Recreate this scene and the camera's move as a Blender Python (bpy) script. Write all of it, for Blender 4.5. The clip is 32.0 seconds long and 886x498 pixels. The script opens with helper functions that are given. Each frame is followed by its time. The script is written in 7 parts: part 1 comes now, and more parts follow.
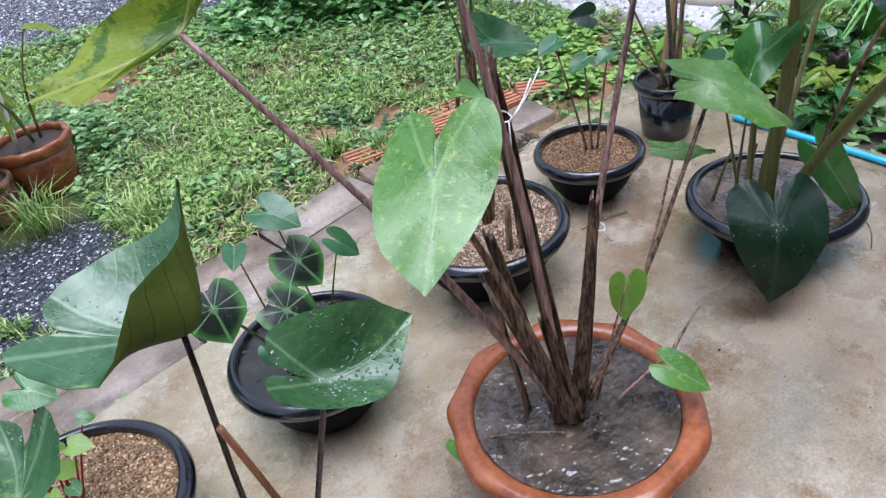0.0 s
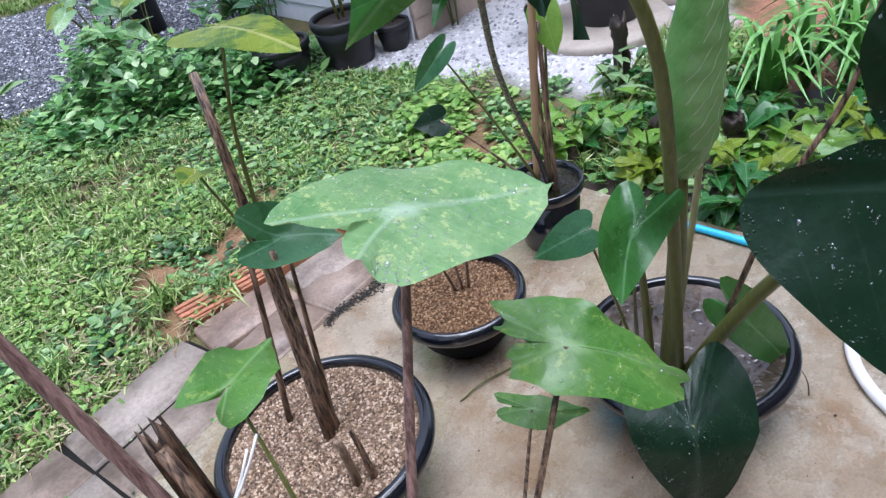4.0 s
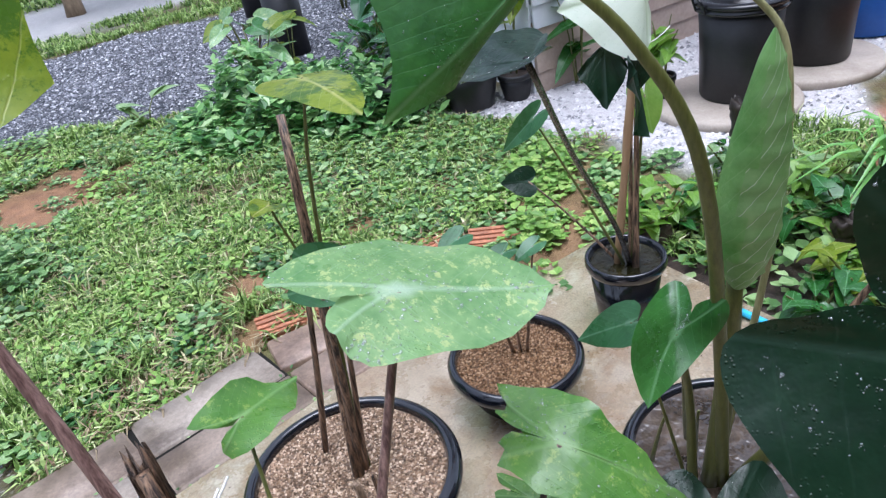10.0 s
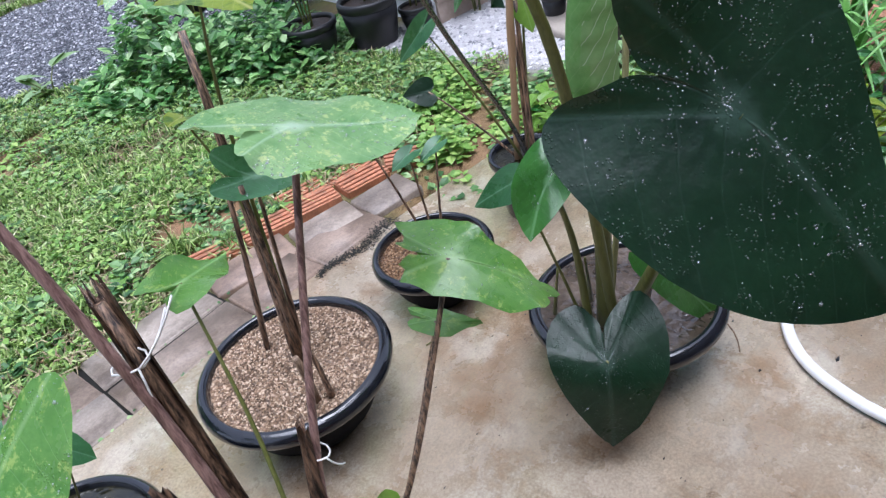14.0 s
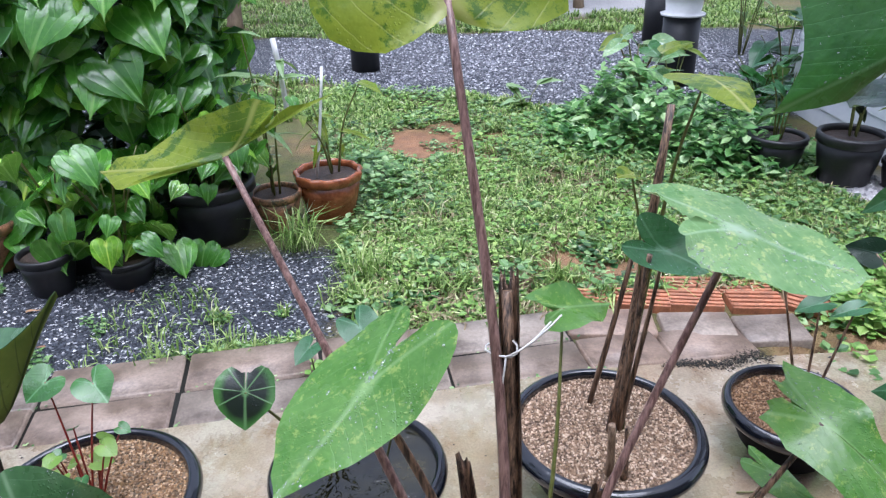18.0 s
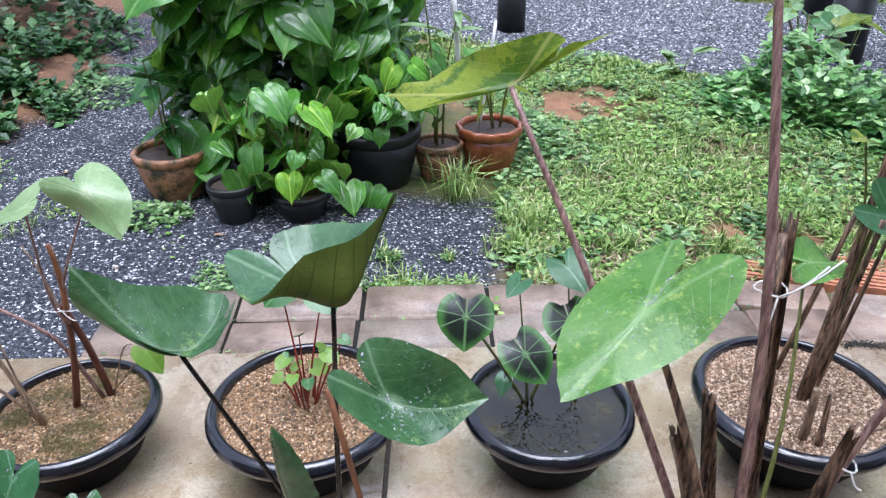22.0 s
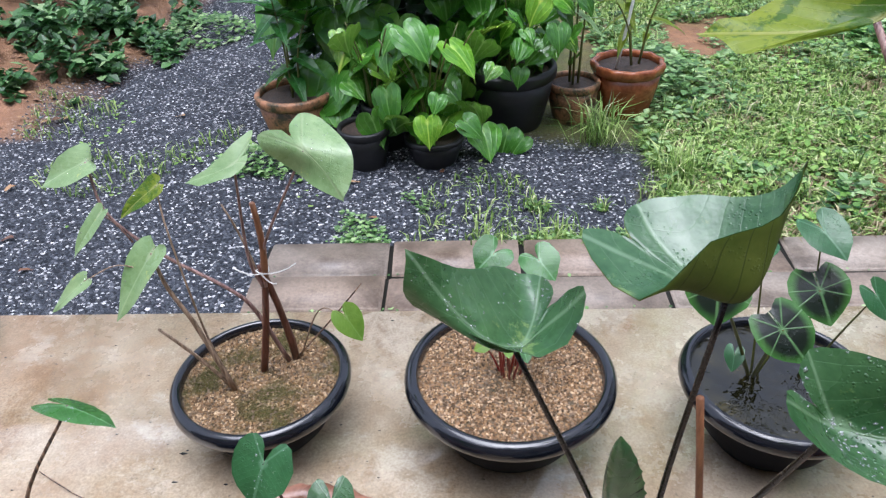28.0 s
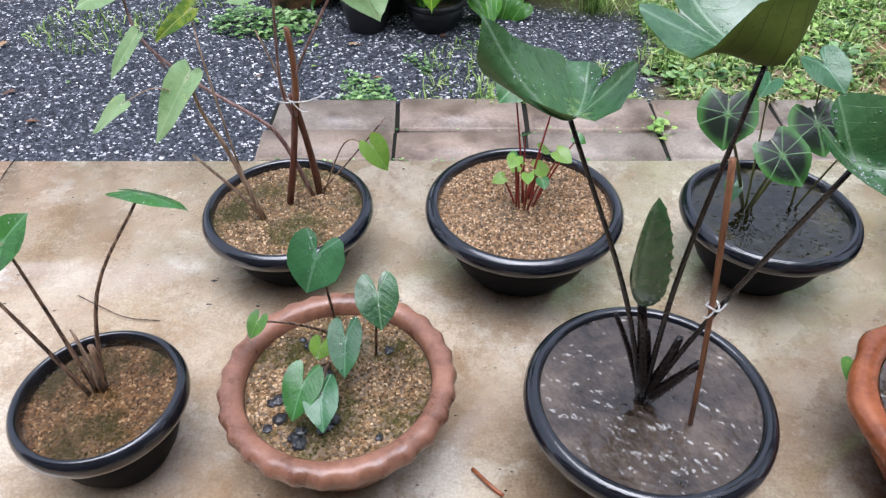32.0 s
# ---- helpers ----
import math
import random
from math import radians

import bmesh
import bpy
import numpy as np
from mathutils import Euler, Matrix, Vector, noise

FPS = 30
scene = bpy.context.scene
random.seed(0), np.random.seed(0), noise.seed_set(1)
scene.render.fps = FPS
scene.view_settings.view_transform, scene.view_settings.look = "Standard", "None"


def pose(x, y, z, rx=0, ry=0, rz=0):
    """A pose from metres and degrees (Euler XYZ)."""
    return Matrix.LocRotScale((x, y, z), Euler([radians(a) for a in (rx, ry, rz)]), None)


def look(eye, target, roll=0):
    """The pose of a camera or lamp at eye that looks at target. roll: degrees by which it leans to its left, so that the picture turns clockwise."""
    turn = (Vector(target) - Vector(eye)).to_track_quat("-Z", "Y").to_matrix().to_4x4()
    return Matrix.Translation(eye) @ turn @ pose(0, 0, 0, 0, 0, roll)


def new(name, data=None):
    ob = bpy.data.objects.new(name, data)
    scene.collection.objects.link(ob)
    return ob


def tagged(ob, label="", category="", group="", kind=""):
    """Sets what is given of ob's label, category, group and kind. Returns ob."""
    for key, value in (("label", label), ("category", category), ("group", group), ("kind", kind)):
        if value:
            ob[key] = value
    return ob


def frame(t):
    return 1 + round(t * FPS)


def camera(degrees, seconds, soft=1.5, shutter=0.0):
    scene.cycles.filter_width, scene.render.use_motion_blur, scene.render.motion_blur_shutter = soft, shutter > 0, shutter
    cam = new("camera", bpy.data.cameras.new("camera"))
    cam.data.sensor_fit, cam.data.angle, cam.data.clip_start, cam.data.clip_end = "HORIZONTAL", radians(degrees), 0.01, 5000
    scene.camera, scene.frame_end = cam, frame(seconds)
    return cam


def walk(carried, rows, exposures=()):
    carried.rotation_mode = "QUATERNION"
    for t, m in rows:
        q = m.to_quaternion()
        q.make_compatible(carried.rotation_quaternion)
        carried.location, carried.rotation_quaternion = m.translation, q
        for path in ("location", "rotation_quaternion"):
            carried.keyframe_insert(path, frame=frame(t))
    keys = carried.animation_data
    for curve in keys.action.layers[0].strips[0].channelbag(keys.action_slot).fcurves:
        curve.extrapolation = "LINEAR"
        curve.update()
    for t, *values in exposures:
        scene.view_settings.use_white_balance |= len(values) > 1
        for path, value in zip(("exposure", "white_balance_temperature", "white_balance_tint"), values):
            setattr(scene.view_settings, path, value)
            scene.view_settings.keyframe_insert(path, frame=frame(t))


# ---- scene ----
cam = camera(63.4, 32.0, 1.3)
PATH = [
    (0, (0.367, -1.608, 1.268), (1.415, -0.37, 0.097), -9.9),
    (1, (0.539, -1.502, 1.246), (1.542, -0.244, 0.059), -10.5),
    (1.5, (0.575, -1.429, 1.27), (1.596, -0.191, 0.077), -12.6),
    (2, (0.685, -1.431, 1.291), (1.638, -0.097, 0.146), -12.2),
    (2.5, (0.753, -1.449, 1.303), (1.622, -0.017, 0.211), -13.0),
    (3, (0.812, -1.459, 1.313), (1.801, -0.159, 0.158), -12.8),
    (3.5, (0.875, -1.385, 1.309), (2.061, -0.244, 0.172), -12.1),
    (4, (0.985, -1.4, 1.296), (2.162, -0.286, 0.124), -14.3),
    (6.5, (1.113, -1.446, 1.394), (2.511, -0.367, 0.455), -12.0),
    (7, (1.102, -1.438, 1.385), (2.42, -0.244, 0.469), -12.0),
    (7.5, (1.069, -1.441, 1.395), (2.272, -0.114, 0.505), -11.4),
    (8, (1.05, -1.439, 1.367), (2.201, -0.075, 0.465), -10.4),
    (9, (1.036, -1.475, 1.343), (2.093, -0.085, 0.368), -10.7),
    (10, (1.067, -1.479, 1.324), (2.096, -0.109, 0.291), -10.4),
    (11, (1.075, -1.517, 1.32), (2.067, -0.131, 0.272), -11.0),
    (12, (1.063, -1.544, 1.288), (2.135, -0.274, 0.176), -10.8),
    (12.5, (1.005, -1.559, 1.287), (2.096, -0.331, 0.146), -12.4),
    (13, (0.961, -1.578, 1.283), (2.097, -0.401, 0.132), -12.8),
    (13.5, (0.948, -1.644, 1.282), (2.078, -0.487, 0.107), -14.3),
    (15.5, (0.947, -1.676, 1.308), (1.814, -0.17, 0.319), -7.4),
    (16, (0.928, -1.648, 1.312), (1.753, -0.066, 0.41), -5.1),
    (16.5, (0.904, -1.668, 1.335), (1.618, 0.005, 0.503), -4.6),
    (17, (0.895, -1.666, 1.328), (1.51, 0.042, 0.488), -3.0),
    (17.5, (0.895, -1.674, 1.324), (1.383, 0.064, 0.463), -2.7),
    (18, (0.878, -1.691, 1.321), (1.208, 0.066, 0.426), -1.2),
    (19, (0.814, -1.728, 1.317), (1.046, 0.034, 0.399), -1.4),
    (20, (0.755, -1.735, 1.311), (0.933, 0.031, 0.389), -0.8),
    (21, (0.695, -1.755, 1.309), (0.852, 0.011, 0.383), -0.5),
    (22, (0.626, -1.74, 1.301), (0.678, 0.008, 0.329), -0.4),
    (22.5, (0.652, -1.718, 1.304), (0.586, 0.011, 0.302), -0.6),
    (23, (0.681, -1.72, 1.302), (0.543, 0.002, 0.294), -1.1),
    (24, (0.576, -1.712, 1.316), (0.463, -0.016, 0.263), -1.5),
    (25, (0.467, -1.709, 1.288), (0.423, -0.016, 0.225), -1.7),
    (27.5, (0.318, -1.57, 1.288), (0.298, 0.099, 0.186), -4.7),
    (28, (0.275, -1.581, 1.27), (0.184, 0.075, 0.152), -2.6),
    (28.5, (0.23, -1.612, 1.259), (0.227, 0.026, 0.111), -3.6),
    (29, (0.148, -1.674, 1.244), (0.162, -0.064, 0.057), -3.3),
    (30, (0.16, -1.73, 1.241), (0.136, -0.132, 0.038), -2.0),
    (31, (0.179, -1.746, 1.222), (0.174, -0.204, -0.051), -2.2),
    (32, (0.168, -1.749, 1.204), (0.156, -0.256, -0.126), -0.3),
]
walk(cam, [(t, look(eye, target, roll)) for t, eye, target, roll in PATH], [(0, 0.85, 5530, 16), (4, 0.87, 5480, 16), (7, 0.75, 5520, 15), (9, 0.86, 5570, 15), (11, 0.92, 5540, 15), (16, 0.90, 5540, 17), (22, 1.08, 5560, 17), (25, 1.07, 5600, 16), (28, 0.88, 5740, 15), (32, 0.94, 5760, 15)])

# ---------------------------------------------------------------- world and light
world = bpy.data.worlds.new("overcast_sky")
scene.world = world
world.use_nodes = True
wn = world.node_tree.nodes
sky = wn.new("ShaderNodeTexSky")
sky.sky_type = "NISHITA"
sky.sun_disc = False
sky.sun_elevation = radians(84)
sky.sun_rotation = radians(180)
sky.air_density, sky.dust_density, sky.ozone_density = 1.0, 4.0, 1.0
soft_sky = wn.new("ShaderNodeHueSaturation")
soft_sky.inputs["Saturation"].default_value = 0.4
world.node_tree.links.new(sky.outputs[0], soft_sky.inputs["Color"])
world.node_tree.links.new(soft_sky.outputs[0], wn["Background"].inputs[0])
wn["Background"].inputs[1].default_value = 0.15
sun_data = bpy.data.lights.new("sun", "SUN")
sun_data.energy, sun_data.angle, sun_data.color = 1.5, radians(50), (1.0, 0.99, 0.97)
sun = new("sun", sun_data)
sun.matrix_world = look((0.6, -0.2, 6.0), (0.9, 0.1, 0.0))

# ---------------------------------------------------------------- node helpers


def material(name, rough=0.6, metal=0.0, spec=0.5):
    m = bpy.data.materials.new(name)
    m.use_nodes = True
    nt = m.node_tree
    bsdf = nt.nodes["Principled BSDF"]
    bsdf.inputs["Roughness"].default_value = rough
    bsdf.inputs["Metallic"].default_value = metal
    bsdf.inputs["Specular IOR Level"].default_value = spec
    return m, nt, bsdf


def node(nt, kind, **values):
    n = nt.nodes.new(kind)
    for key, value in values.items():
        if key == "operation":
            n.operation = value
        elif key == "blend":
            n.data_type = "RGBA"
            n.blend_type = value
        elif key == "attribute_name":
            n.attribute_name = value
        elif key == "feature":
            n.feature = value
        else:
            n.inputs[key.replace("_", " ")].default_value = value
    return n


def noise_tex(nt, scale, detail=4.0, rough=0.55, coords="Object", stretch=None):
    tc = nt.nodes.new("ShaderNodeTexCoord")
    n = node(nt, "ShaderNodeTexNoise", Scale=scale, Detail=detail, Roughness=rough)
    if stretch:
        mp = nt.nodes.new("ShaderNodeMapping")
        mp.inputs["Scale"].default_value = stretch
        nt.links.new(tc.outputs[coords], mp.inputs[0])
        nt.links.new(mp.outputs[0], n.inputs["Vector"])
    else:
        nt.links.new(tc.outputs[coords], n.inputs["Vector"])
    return n.outputs["Fac"]


def ramp(nt, fac, stops):
    r = nt.nodes.new("ShaderNodeValToRGB")
    e = r.color_ramp.elements
    e[0].position, e[0].color = stops[0][0], (*stops[0][1], 1)
    e[1].position, e[1].color = stops[-1][0], (*stops[-1][1], 1)
    for p, c in stops[1:-1]:
        x = e.new(p)
        x.color = (*c, 1)
    nt.links.new(fac, r.inputs[0])
    return r.outputs[0]


def mix(nt, fac, a, b, blend="MIX"):
    m = nt.nodes.new("ShaderNodeMix")
    m.data_type = "RGBA"
    m.blend_type = blend
    for value, slot in ((fac, 0), (a, 6), (b, 7)):
        if isinstance(value, (int, float)):
            m.inputs[slot].default_value = value
        elif isinstance(value, tuple):
            m.inputs[slot].default_value = (*value, 1)
        else:
            nt.links.new(value, m.inputs[slot])
    return m.outputs[2]


def calc(nt, op, a, b=0.0, clamp=False):
    m = nt.nodes.new("ShaderNodeMath")
    m.operation = op
    m.use_clamp = clamp
    for i, value in enumerate((a, b)):
        if isinstance(value, (int, float)):
            m.inputs[i].default_value = value
        else:
            nt.links.new(value, m.inputs[i])
    return m.outputs[0]


def bump(nt, bsdf, height, strength=0.4, distance=0.01):
    b = nt.nodes.new("ShaderNodeBump")
    b.inputs["Strength"].default_value = strength
    b.inputs["Distance"].default_value = distance
    nt.links.new(height, b.inputs["Height"])
    nt.links.new(b.outputs[0], bsdf.inputs["Normal"])


def island(nt):
    return nt.nodes.new("ShaderNodeNewGeometry").outputs["Random Per Island"]


def per_object(nt):
    return nt.nodes.new("ShaderNodeObjectInfo").outputs["Random"]


def plain(name, dark, light, rough=0.6, scale=14.0, relief=0.3, grain=120.0, metal=0.0, spec=0.5, stretch=None, span=(0.32, 0.68)):
    """A surface of two close tones, mottled at two scales."""
    m, nt, bsdf = material(name, rough, metal, spec)
    big = noise_tex(nt, scale, 5.0, 0.6, stretch=stretch)
    fine = noise_tex(nt, grain, 3.0, 0.6, stretch=stretch)
    both = calc(nt, "ADD", calc(nt, "MULTIPLY", big, 0.7), calc(nt, "MULTIPLY", fine, 0.3))
    nt.links.new(ramp(nt, both, [(span[0], dark), (span[1], light)]), bsdf.inputs["Base Color"])
    r = calc(nt, "ADD", calc(nt, "MULTIPLY", big, 0.3), rough - 0.15, True)
    nt.links.new(r, bsdf.inputs["Roughness"])
    bump(nt, bsdf, both, relief, 0.004)
    return m


# ---------------------------------------------------------------- mesh helpers


def thing(name, place, label, category, group="", turn=0.0):
    ob = new(name)
    ob.empty_display_size = 0.05
    ob.matrix_basis = pose(*place, 0, 0, turn)
    return tagged(ob, label, category, group)


def part(name, bm, mat, parent=None, label="", kind="", smooth=True):
    me = bpy.data.meshes.new(name)
    bm.to_mesh(me)
    bm.free()
    if smooth:
        me.polygons.foreach_set("use_smooth", [True] * len(me.polygons))
    me.materials.append(mat)
    ob = new(name, me)
    if parent is not None:
        ob.parent = parent
    if label or kind:
        tagged(ob, label, kind=kind)
    return ob


def from_lists(name, verts, faces, mat, parent=None, label="", kind="", smooth=False):
    me = bpy.data.meshes.new(name)
    me.from_pydata(verts, [], faces)
    if smooth:
        me.polygons.foreach_set("use_smooth", [True] * len(me.polygons))
    me.materials.append(mat)
    ob = new(name, me)
    if parent is not None:
        ob.parent = parent
    if label or kind:
        tagged(ob, label, kind=kind)
    return ob


def lathe(profile, seg=48, wave=0.0, lobes=0, wave_from=0.0, close=False, inner=0.0):
    """A body of revolution from (radius, height) pairs; rings above wave_from and wider than inner are frilled."""
    bm = bmesh.new()
    rings = []
    for r, z in profile:
        ring = []
        for i in range(seg):
            a = 2 * math.pi * i / seg
            f = 1.0
            if wave and z >= wave_from and r > max(0.01, inner):
                f += wave * (math.sin(lobes * a + 0.6 * math.sin(3 * a)) - 0.25 * math.cos(2 * lobes * a)) * min(1.0, (z - wave_from) / 0.03 + 0.3)
            ring.append(bm.verts.new((r * f * math.cos(a), r * f * math.sin(a), z)))
        rings.append(ring)
    for a, b in zip(rings, rings[1:]):
        for i in range(seg):
            j = (i + 1) % seg
            bm.faces.new((a[i], a[j], b[j], b[i]))
    if close:
        bm.faces.new(rings[-1])
        bm.faces.new(rings[0][::-1])
    bmesh.ops.recalc_face_normals(bm, faces=bm.faces)
    return bm


def tube(points, radii, seg=8, bm=None):
    """A tapering, bending rod through points, capped at both ends."""
    bm = bm or bmesh.new()
    pts = [Vector(p) for p in points]
    rings = []
    side = None
    for k, p in enumerate(pts):
        d = (pts[min(k + 1, len(pts) - 1)] - pts[max(k - 1, 0)]).normalized()
        if side is None:
            side = d.cross(Vector((0.3, 0.9, 0.2))).normalized()
        side = (side - d * side.dot(d)).normalized()
        up = d.cross(side)
        r = radii[k] if isinstance(radii, (list, tuple)) else radii
        rings.append([bm.verts.new(p + (side * math.cos(2 * math.pi * i / seg) + up * math.sin(2 * math.pi * i / seg)) * r) for i in range(seg)])
    for a, b in zip(rings, rings[1:]):
        for i in range(seg):
            j = (i + 1) % seg
            bm.faces.new((a[i], a[j], b[j], b[i]))
    bm.faces.new(rings[0][::-1])
    bm.faces.new(rings[-1])
    return bm


def arc(a, b, sag=(0, 0, 0), n=9):
    """Points from a to b, bowed by sag at the middle."""
    a, b, s = Vector(a), Vector(b), Vector(sag)
    return [a.lerp(b, k / (n - 1)) + s * (4 * (k / (n - 1)) * (1 - k / (n - 1))) for k in range(n)]


def box(size, bevel=0.004, at=(0, 0, 0)):
    bm = bmesh.new()
    bmesh.ops.create_cube(bm, size=1)
    bmesh.ops.scale(bm, vec=size, verts=bm.verts)
    if bevel:
        bmesh.ops.bevel(bm, geom=list(bm.edges), offset=bevel, segments=1, affect="EDGES")
    bmesh.ops.translate(bm, vec=at, verts=bm.verts)
    return bm


def prism(corners, low, high, bevel=0.0, rough=0.0):
    """An upright slab over a polygon of (x, y) corners."""
    bm = bmesh.new()
    bot = [bm.verts.new((x, y, low)) for x, y in corners]
    top = [bm.verts.new((x, y, high)) for x, y in corners]
    bm.faces.new(bot[::-1])
    bm.faces.new(top)
    n = len(corners)
    for i in range(n):
        j = (i + 1) % n
        bm.faces.new((bot[i], bot[j], top[j], top[i]))
    bmesh.ops.recalc_face_normals(bm, faces=bm.faces)
    if bevel:
        bmesh.ops.bevel(bm, geom=[e for e in bm.edges if all(v.co.z > high - 1e-5 for v in e.verts)], offset=bevel, segments=2, affect="EDGES")
    return bm

# ---------------------------------------------------------------- materials
def make_concrete():
    m, nt, bsdf = material("wet_concrete", 0.3)
    big = noise_tex(nt, 1.7, 6.0, 0.62)
    mid = noise_tex(nt, 7.0, 6.0, 0.65)
    fine = noise_tex(nt, 160.0, 3.0, 0.6)
    tone = ramp(nt, calc(nt, "ADD", calc(nt, "MULTIPLY", big, 0.6), calc(nt, "MULTIPLY", mid, 0.4)),
                [(0.30, (0.25, 0.172, 0.11)), (0.42, (0.4, 0.305, 0.216)), (0.52, (0.49, 0.414, 0.322)), (0.66, (0.62, 0.566, 0.478))])
    bloom = ramp(nt, noise_tex(nt, 2.6, 8.0, 0.7, stretch=(1.0, 1.4, 1.0)), [(0.53, (0, 0, 0)), (0.60, (0.75, 0.75, 0.75))])
    tone = mix(nt, bloom, tone, (0.63, 0.591, 0.52))
    stain = ramp(nt, noise_tex(nt, 4.3, 7.0, 0.72, stretch=(1.3, 0.8, 1.0)), [(0.54, (0, 0, 0)), (0.66, (0.8, 0.8, 0.8))])
    tone = mix(nt, stain, tone, (0.3, 0.197, 0.115))
    soot = ramp(nt, noise_tex(nt, 11.0, 6.0, 0.75), [(0.62, (0, 0, 0)), (0.70, (0.7, 0.7, 0.7))])
    tone = mix(nt, soot, tone, (0.17, 0.138, 0.101))
    grime = ramp(nt, noise_tex(nt, 34.0, 8.0, 0.8), [(0.36, (0.3, 0.286, 0.248)), (0.52, (0.52, 0.502, 0.46)), (0.7, (0.66, 0.63, 0.57))])
    tone = mix(nt, 0.4, tone, grime, "OVERLAY")
    nt.links.new(mix(nt, 0.5, tone, ramp(nt, fine, [(0.3, (0.25, 0.217, 0.175)), (0.7, (0.64, 0.601, 0.524))]), "OVERLAY"), bsdf.inputs["Base Color"])
    wet = noise_tex(nt, 3.1, 6.0, 0.7)
    nt.links.new(ramp(nt, wet, [(0.38, (0.06, 0.06, 0.06)), (0.62, (0.42, 0.42, 0.42))]), bsdf.inputs["Roughness"])
    # a film of rain water in the hollows
    film_mask = ramp(nt, noise_tex(nt, 2.2, 3.0, 0.5), [(0.38, (0, 0, 0)), (0.50, (1, 1, 1))])
    nt.links.new(film_mask, bsdf.inputs["Coat Weight"])
    bsdf.inputs["Coat Roughness"].default_value = 0.03
    bsdf.inputs["Coat IOR"].default_value = 1.4
    bump(nt, bsdf, calc(nt, "ADD", calc(nt, "MULTIPLY", mid, 0.8), calc(nt, "MULTIPLY", fine, 0.2)), 0.13, 0.005)
    return m


def make_paver():
    m, nt, bsdf = material("worn_paver", 0.4)
    rnd = per_object(nt)
    big = noise_tex(nt, 6.0, 6.0, 0.65)
    fine = noise_tex(nt, 90.0, 4.0, 0.7)
    base = ramp(nt, rnd, [(0.0, (0.30, 0.21, 0.155)), (0.35, (0.35, 0.30, 0.25)), (0.7, (0.235, 0.195, 0.16)), (1.0, (0.38, 0.285, 0.215))])
    stain = ramp(nt, big, [(0.36, (0.45, 0.42, 0.4)), (0.55, (1, 1, 1))])
    c = mix(nt, 1.0, base, stain, "MULTIPLY")
    nt.links.new(mix(nt, 0.5, c, ramp(nt, fine, [(0.3, (0.2, 0.18, 0.16)), (0.7, (0.62, 0.6, 0.58))]), "OVERLAY"), bsdf.inputs["Base Color"])
    nt.links.new(ramp(nt, big, [(0.35, (0.28, 0.28, 0.28)), (0.65, (0.65, 0.65, 0.65))]), bsdf.inputs["Roughness"])
    bump(nt, bsdf, calc(nt, "ADD", big, calc(nt, "MULTIPLY", fine, 0.5)), 0.4, 0.006)
    return m


def make_ground():
    m, nt, bsdf = material("yard_ground", 0.8)
    at = nt.nodes.new("ShaderNodeAttribute")
    at.attribute_name = "zone"
    sep = nt.nodes.new("ShaderNodeSeparateColor")
    nt.links.new(at.outputs["Color"], sep.inputs[0])
    big = noise_tex(nt, 1.3, 6.0, 0.65)
    mid = noise_tex(nt, 18.0, 5.0, 0.7)
    fine = noise_tex(nt, 110.0, 3.0, 0.7)
    chips = node(nt, "ShaderNodeTexVoronoi", Scale=115.0)
    nt.links.new(nt.nodes.new("ShaderNodeTexCoord").outputs["Object"], chips.inputs["Vector"])
    cs = nt.nodes.new("ShaderNodeSeparateColor")
    nt.links.new(chips.outputs["Color"], cs.inputs[0])
    gravel = ramp(nt, cs.outputs[0], [(0.0, (0.010, 0.012, 0.016)), (0.6, (0.032, 0.036, 0.045)), (0.86, (0.07, 0.075, 0.09)), (0.95, (0.5, 0.5, 0.5))])
    soil = ramp(nt, mid, [(0.3, (0.10, 0.062, 0.035)), (0.7, (0.24, 0.15, 0.09))])
    orange = ramp(nt, calc(nt, "ADD", calc(nt, "MULTIPLY", mid, 0.5), calc(nt, "MULTIPLY", big, 0.5)), [(0.32, (0.15, 0.065, 0.035)), (0.7, (0.42, 0.22, 0.13))])
    sand = ramp(nt, calc(nt, "ADD", calc(nt, "MULTIPLY", fine, 0.6), calc(nt, "MULTIPLY", mid, 0.4)), [(0.3, (0.34, 0.32, 0.32)), (0.6, (0.62, 0.60, 0.60))])
    # weeds that cover the soil between the modelled blades
    weed = ramp(nt, calc(nt, "ADD", calc(nt, "MULTIPLY", mid, 0.6), calc(nt, "MULTIPLY", fine, 0.4)), [(0.35, (0.03, 0.045, 0.014)), (0.6, (0.085, 0.14, 0.032)), (0.75, (0.16, 0.24, 0.065))])
    soil = mix(nt, ramp(nt, big, [(0.42, (0.75, 0.75, 0.75)), (0.6, (0.35, 0.35, 0.35))]), soil, weed)
    c = mix(nt, sep.outputs[0], soil, gravel)
    c = mix(nt, sep.outputs[1], c, orange)
    c = mix(nt, sep.outputs[2], c, sand)
    nt.links.new(c, bsdf.inputs["Base Color"])
    nt.links.new(ramp(nt, mid, [(0.3, (0.55, 0.55, 0.55)), (0.7, (0.95, 0.95, 0.95))]), bsdf.inputs["Roughness"])
    bsdf.inputs["Specular IOR Level"].default_value = 0.2
    bump(nt, bsdf, calc(nt, "ADD", calc(nt, "MULTIPLY", mid, 0.7), calc(nt, "MULTIPLY", chips.outputs["Distance"], 0.5)), 0.6, 0.02)
    return m


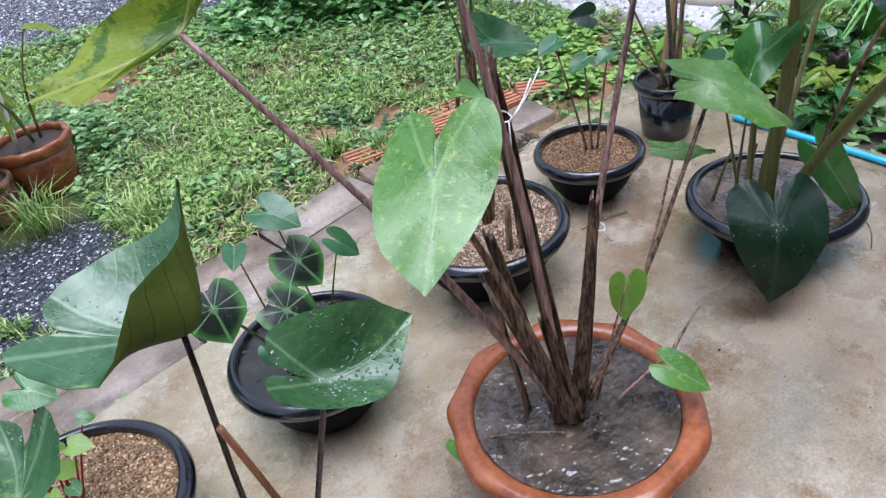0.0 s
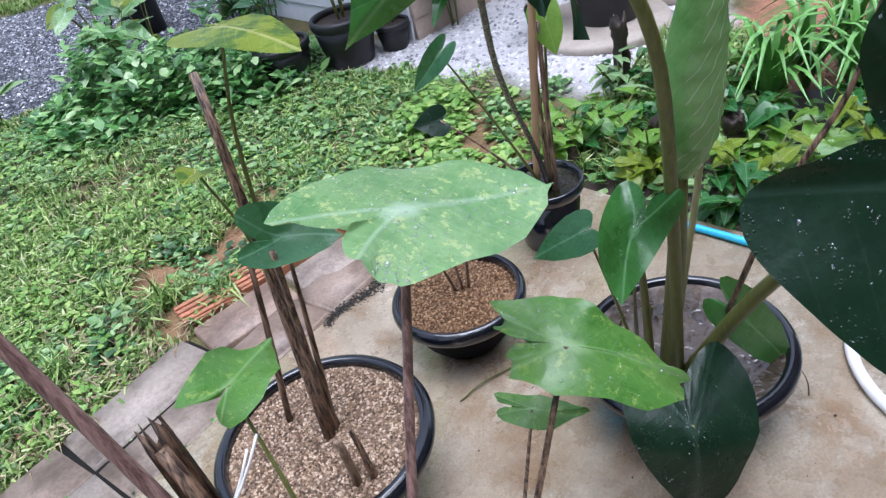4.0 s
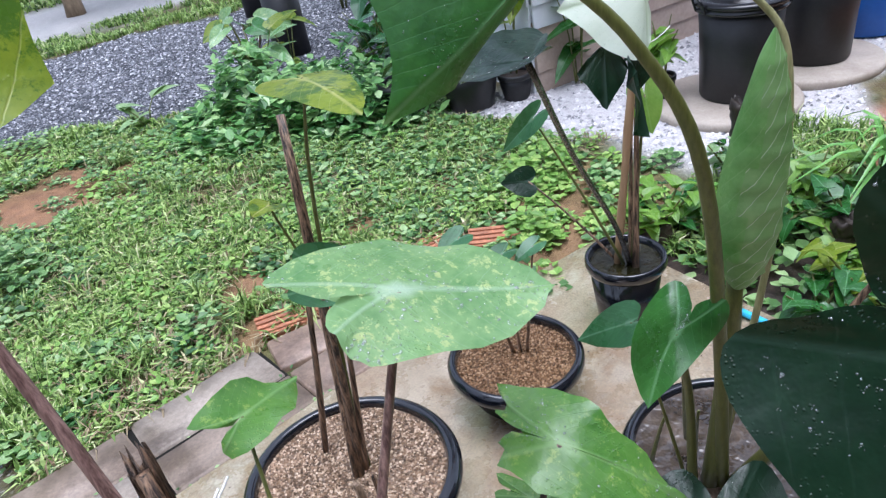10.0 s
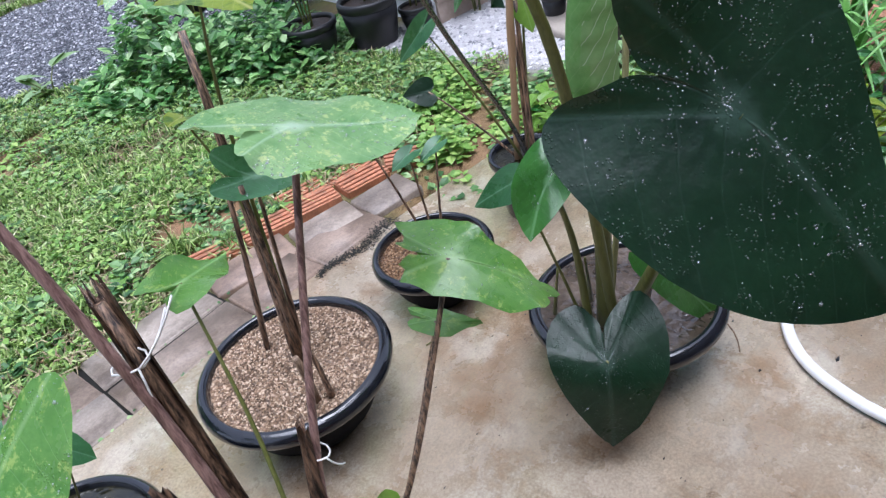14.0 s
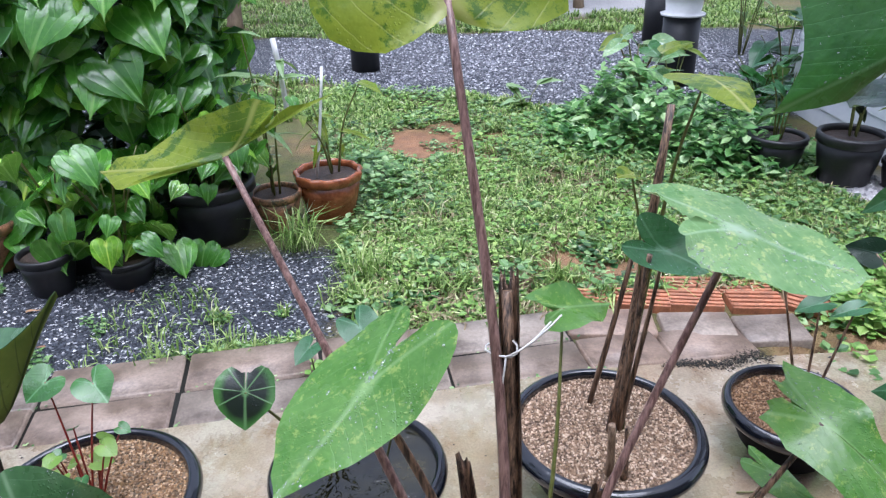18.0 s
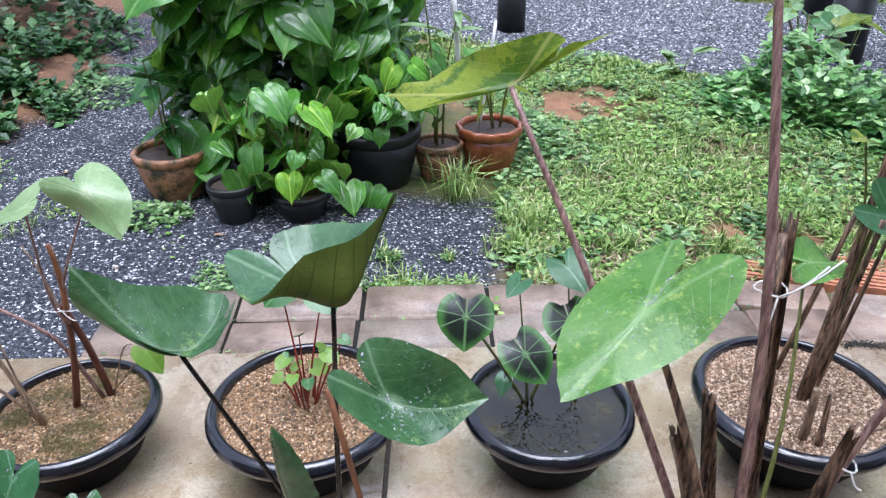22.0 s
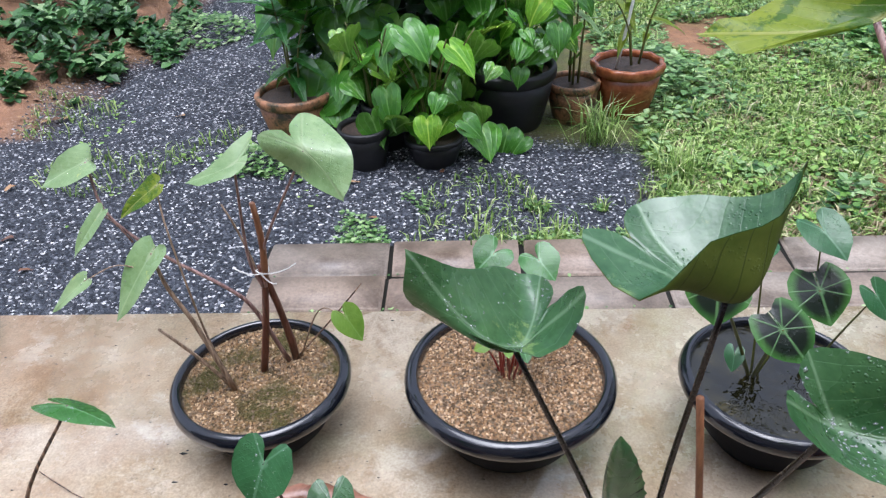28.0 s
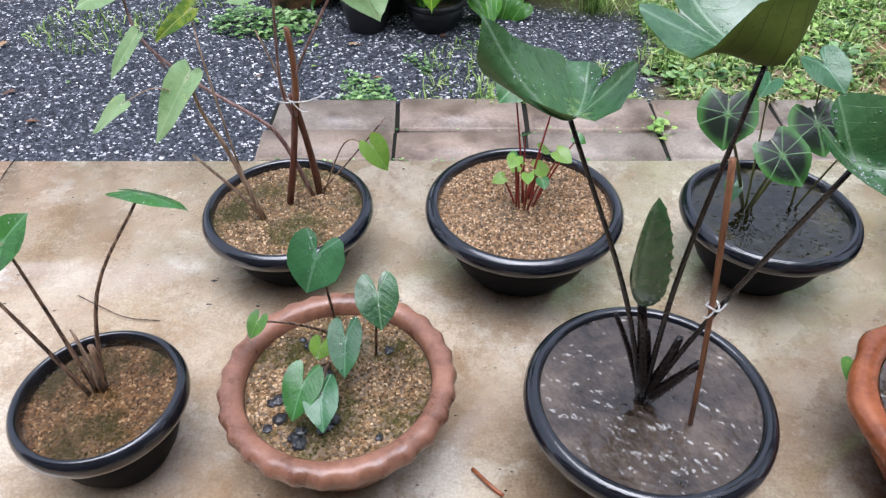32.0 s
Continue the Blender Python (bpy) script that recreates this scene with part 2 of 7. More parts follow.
def by_island(name, stops, rough=0.5, obj=False, spec=0.5, trans=0.0, algae=0.0):
    """Loose pieces, each of its own tone; algae grows over them in dark patches."""
    m, nt, bsdf = material(name, rough, spec=spec)
    c = ramp(nt, per_object(nt) if obj else island(nt), stops)
    if algae:
        patch = ramp(nt, noise_tex(nt, 7.5, 5.0, 0.65), [(0.39, (algae, algae, algae)), (0.50, (0, 0, 0))])
        c = mix(nt, patch, c, (0.058, 0.058, 0.012))
    n = noise_tex(nt, 60.0, 3.0, 0.6)
    nt.links.new(mix(nt, 0.3, c, ramp(nt, n, [(0.3, (0.3, 0.3, 0.3)), (0.7, (0.7, 0.7, 0.7))]), "OVERLAY"), bsdf.inputs["Base Color"])
    if trans:
        out = nt.nodes["Material Output"]
        tr = nt.nodes.new("ShaderNodeBsdfTranslucent")
        nt.links.new(c, tr.inputs["Color"])
        ms = nt.nodes.new("ShaderNodeMixShader")
        ms.inputs[0].default_value = trans
        nt.links.new(bsdf.outputs[0], ms.inputs[1])
        nt.links.new(tr.outputs[0], ms.inputs[2])
        nt.links.new(ms.outputs[0], out.inputs["Surface"])
    return m


def make_water(name, depth, tones):
    """Muddy rain water, broken by drops into small crossing ripples."""
    m, nt, bsdf = material(name, 0.04, spec=0.7)
    n = calc(nt, "MULTIPLY", noise_tex(nt, 62.0, 1.0, 0.4, stretch=(1.0, 1.2, 1.0)), 0.55)
    swell = noise_tex(nt, 24.0, 1.0, 0.4)
    big = noise_tex(nt, 8.0, 6.0, 0.7)
    rings = node(nt, "ShaderNodeTexVoronoi", Scale=13.0)
    nt.links.new(nt.nodes.new("ShaderNodeTexCoord").outputs["Object"], rings.inputs["Vector"])
    ring = calc(nt, "SINE", calc(nt, "MULTIPLY", rings.outputs["Distance"], 42.0))
    ring = calc(nt, "MULTIPLY", ring, ramp(nt, rings.outputs["Distance"], [(0.05, (0.06, 0.06, 0.06)), (0.4, (0, 0, 0))]))
    nt.links.new(ramp(nt, big, [(0.34, tones[0]), (0.5, tones[1]), (0.68, tones[2])]), bsdf.inputs["Base Color"])
    bump(nt, bsdf, calc(nt, "ADD", calc(nt, "ADD", n, swell), ring), 1.0, depth)
    return m


M_CONCRETE = make_concrete()
M_PAVER = make_paver()
M_GROUND = make_ground()
M_WATER = make_water("murky_water", 0.0065, ((0.018, 0.013, 0.009), (0.062, 0.046, 0.033), (0.14, 0.105, 0.078)))
M_WATER_CALM = make_water("calm_murky_water", 0.0052, ((0.006, 0.006, 0.003), (0.016, 0.015, 0.006), (0.055, 0.045, 0.014)))
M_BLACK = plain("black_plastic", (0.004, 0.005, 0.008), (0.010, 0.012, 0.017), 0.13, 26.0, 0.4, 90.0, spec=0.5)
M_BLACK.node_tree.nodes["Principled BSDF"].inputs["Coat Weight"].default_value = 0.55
# same plastic as the rim; the sides' dimness is put into a darker colour
M_BLACK_DIMMED = plain("black_plastic_dimmed_side", (0.002, 0.0025, 0.004), (0.005, 0.006, 0.009), 0.5, 7.0, 0.2, 60.0, spec=0.05)
M_BLACK_DULL = plain("dusty_black_plastic", (0.006, 0.006, 0.007), (0.022, 0.022, 0.024), 0.45, 6.0, 0.15, 60.0)
M_TERRA = plain("glazed_terracotta", (0.13, 0.035, 0.014), (0.40, 0.13, 0.05), 0.2, 16.0, 0.25, 80.0)
M_TERRA_PALE = plain("weathered_terracotta", (0.10, 0.042, 0.024), (0.34, 0.165, 0.105), 0.3, 14.0, 0.6, 90.0)
M_TERRA_OLD = plain("mossy_terracotta", (0.045, 0.04, 0.018), (0.40, 0.19, 0.095), 0.5, 15.0, 0.6, 90.0, span=(0.41, 0.57))
M_BRICK = plain("orange_hollow_brick", (0.17, 0.075, 0.04), (0.58, 0.23, 0.115), 0.6, 24.0, 0.4, 120.0)
M_GRIT = by_island("river_grit", [(0.0, (0.06, 0.04, 0.022)), (0.35, (0.20, 0.115, 0.055)), (0.6, (0.38, 0.235, 0.115)), (0.8, (0.25, 0.17, 0.11)), (1.0, (0.68, 0.51, 0.33))], 0.55, spec=0.3)
M_GRIT_ALGAE = by_island("algae_stained_grit", [(0.0, (0.06, 0.04, 0.022)), (0.35, (0.19, 0.11, 0.05)), (0.6, (0.34, 0.215, 0.105)), (0.8, (0.23, 0.16, 0.10)), (1.0, (0.64, 0.48, 0.30))], 0.5, spec=0.3, algae=0.85)
M_GRIT_GREY = by_island("pale_brown_grit", [(0.0, (0.07, 0.045, 0.028)), (0.4, (0.22, 0.14, 0.085)), (0.7, (0.38, 0.265, 0.175)), (1.0, (0.70, 0.56, 0.42))], 0.5, spec=0.3)
M_BED = plain("wet_grit_bed", (0.05, 0.042, 0.022), (0.22, 0.145, 0.085), 0.3, 40.0, 0.6, 220.0)
M_BED_GREY = plain("wet_grey_grit_bed", (0.08, 0.055, 0.036), (0.26, 0.18, 0.12), 0.28, 40.0, 0.6, 220.0)
M_PEBBLE = by_island("dark_gravel", [(0.0, (0.014, 0.017, 0.023)), (0.5, (0.045, 0.052, 0.066)), (0.88, (0.085, 0.095, 0.115)), (0.94, (0.30, 0.31, 0.33)), (1.0, (0.74, 0.73, 0.72))], 0.42, spec=0.35)
M_SANDCHIP = by_island("pale_gravel", [(0.0, (0.15, 0.15, 0.16)), (0.4, (0.4, 0.39, 0.39)), (1.0, (0.75, 0.73, 0.72))], 0.6)
M_GRASS = by_island("yard_grass", [(0.0, (0.045, 0.10, 0.018)), (0.45, (0.20, 0.33, 0.07)), (0.8, (0.39, 0.53, 0.16)), (0.94, (0.52, 0.62, 0.25)), (1.0, (0.68, 0.66, 0.42))], 0.45, trans=0.35)
M_WEED = by_island("broad_weeds", [(0.0, (0.04, 0.11, 0.03)), (0.5, (0.15, 0.30, 0.085)), (1.0, (0.40, 0.55, 0.25))], 0.4, trans=0.3)
M_SIDING = plain("white_siding", (0.60, 0.62, 0.66), (0.72, 0.74, 0.77), 0.45, 3.0, 0.1, 40.0)
M_PLINTH = plain("house_plinth", (0.32, 0.24, 0.19), (0.50, 0.40, 0.33), 0.7, 4.0, 0.3, 60.0)
M_WALL = plain("dull_blocker_paint", (0.16, 0.13, 0.11), (0.24, 0.20, 0.17), 0.7, 2.0, 0.1, 40.0)
M_BLUE = plain("blue_drum_plastic", (0.008, 0.09, 0.38), (0.015, 0.13, 0.50), 0.35, 4.0, 0.1, 40.0)
M_BARK = plain("brown_bark", (0.05, 0.035, 0.022), (0.17, 0.12, 0.075), 0.8, 8.0, 0.8, 50.0, stretch=(1, 1, 0.25))
M_WHITE = plain("white_plastic", (0.70, 0.70, 0.69), (0.84, 0.84, 0.83), 0.35, 8.0, 0.1, 60.0)

# ---------------------------------------------------------------- slab, pavers, ground
slab = part("pavement", prism([(-7.0, -3.15), (2.63, -3.15), (2.62, -1.35), (2.66, -0.9), (2.74, -0.35), (2.74, -0.13), (2.3, -0.07), (1.66, -0.004), (-7.0, -0.004)], -0.16, 0.0, 0.006), M_CONCRETE)
tagged(slab, "wet tan concrete slab with stains and puddles", "pavement", kind="structure")


def zone_at(x, y):
    """Shares of gravel, orange earth and pale sand at a place of the yard."""
    w = 0.25 * noise.noise((x * 1.3, y * 1.3, 0.0)) + 0.12 * noise.noise((x * 4.1, y * 4.1, 3.0))

    def edge(d, soft=0.10):
        return max(0.0, min(1.0, 0.5 + (d + w) / (2 * soft)))

    left = min(edge(1.02 - x), edge(1.15 - y + max(0.0, 0.35 - x) * 6.0))
    road = min(edge(y - (4.75 - 0.72 * x) if x < 3.4 else y - 2.3), edge(6.3 - 0.18 * x - y), edge(4.9 - x + 0.3 * y))
    gravel = max(left, road)
    bank = 0.74 * edge(-1.52 - x - 0.16 * abs(y - 2.4), 0.12) if y > 1.25 else 0.0
    bare = edge(0.42 - math.hypot((x - 1.60) / 1.3, y - 2.45) + 0.18 * noise.noise((x * 6, y * 6, 8.0)), 0.22) * 0.8
    bare = max(bare, 0.62 * edge(0.10 - abs(x - 1.72 - 0.1 * math.sin(4 * y)) + 0.22 * noise.noise((x * 5, y * 5, 2.0)), 0.25) if 0.9 < y < 2.4 else 0.0)
    earth = min(edge(-0.38 - y, 0.05), edge(x - 3.25), edge(8.0 - x, 0.3)) if x > 2.0 else 0.0
    scar = 0.62 * edge(0.15 - math.hypot((x - 2.2) / 4.0, y - 0.62) + 0.3 * noise.noise((x * 6, y * 6, 4.0)), 0.12)
    litter_soil = 0.85 * min(edge(x - 6.1, 0.1), edge(0.55 - y, 0.3)) if x > 5.5 else 0.0
    orange = max(bank, bare, earth, scar, 0.55 * litter_soil)
    sand = min(edge(x - 3.35), edge(y + 0.44, 0.05), edge(1.3 - y), edge(6.15 - x, 0.1))
    far = min(edge(y - 6.7, 0.3), edge(9.2 - y, 0.3), edge(5.6 - x, 0.3), edge(x - 1.6, 0.3)) * 0.8
    fringe = 0.55 * min(edge(x - 2.25), edge(3.3 - x), edge(y + 0.3), edge(0.62 - y)) if -0.5 < y < 1.0 else 0.0
    orange = max(orange, fringe * 0.8)
    if bank > 0.3:
        gravel *= 1 - bank
    return gravel, orange, max(sand, far)


def ground_height(x, y):
    g = -0.035 + 0.012 * noise.noise((x * 0.9, y * 0.9, 5.0)) + 0.006 * noise.noise((x * 5, y * 5, 1.0))
    if x < -1.2 and y > 1.2:
        g += 0.28 * min(1.0, max(0.0, (-1.6 - x) / 1.0)) * min(1.0, (y - 1.2) / 0.5)
    return g


def ground_axis(lo, hi, near_lo, near_hi, fine, coarse):
    out = []
    v = lo
    while v < hi:
        out.append(v)
        inside = near_lo - 1e-6 <= v < near_hi
        gap = 0 if inside else min(abs(v - near_lo), abs(v - near_hi))
        v += fine if inside else min(coarse, fine + gap * 0.25) if v >= near_hi else min(coarse, max(fine, (near_lo - v) * 0.25))
    out.append(hi)
    return out


def build_ground():
    xs = ground_axis(-60, 60, -3.0, 6.6, 0.055, 8.0)
    ys = ground_axis(-0.05, 70, -0.05, 7.0, 0.055, 8.0)
    ys = [-60, -30, -15, -8, -5, -3, -2.2, -1.9] + [-1.6 + 0.06 * k for k in range(26)] + ys
    verts, zone = [], []
    for y in ys:
        for x in xs:
            h = ground_height(x, y)
            if -7.2 < x < 2.6 and y < -0.03:
                h = -0.12
            verts.append((x, y, h))
            zone.append(zone_at(x, y))
    nx = len(xs)
    faces = [(j * nx + i, j * nx + i + 1, (j + 1) * nx + i + 1, (j + 1) * nx + i) for j in range(len(ys) - 1) for i in range(nx - 1)]
    ob = from_lists("ground", verts, faces, M_GROUND, smooth=True)
    at = ob.data.color_attributes.new("zone", "FLOAT_COLOR", "POINT")
    flat = np.ones((len(verts), 4))
    flat[:, :3] = np.array(zone)
    at.data.foreach_set("color", flat.ravel())
    return tagged(ob, "yard of grass, dark gravel, orange earth and pale sand", "ground", kind="structure")


ground = build_ground()
# assumed house behind the camera: unseen wall and eave, added to block sky light
wall = part("wall_south", box((16.0, 0.2, 2.5), 0.0, (0.0, -3.1, 1.25)), M_WALL)
tagged(wall, "plain unseen wall added behind the slab to hold back sky light", "wall", kind="structure")
eave = part("roof_overhang", box((16.0, 1.1, 0.08), 0.0, (0.0, -2.8, 2.54)), M_WALL)
tagged(eave, "plain unseen overhang added above that wall to hold back sky light", "roof", kind="structure")

paving = thing("paver_border", (0, 0, 0), "border of worn grey and tan concrete pavers beside the slab", "paving")
tagged(paving, kind="structure")
rng = random.Random(5)
for low, high, cuts in ((0.004, 0.168, (-0.41, 0.004, 0.41, 0.825, 1.225, 1.66, 1.93, 2.22)), (0.176, 0.356, (-0.395, 0.008, 0.418, 0.835, 1.228, 1.655))):
    for a, b in zip(cuts, cuts[1:]):
        j = [rng.uniform(-0.005, 0.005) for _ in range(8)]
        drop = 0.0 if a < 1.6 else 0.04 * (a - 1.6)
        part("paver", prism([(a + 0.006 + j[0], low + 0.001 + j[1] - drop), (b - 0.006 + j[2], low + 0.001 + j[3] - drop * 1.4), (b - 0.007 + j[4], high + j[5] - drop * 1.4), (a + 0.007 + j[6], high + j[7] - drop)],
                            -0.1, -0.004 + rng.uniform(-0.006, 0.003), 0.007), M_PAVER, paving)
for x, y, w, d, turn in ((1.82, 0.25, 0.30, 0.16, -14), (2.10, 0.17, 0.24, 0.15, -14), (2.33, 0.095, 0.22, 0.16, -10)):
    ob = part("paver", box((w, d, 0.10), 0.007), M_PAVER, paving)
    ob.matrix_basis = pose(x, y, -0.058, 1.5, -1, turn)


def hollow_brick():
    """A brick lying on its side, with ribs along it."""
    bm = box((0.19, 0.105, 0.055), 0.003)
    for k in range(4):
        rib = box((0.188, 0.015, 0.008), 0.002, (0, -0.039 + 0.026 * k, 0.031))
        me = bpy.data.meshes.new("rib")
        rib.to_mesh(me)
        bm.from_mesh(me)
        rib.free()
        bpy.data.meshes.remove(me)
    return bm


brick_mesh = None
for x, y, z, turn, tip in ((1.80, 0.42, -0.035, -18, 3), (1.985, 0.36, -0.026, -17, 2), (2.165, 0.31, -0.026, -20, -2), (2.20, 0.42, -0.036, -11, 4), (2.375, 0.265, -0.034, -12, 3), (2.395, 0.375, -0.046, -15, -4), (2.57, 0.20, -0.036, -40, 7)):
    if brick_mesh is None:
        first = part("brick", hollow_brick(), M_BRICK, smooth=False)
        brick_mesh = first.data
        ob = first
    else:
        ob = new("brick", brick_mesh)
    ob.matrix_basis = pose(x, y, z, tip, tip * 0.5, turn)
    tagged(ob, "ribbed orange hollow brick laid flat by the grass", "brick", "bricks along the border")

# ---------------------------------------------------------------- pots


def fill_disc(r, z, rough, seed, rings=10, seg=40):
    """An uneven round surface of grit, or a flat one of water."""
    bm = bmesh.new()
    c = bm.verts.new((0, 0, z + rough))
    rows = []
    for k in range(1, rings + 1):
        f = r * k / rings
        rows.append([bm.verts.new((f * math.cos(2 * math.pi * i / seg), f * math.sin(2 * math.pi * i / seg), z + (rough * 1.6 * noise.noise((f * math.cos(2 * math.pi * i / seg) * 14 + seed, f * math.sin(2 * math.pi * i / seg) * 14, seed)) if k < rings else 0))) for i in range(seg)])
    for i in range(seg):
        j = (i + 1) % seg
        bm.faces.new((c, rows[0][i], rows[0][j]))
        for a, b in zip(rows, rows[1:]):
            bm.faces.new((a[i], b[i], b[j], a[j]))
    return bm


def grit(parent, r, z, count, size, mat, seed, centre=(0, 0)):
    """Loose small stones on a round bed, joined."""
    rnd = random.Random(seed)
    verts, faces = [], []
    for _ in range(count):
        a, f = rnd.uniform(0, 6.2832), r * math.sqrt(rnd.random())
        x, y, s = centre[0] + f * math.cos(a), centre[1] + f * math.sin(a), size * rnd.uniform(0.6, 1.5)
        k = len(verts)
        t = rnd.uniform(0, 3)
        ca, sa = math.cos(t) * s, math.sin(t) * s
        verts += [(x + ca, y + sa, z), (x - sa * 0.7, y + ca * 0.7, z + s * 0.1), (x - ca, y - sa, z), (x + sa * 0.8, y - ca * 0.8, z), (x + rnd.uniform(-0.3, 0.3) * s, y + rnd.uniform(-0.3, 0.3) * s, z + s * rnd.uniform(0.5, 0.95))]
        faces += [(k, k + 1, k + 4), (k + 1, k + 2, k + 4), (k + 2, k + 3, k + 4), (k + 3, k, k + 4)]
    return from_lists("grit", verts, faces, mat, parent, kind="stuff")


def basin(key, x, y, r, h, label, bed_mat, grit_mat, level, water):
    """A wide black planting basin with a rolled lip, filled with grit or water."""
    ob = thing("planter_pot", (x, y, 0), label, "pot", "black basins on the slab", turn=len(key) * 31 + x * 100)
    t = 0.007
    body = [(0.001, 0.0), (r * 0.50, 0.0), (r * 0.545, 0.008), (r * 0.69, h * 0.26), (r * 0.80, h * 0.52), (r * 0.872, h - 0.052), (r * 0.888, h - 0.036),
            (r * 0.868 - t, h - 0.036), (r * 0.85 - t, h - 0.052), (r * 0.78 - t, h * 0.52), (r * 0.67 - t, h * 0.26), (r * 0.50, 0.016), (0.001, 0.016)]
    part("body", lathe(body, 48), M_BLACK_DIMMED, ob)
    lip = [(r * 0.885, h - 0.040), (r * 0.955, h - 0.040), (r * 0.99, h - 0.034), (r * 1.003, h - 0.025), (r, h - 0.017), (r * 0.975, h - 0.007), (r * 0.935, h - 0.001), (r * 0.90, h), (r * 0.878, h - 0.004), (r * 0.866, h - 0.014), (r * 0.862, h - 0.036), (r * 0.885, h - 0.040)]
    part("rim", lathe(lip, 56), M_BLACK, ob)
    z = h - level
    part("soil", fill_disc(r * 0.865, z - (0.012 if water else 0.0), 0.0012, x * 7), bed_mat, ob, "wet gritty soil")
    if grit_mat:
        grit(ob, r * 0.855, z + 0.0005 - (0.012 if water else 0.0), int(52000 * r * r * 3.14), 0.0037, grit_mat, int(abs(x) * 100))
    if water:
        part("water", fill_disc(r * 0.867, z, 0.0012, x * 3, 14, 48), {"murky": M_WATER, "calm": M_WATER_CALM}.get(water, M_CLEAR), ob, "rain water rippled by drops")
    return ob


def make_clear():
    """A thin sheet of rain water over grit."""
    m, nt, bsdf = material("thin_rain_water", 0.05)
    gl = nt.nodes.new("ShaderNodeBsdfGlossy")
    gl.inputs["Roughness"].default_value = 0.05
    tr = nt.nodes.new("ShaderNodeBsdfTransparent")
    tr.inputs["Color"].default_value = (0.82, 0.76, 0.68, 1)
    fr = nt.nodes.new("ShaderNodeFresnel")
    fr.inputs["IOR"].default_value = 1.33
    ms = nt.nodes.new("ShaderNodeMixShader")
    b = nt.nodes.new("ShaderNodeBump")
    b.inputs["Strength"].default_value = 0.5
    b.inputs["Distance"].default_value = 0.01
    nt.links.new(noise_tex(nt, 30.0, 3.0, 0.55), b.inputs["Height"])
    nt.links.new(b.outputs[0], gl.inputs["Normal"])
    nt.links.new(b.outputs[0], fr.inputs["Normal"])
    nt.links.new(fr.outputs[0], ms.inputs[0])
    nt.links.new(tr.outputs[0], ms.inputs[1])
    nt.links.new(gl.outputs[0], ms.inputs[2])
    nt.links.new(ms.outputs[0], nt.nodes["Material Output"].inputs["Surface"])
    nt.nodes.remove(bsdf)
    return m


M_CLEAR = make_clear()
basin("p1", -0.205, -0.431, 0.199, 0.172, "black plastic basin of golden grit edged with algae", M_BED, M_GRIT_ALGAE, 0.020, None)
basin("p2", 0.344, -0.45, 0.227, 0.199, "black plastic basin of tan grit", M_BED, M_GRIT, 0.022, None)
basin("p3", 0.906, -0.462, 0.200, 0.188, "black plastic basin full of dark water", M_BED, None, 0.018, "calm")
basin("p4", 1.488, -0.465, 0.233, 0.194, "black plastic basin of pale brown grit", M_BED_GREY, M_GRIT_GREY, 0.020, None)
basin("p5", 2.001, -0.45, 0.172, 0.158, "small black plastic basin of grit under water", M_BED_GREY, M_GRIT_GREY, 0.016, "clear")
basin("q1", -0.444, -0.981, 0.152, 0.187, "black plastic basin of muddy grit", M_BED, M_GRIT_ALGAE, 0.020, "clear")
basin("q3", 0.517, -0.99, 0.216, 0.198, "black plastic basin brimming with brown water", M_BED, None, 0.010, "murky")
basin("q5", 2.056, -1.004, 0.227, 0.150, "wide black plastic basin brimming with water", M_BED, None, 0.014, "murky")


def frilled_pot(x, y, r, h, label, mat, wave, lobes, bed_mat, level, water, name="planter_pot"):
    """A heavy clay pot with a pinched, wavy rim."""
    ob = thing(name, (x, y, 0), label, "pot", "clay pots")
    body = [(0.001, 0), (r * 0.55, 0), (r * 0.60, 0.012), (r * 0.74, h * 0.35), (r * 0.82, h * 0.62), (r * 0.84, h - 0.045), (r * 0.80, h - 0.04), (r * 0.77, h * 0.6), (r * 0.5, 0.02), (0.001, 0.02)]
    part("body", lathe(body, 56), mat, ob)
    lip = [(r * 0.82, h - 0.060), (r * 0.93, h - 0.046), (r * 0.985, h - 0.036), (r, h - 0.024), (r * 0.995, h - 0.012), (r * 0.965, h - 0.003), (r * 0.91, h), (r * 0.84, h - 0.003), (r * 0.805, h - 0.012), (r * 0.79, h - 0.055), (r * 0.82, h - 0.060)]
    part("rim", lathe(lip, 192, wave, lobes, h - 0.046, inner=r * 0.95), mat, ob)
    part("soil", fill_disc(r * 0.795, h - level - (0.012 if water else 0), 0.0015, x * 9), bed_mat, ob, "wet gritty soil")
    if water:
        part("water", fill_disc(r * 0.797, h - level, 0.0014, x * 3, 14, 48), M_WATER, ob, "brown rain water")
    else:
        grit(ob, r * 0.785, h - level + 0.001, int(52000 * r * r * 2.2), 0.0037, M_GRIT_ALGAE, 77)
    return ob


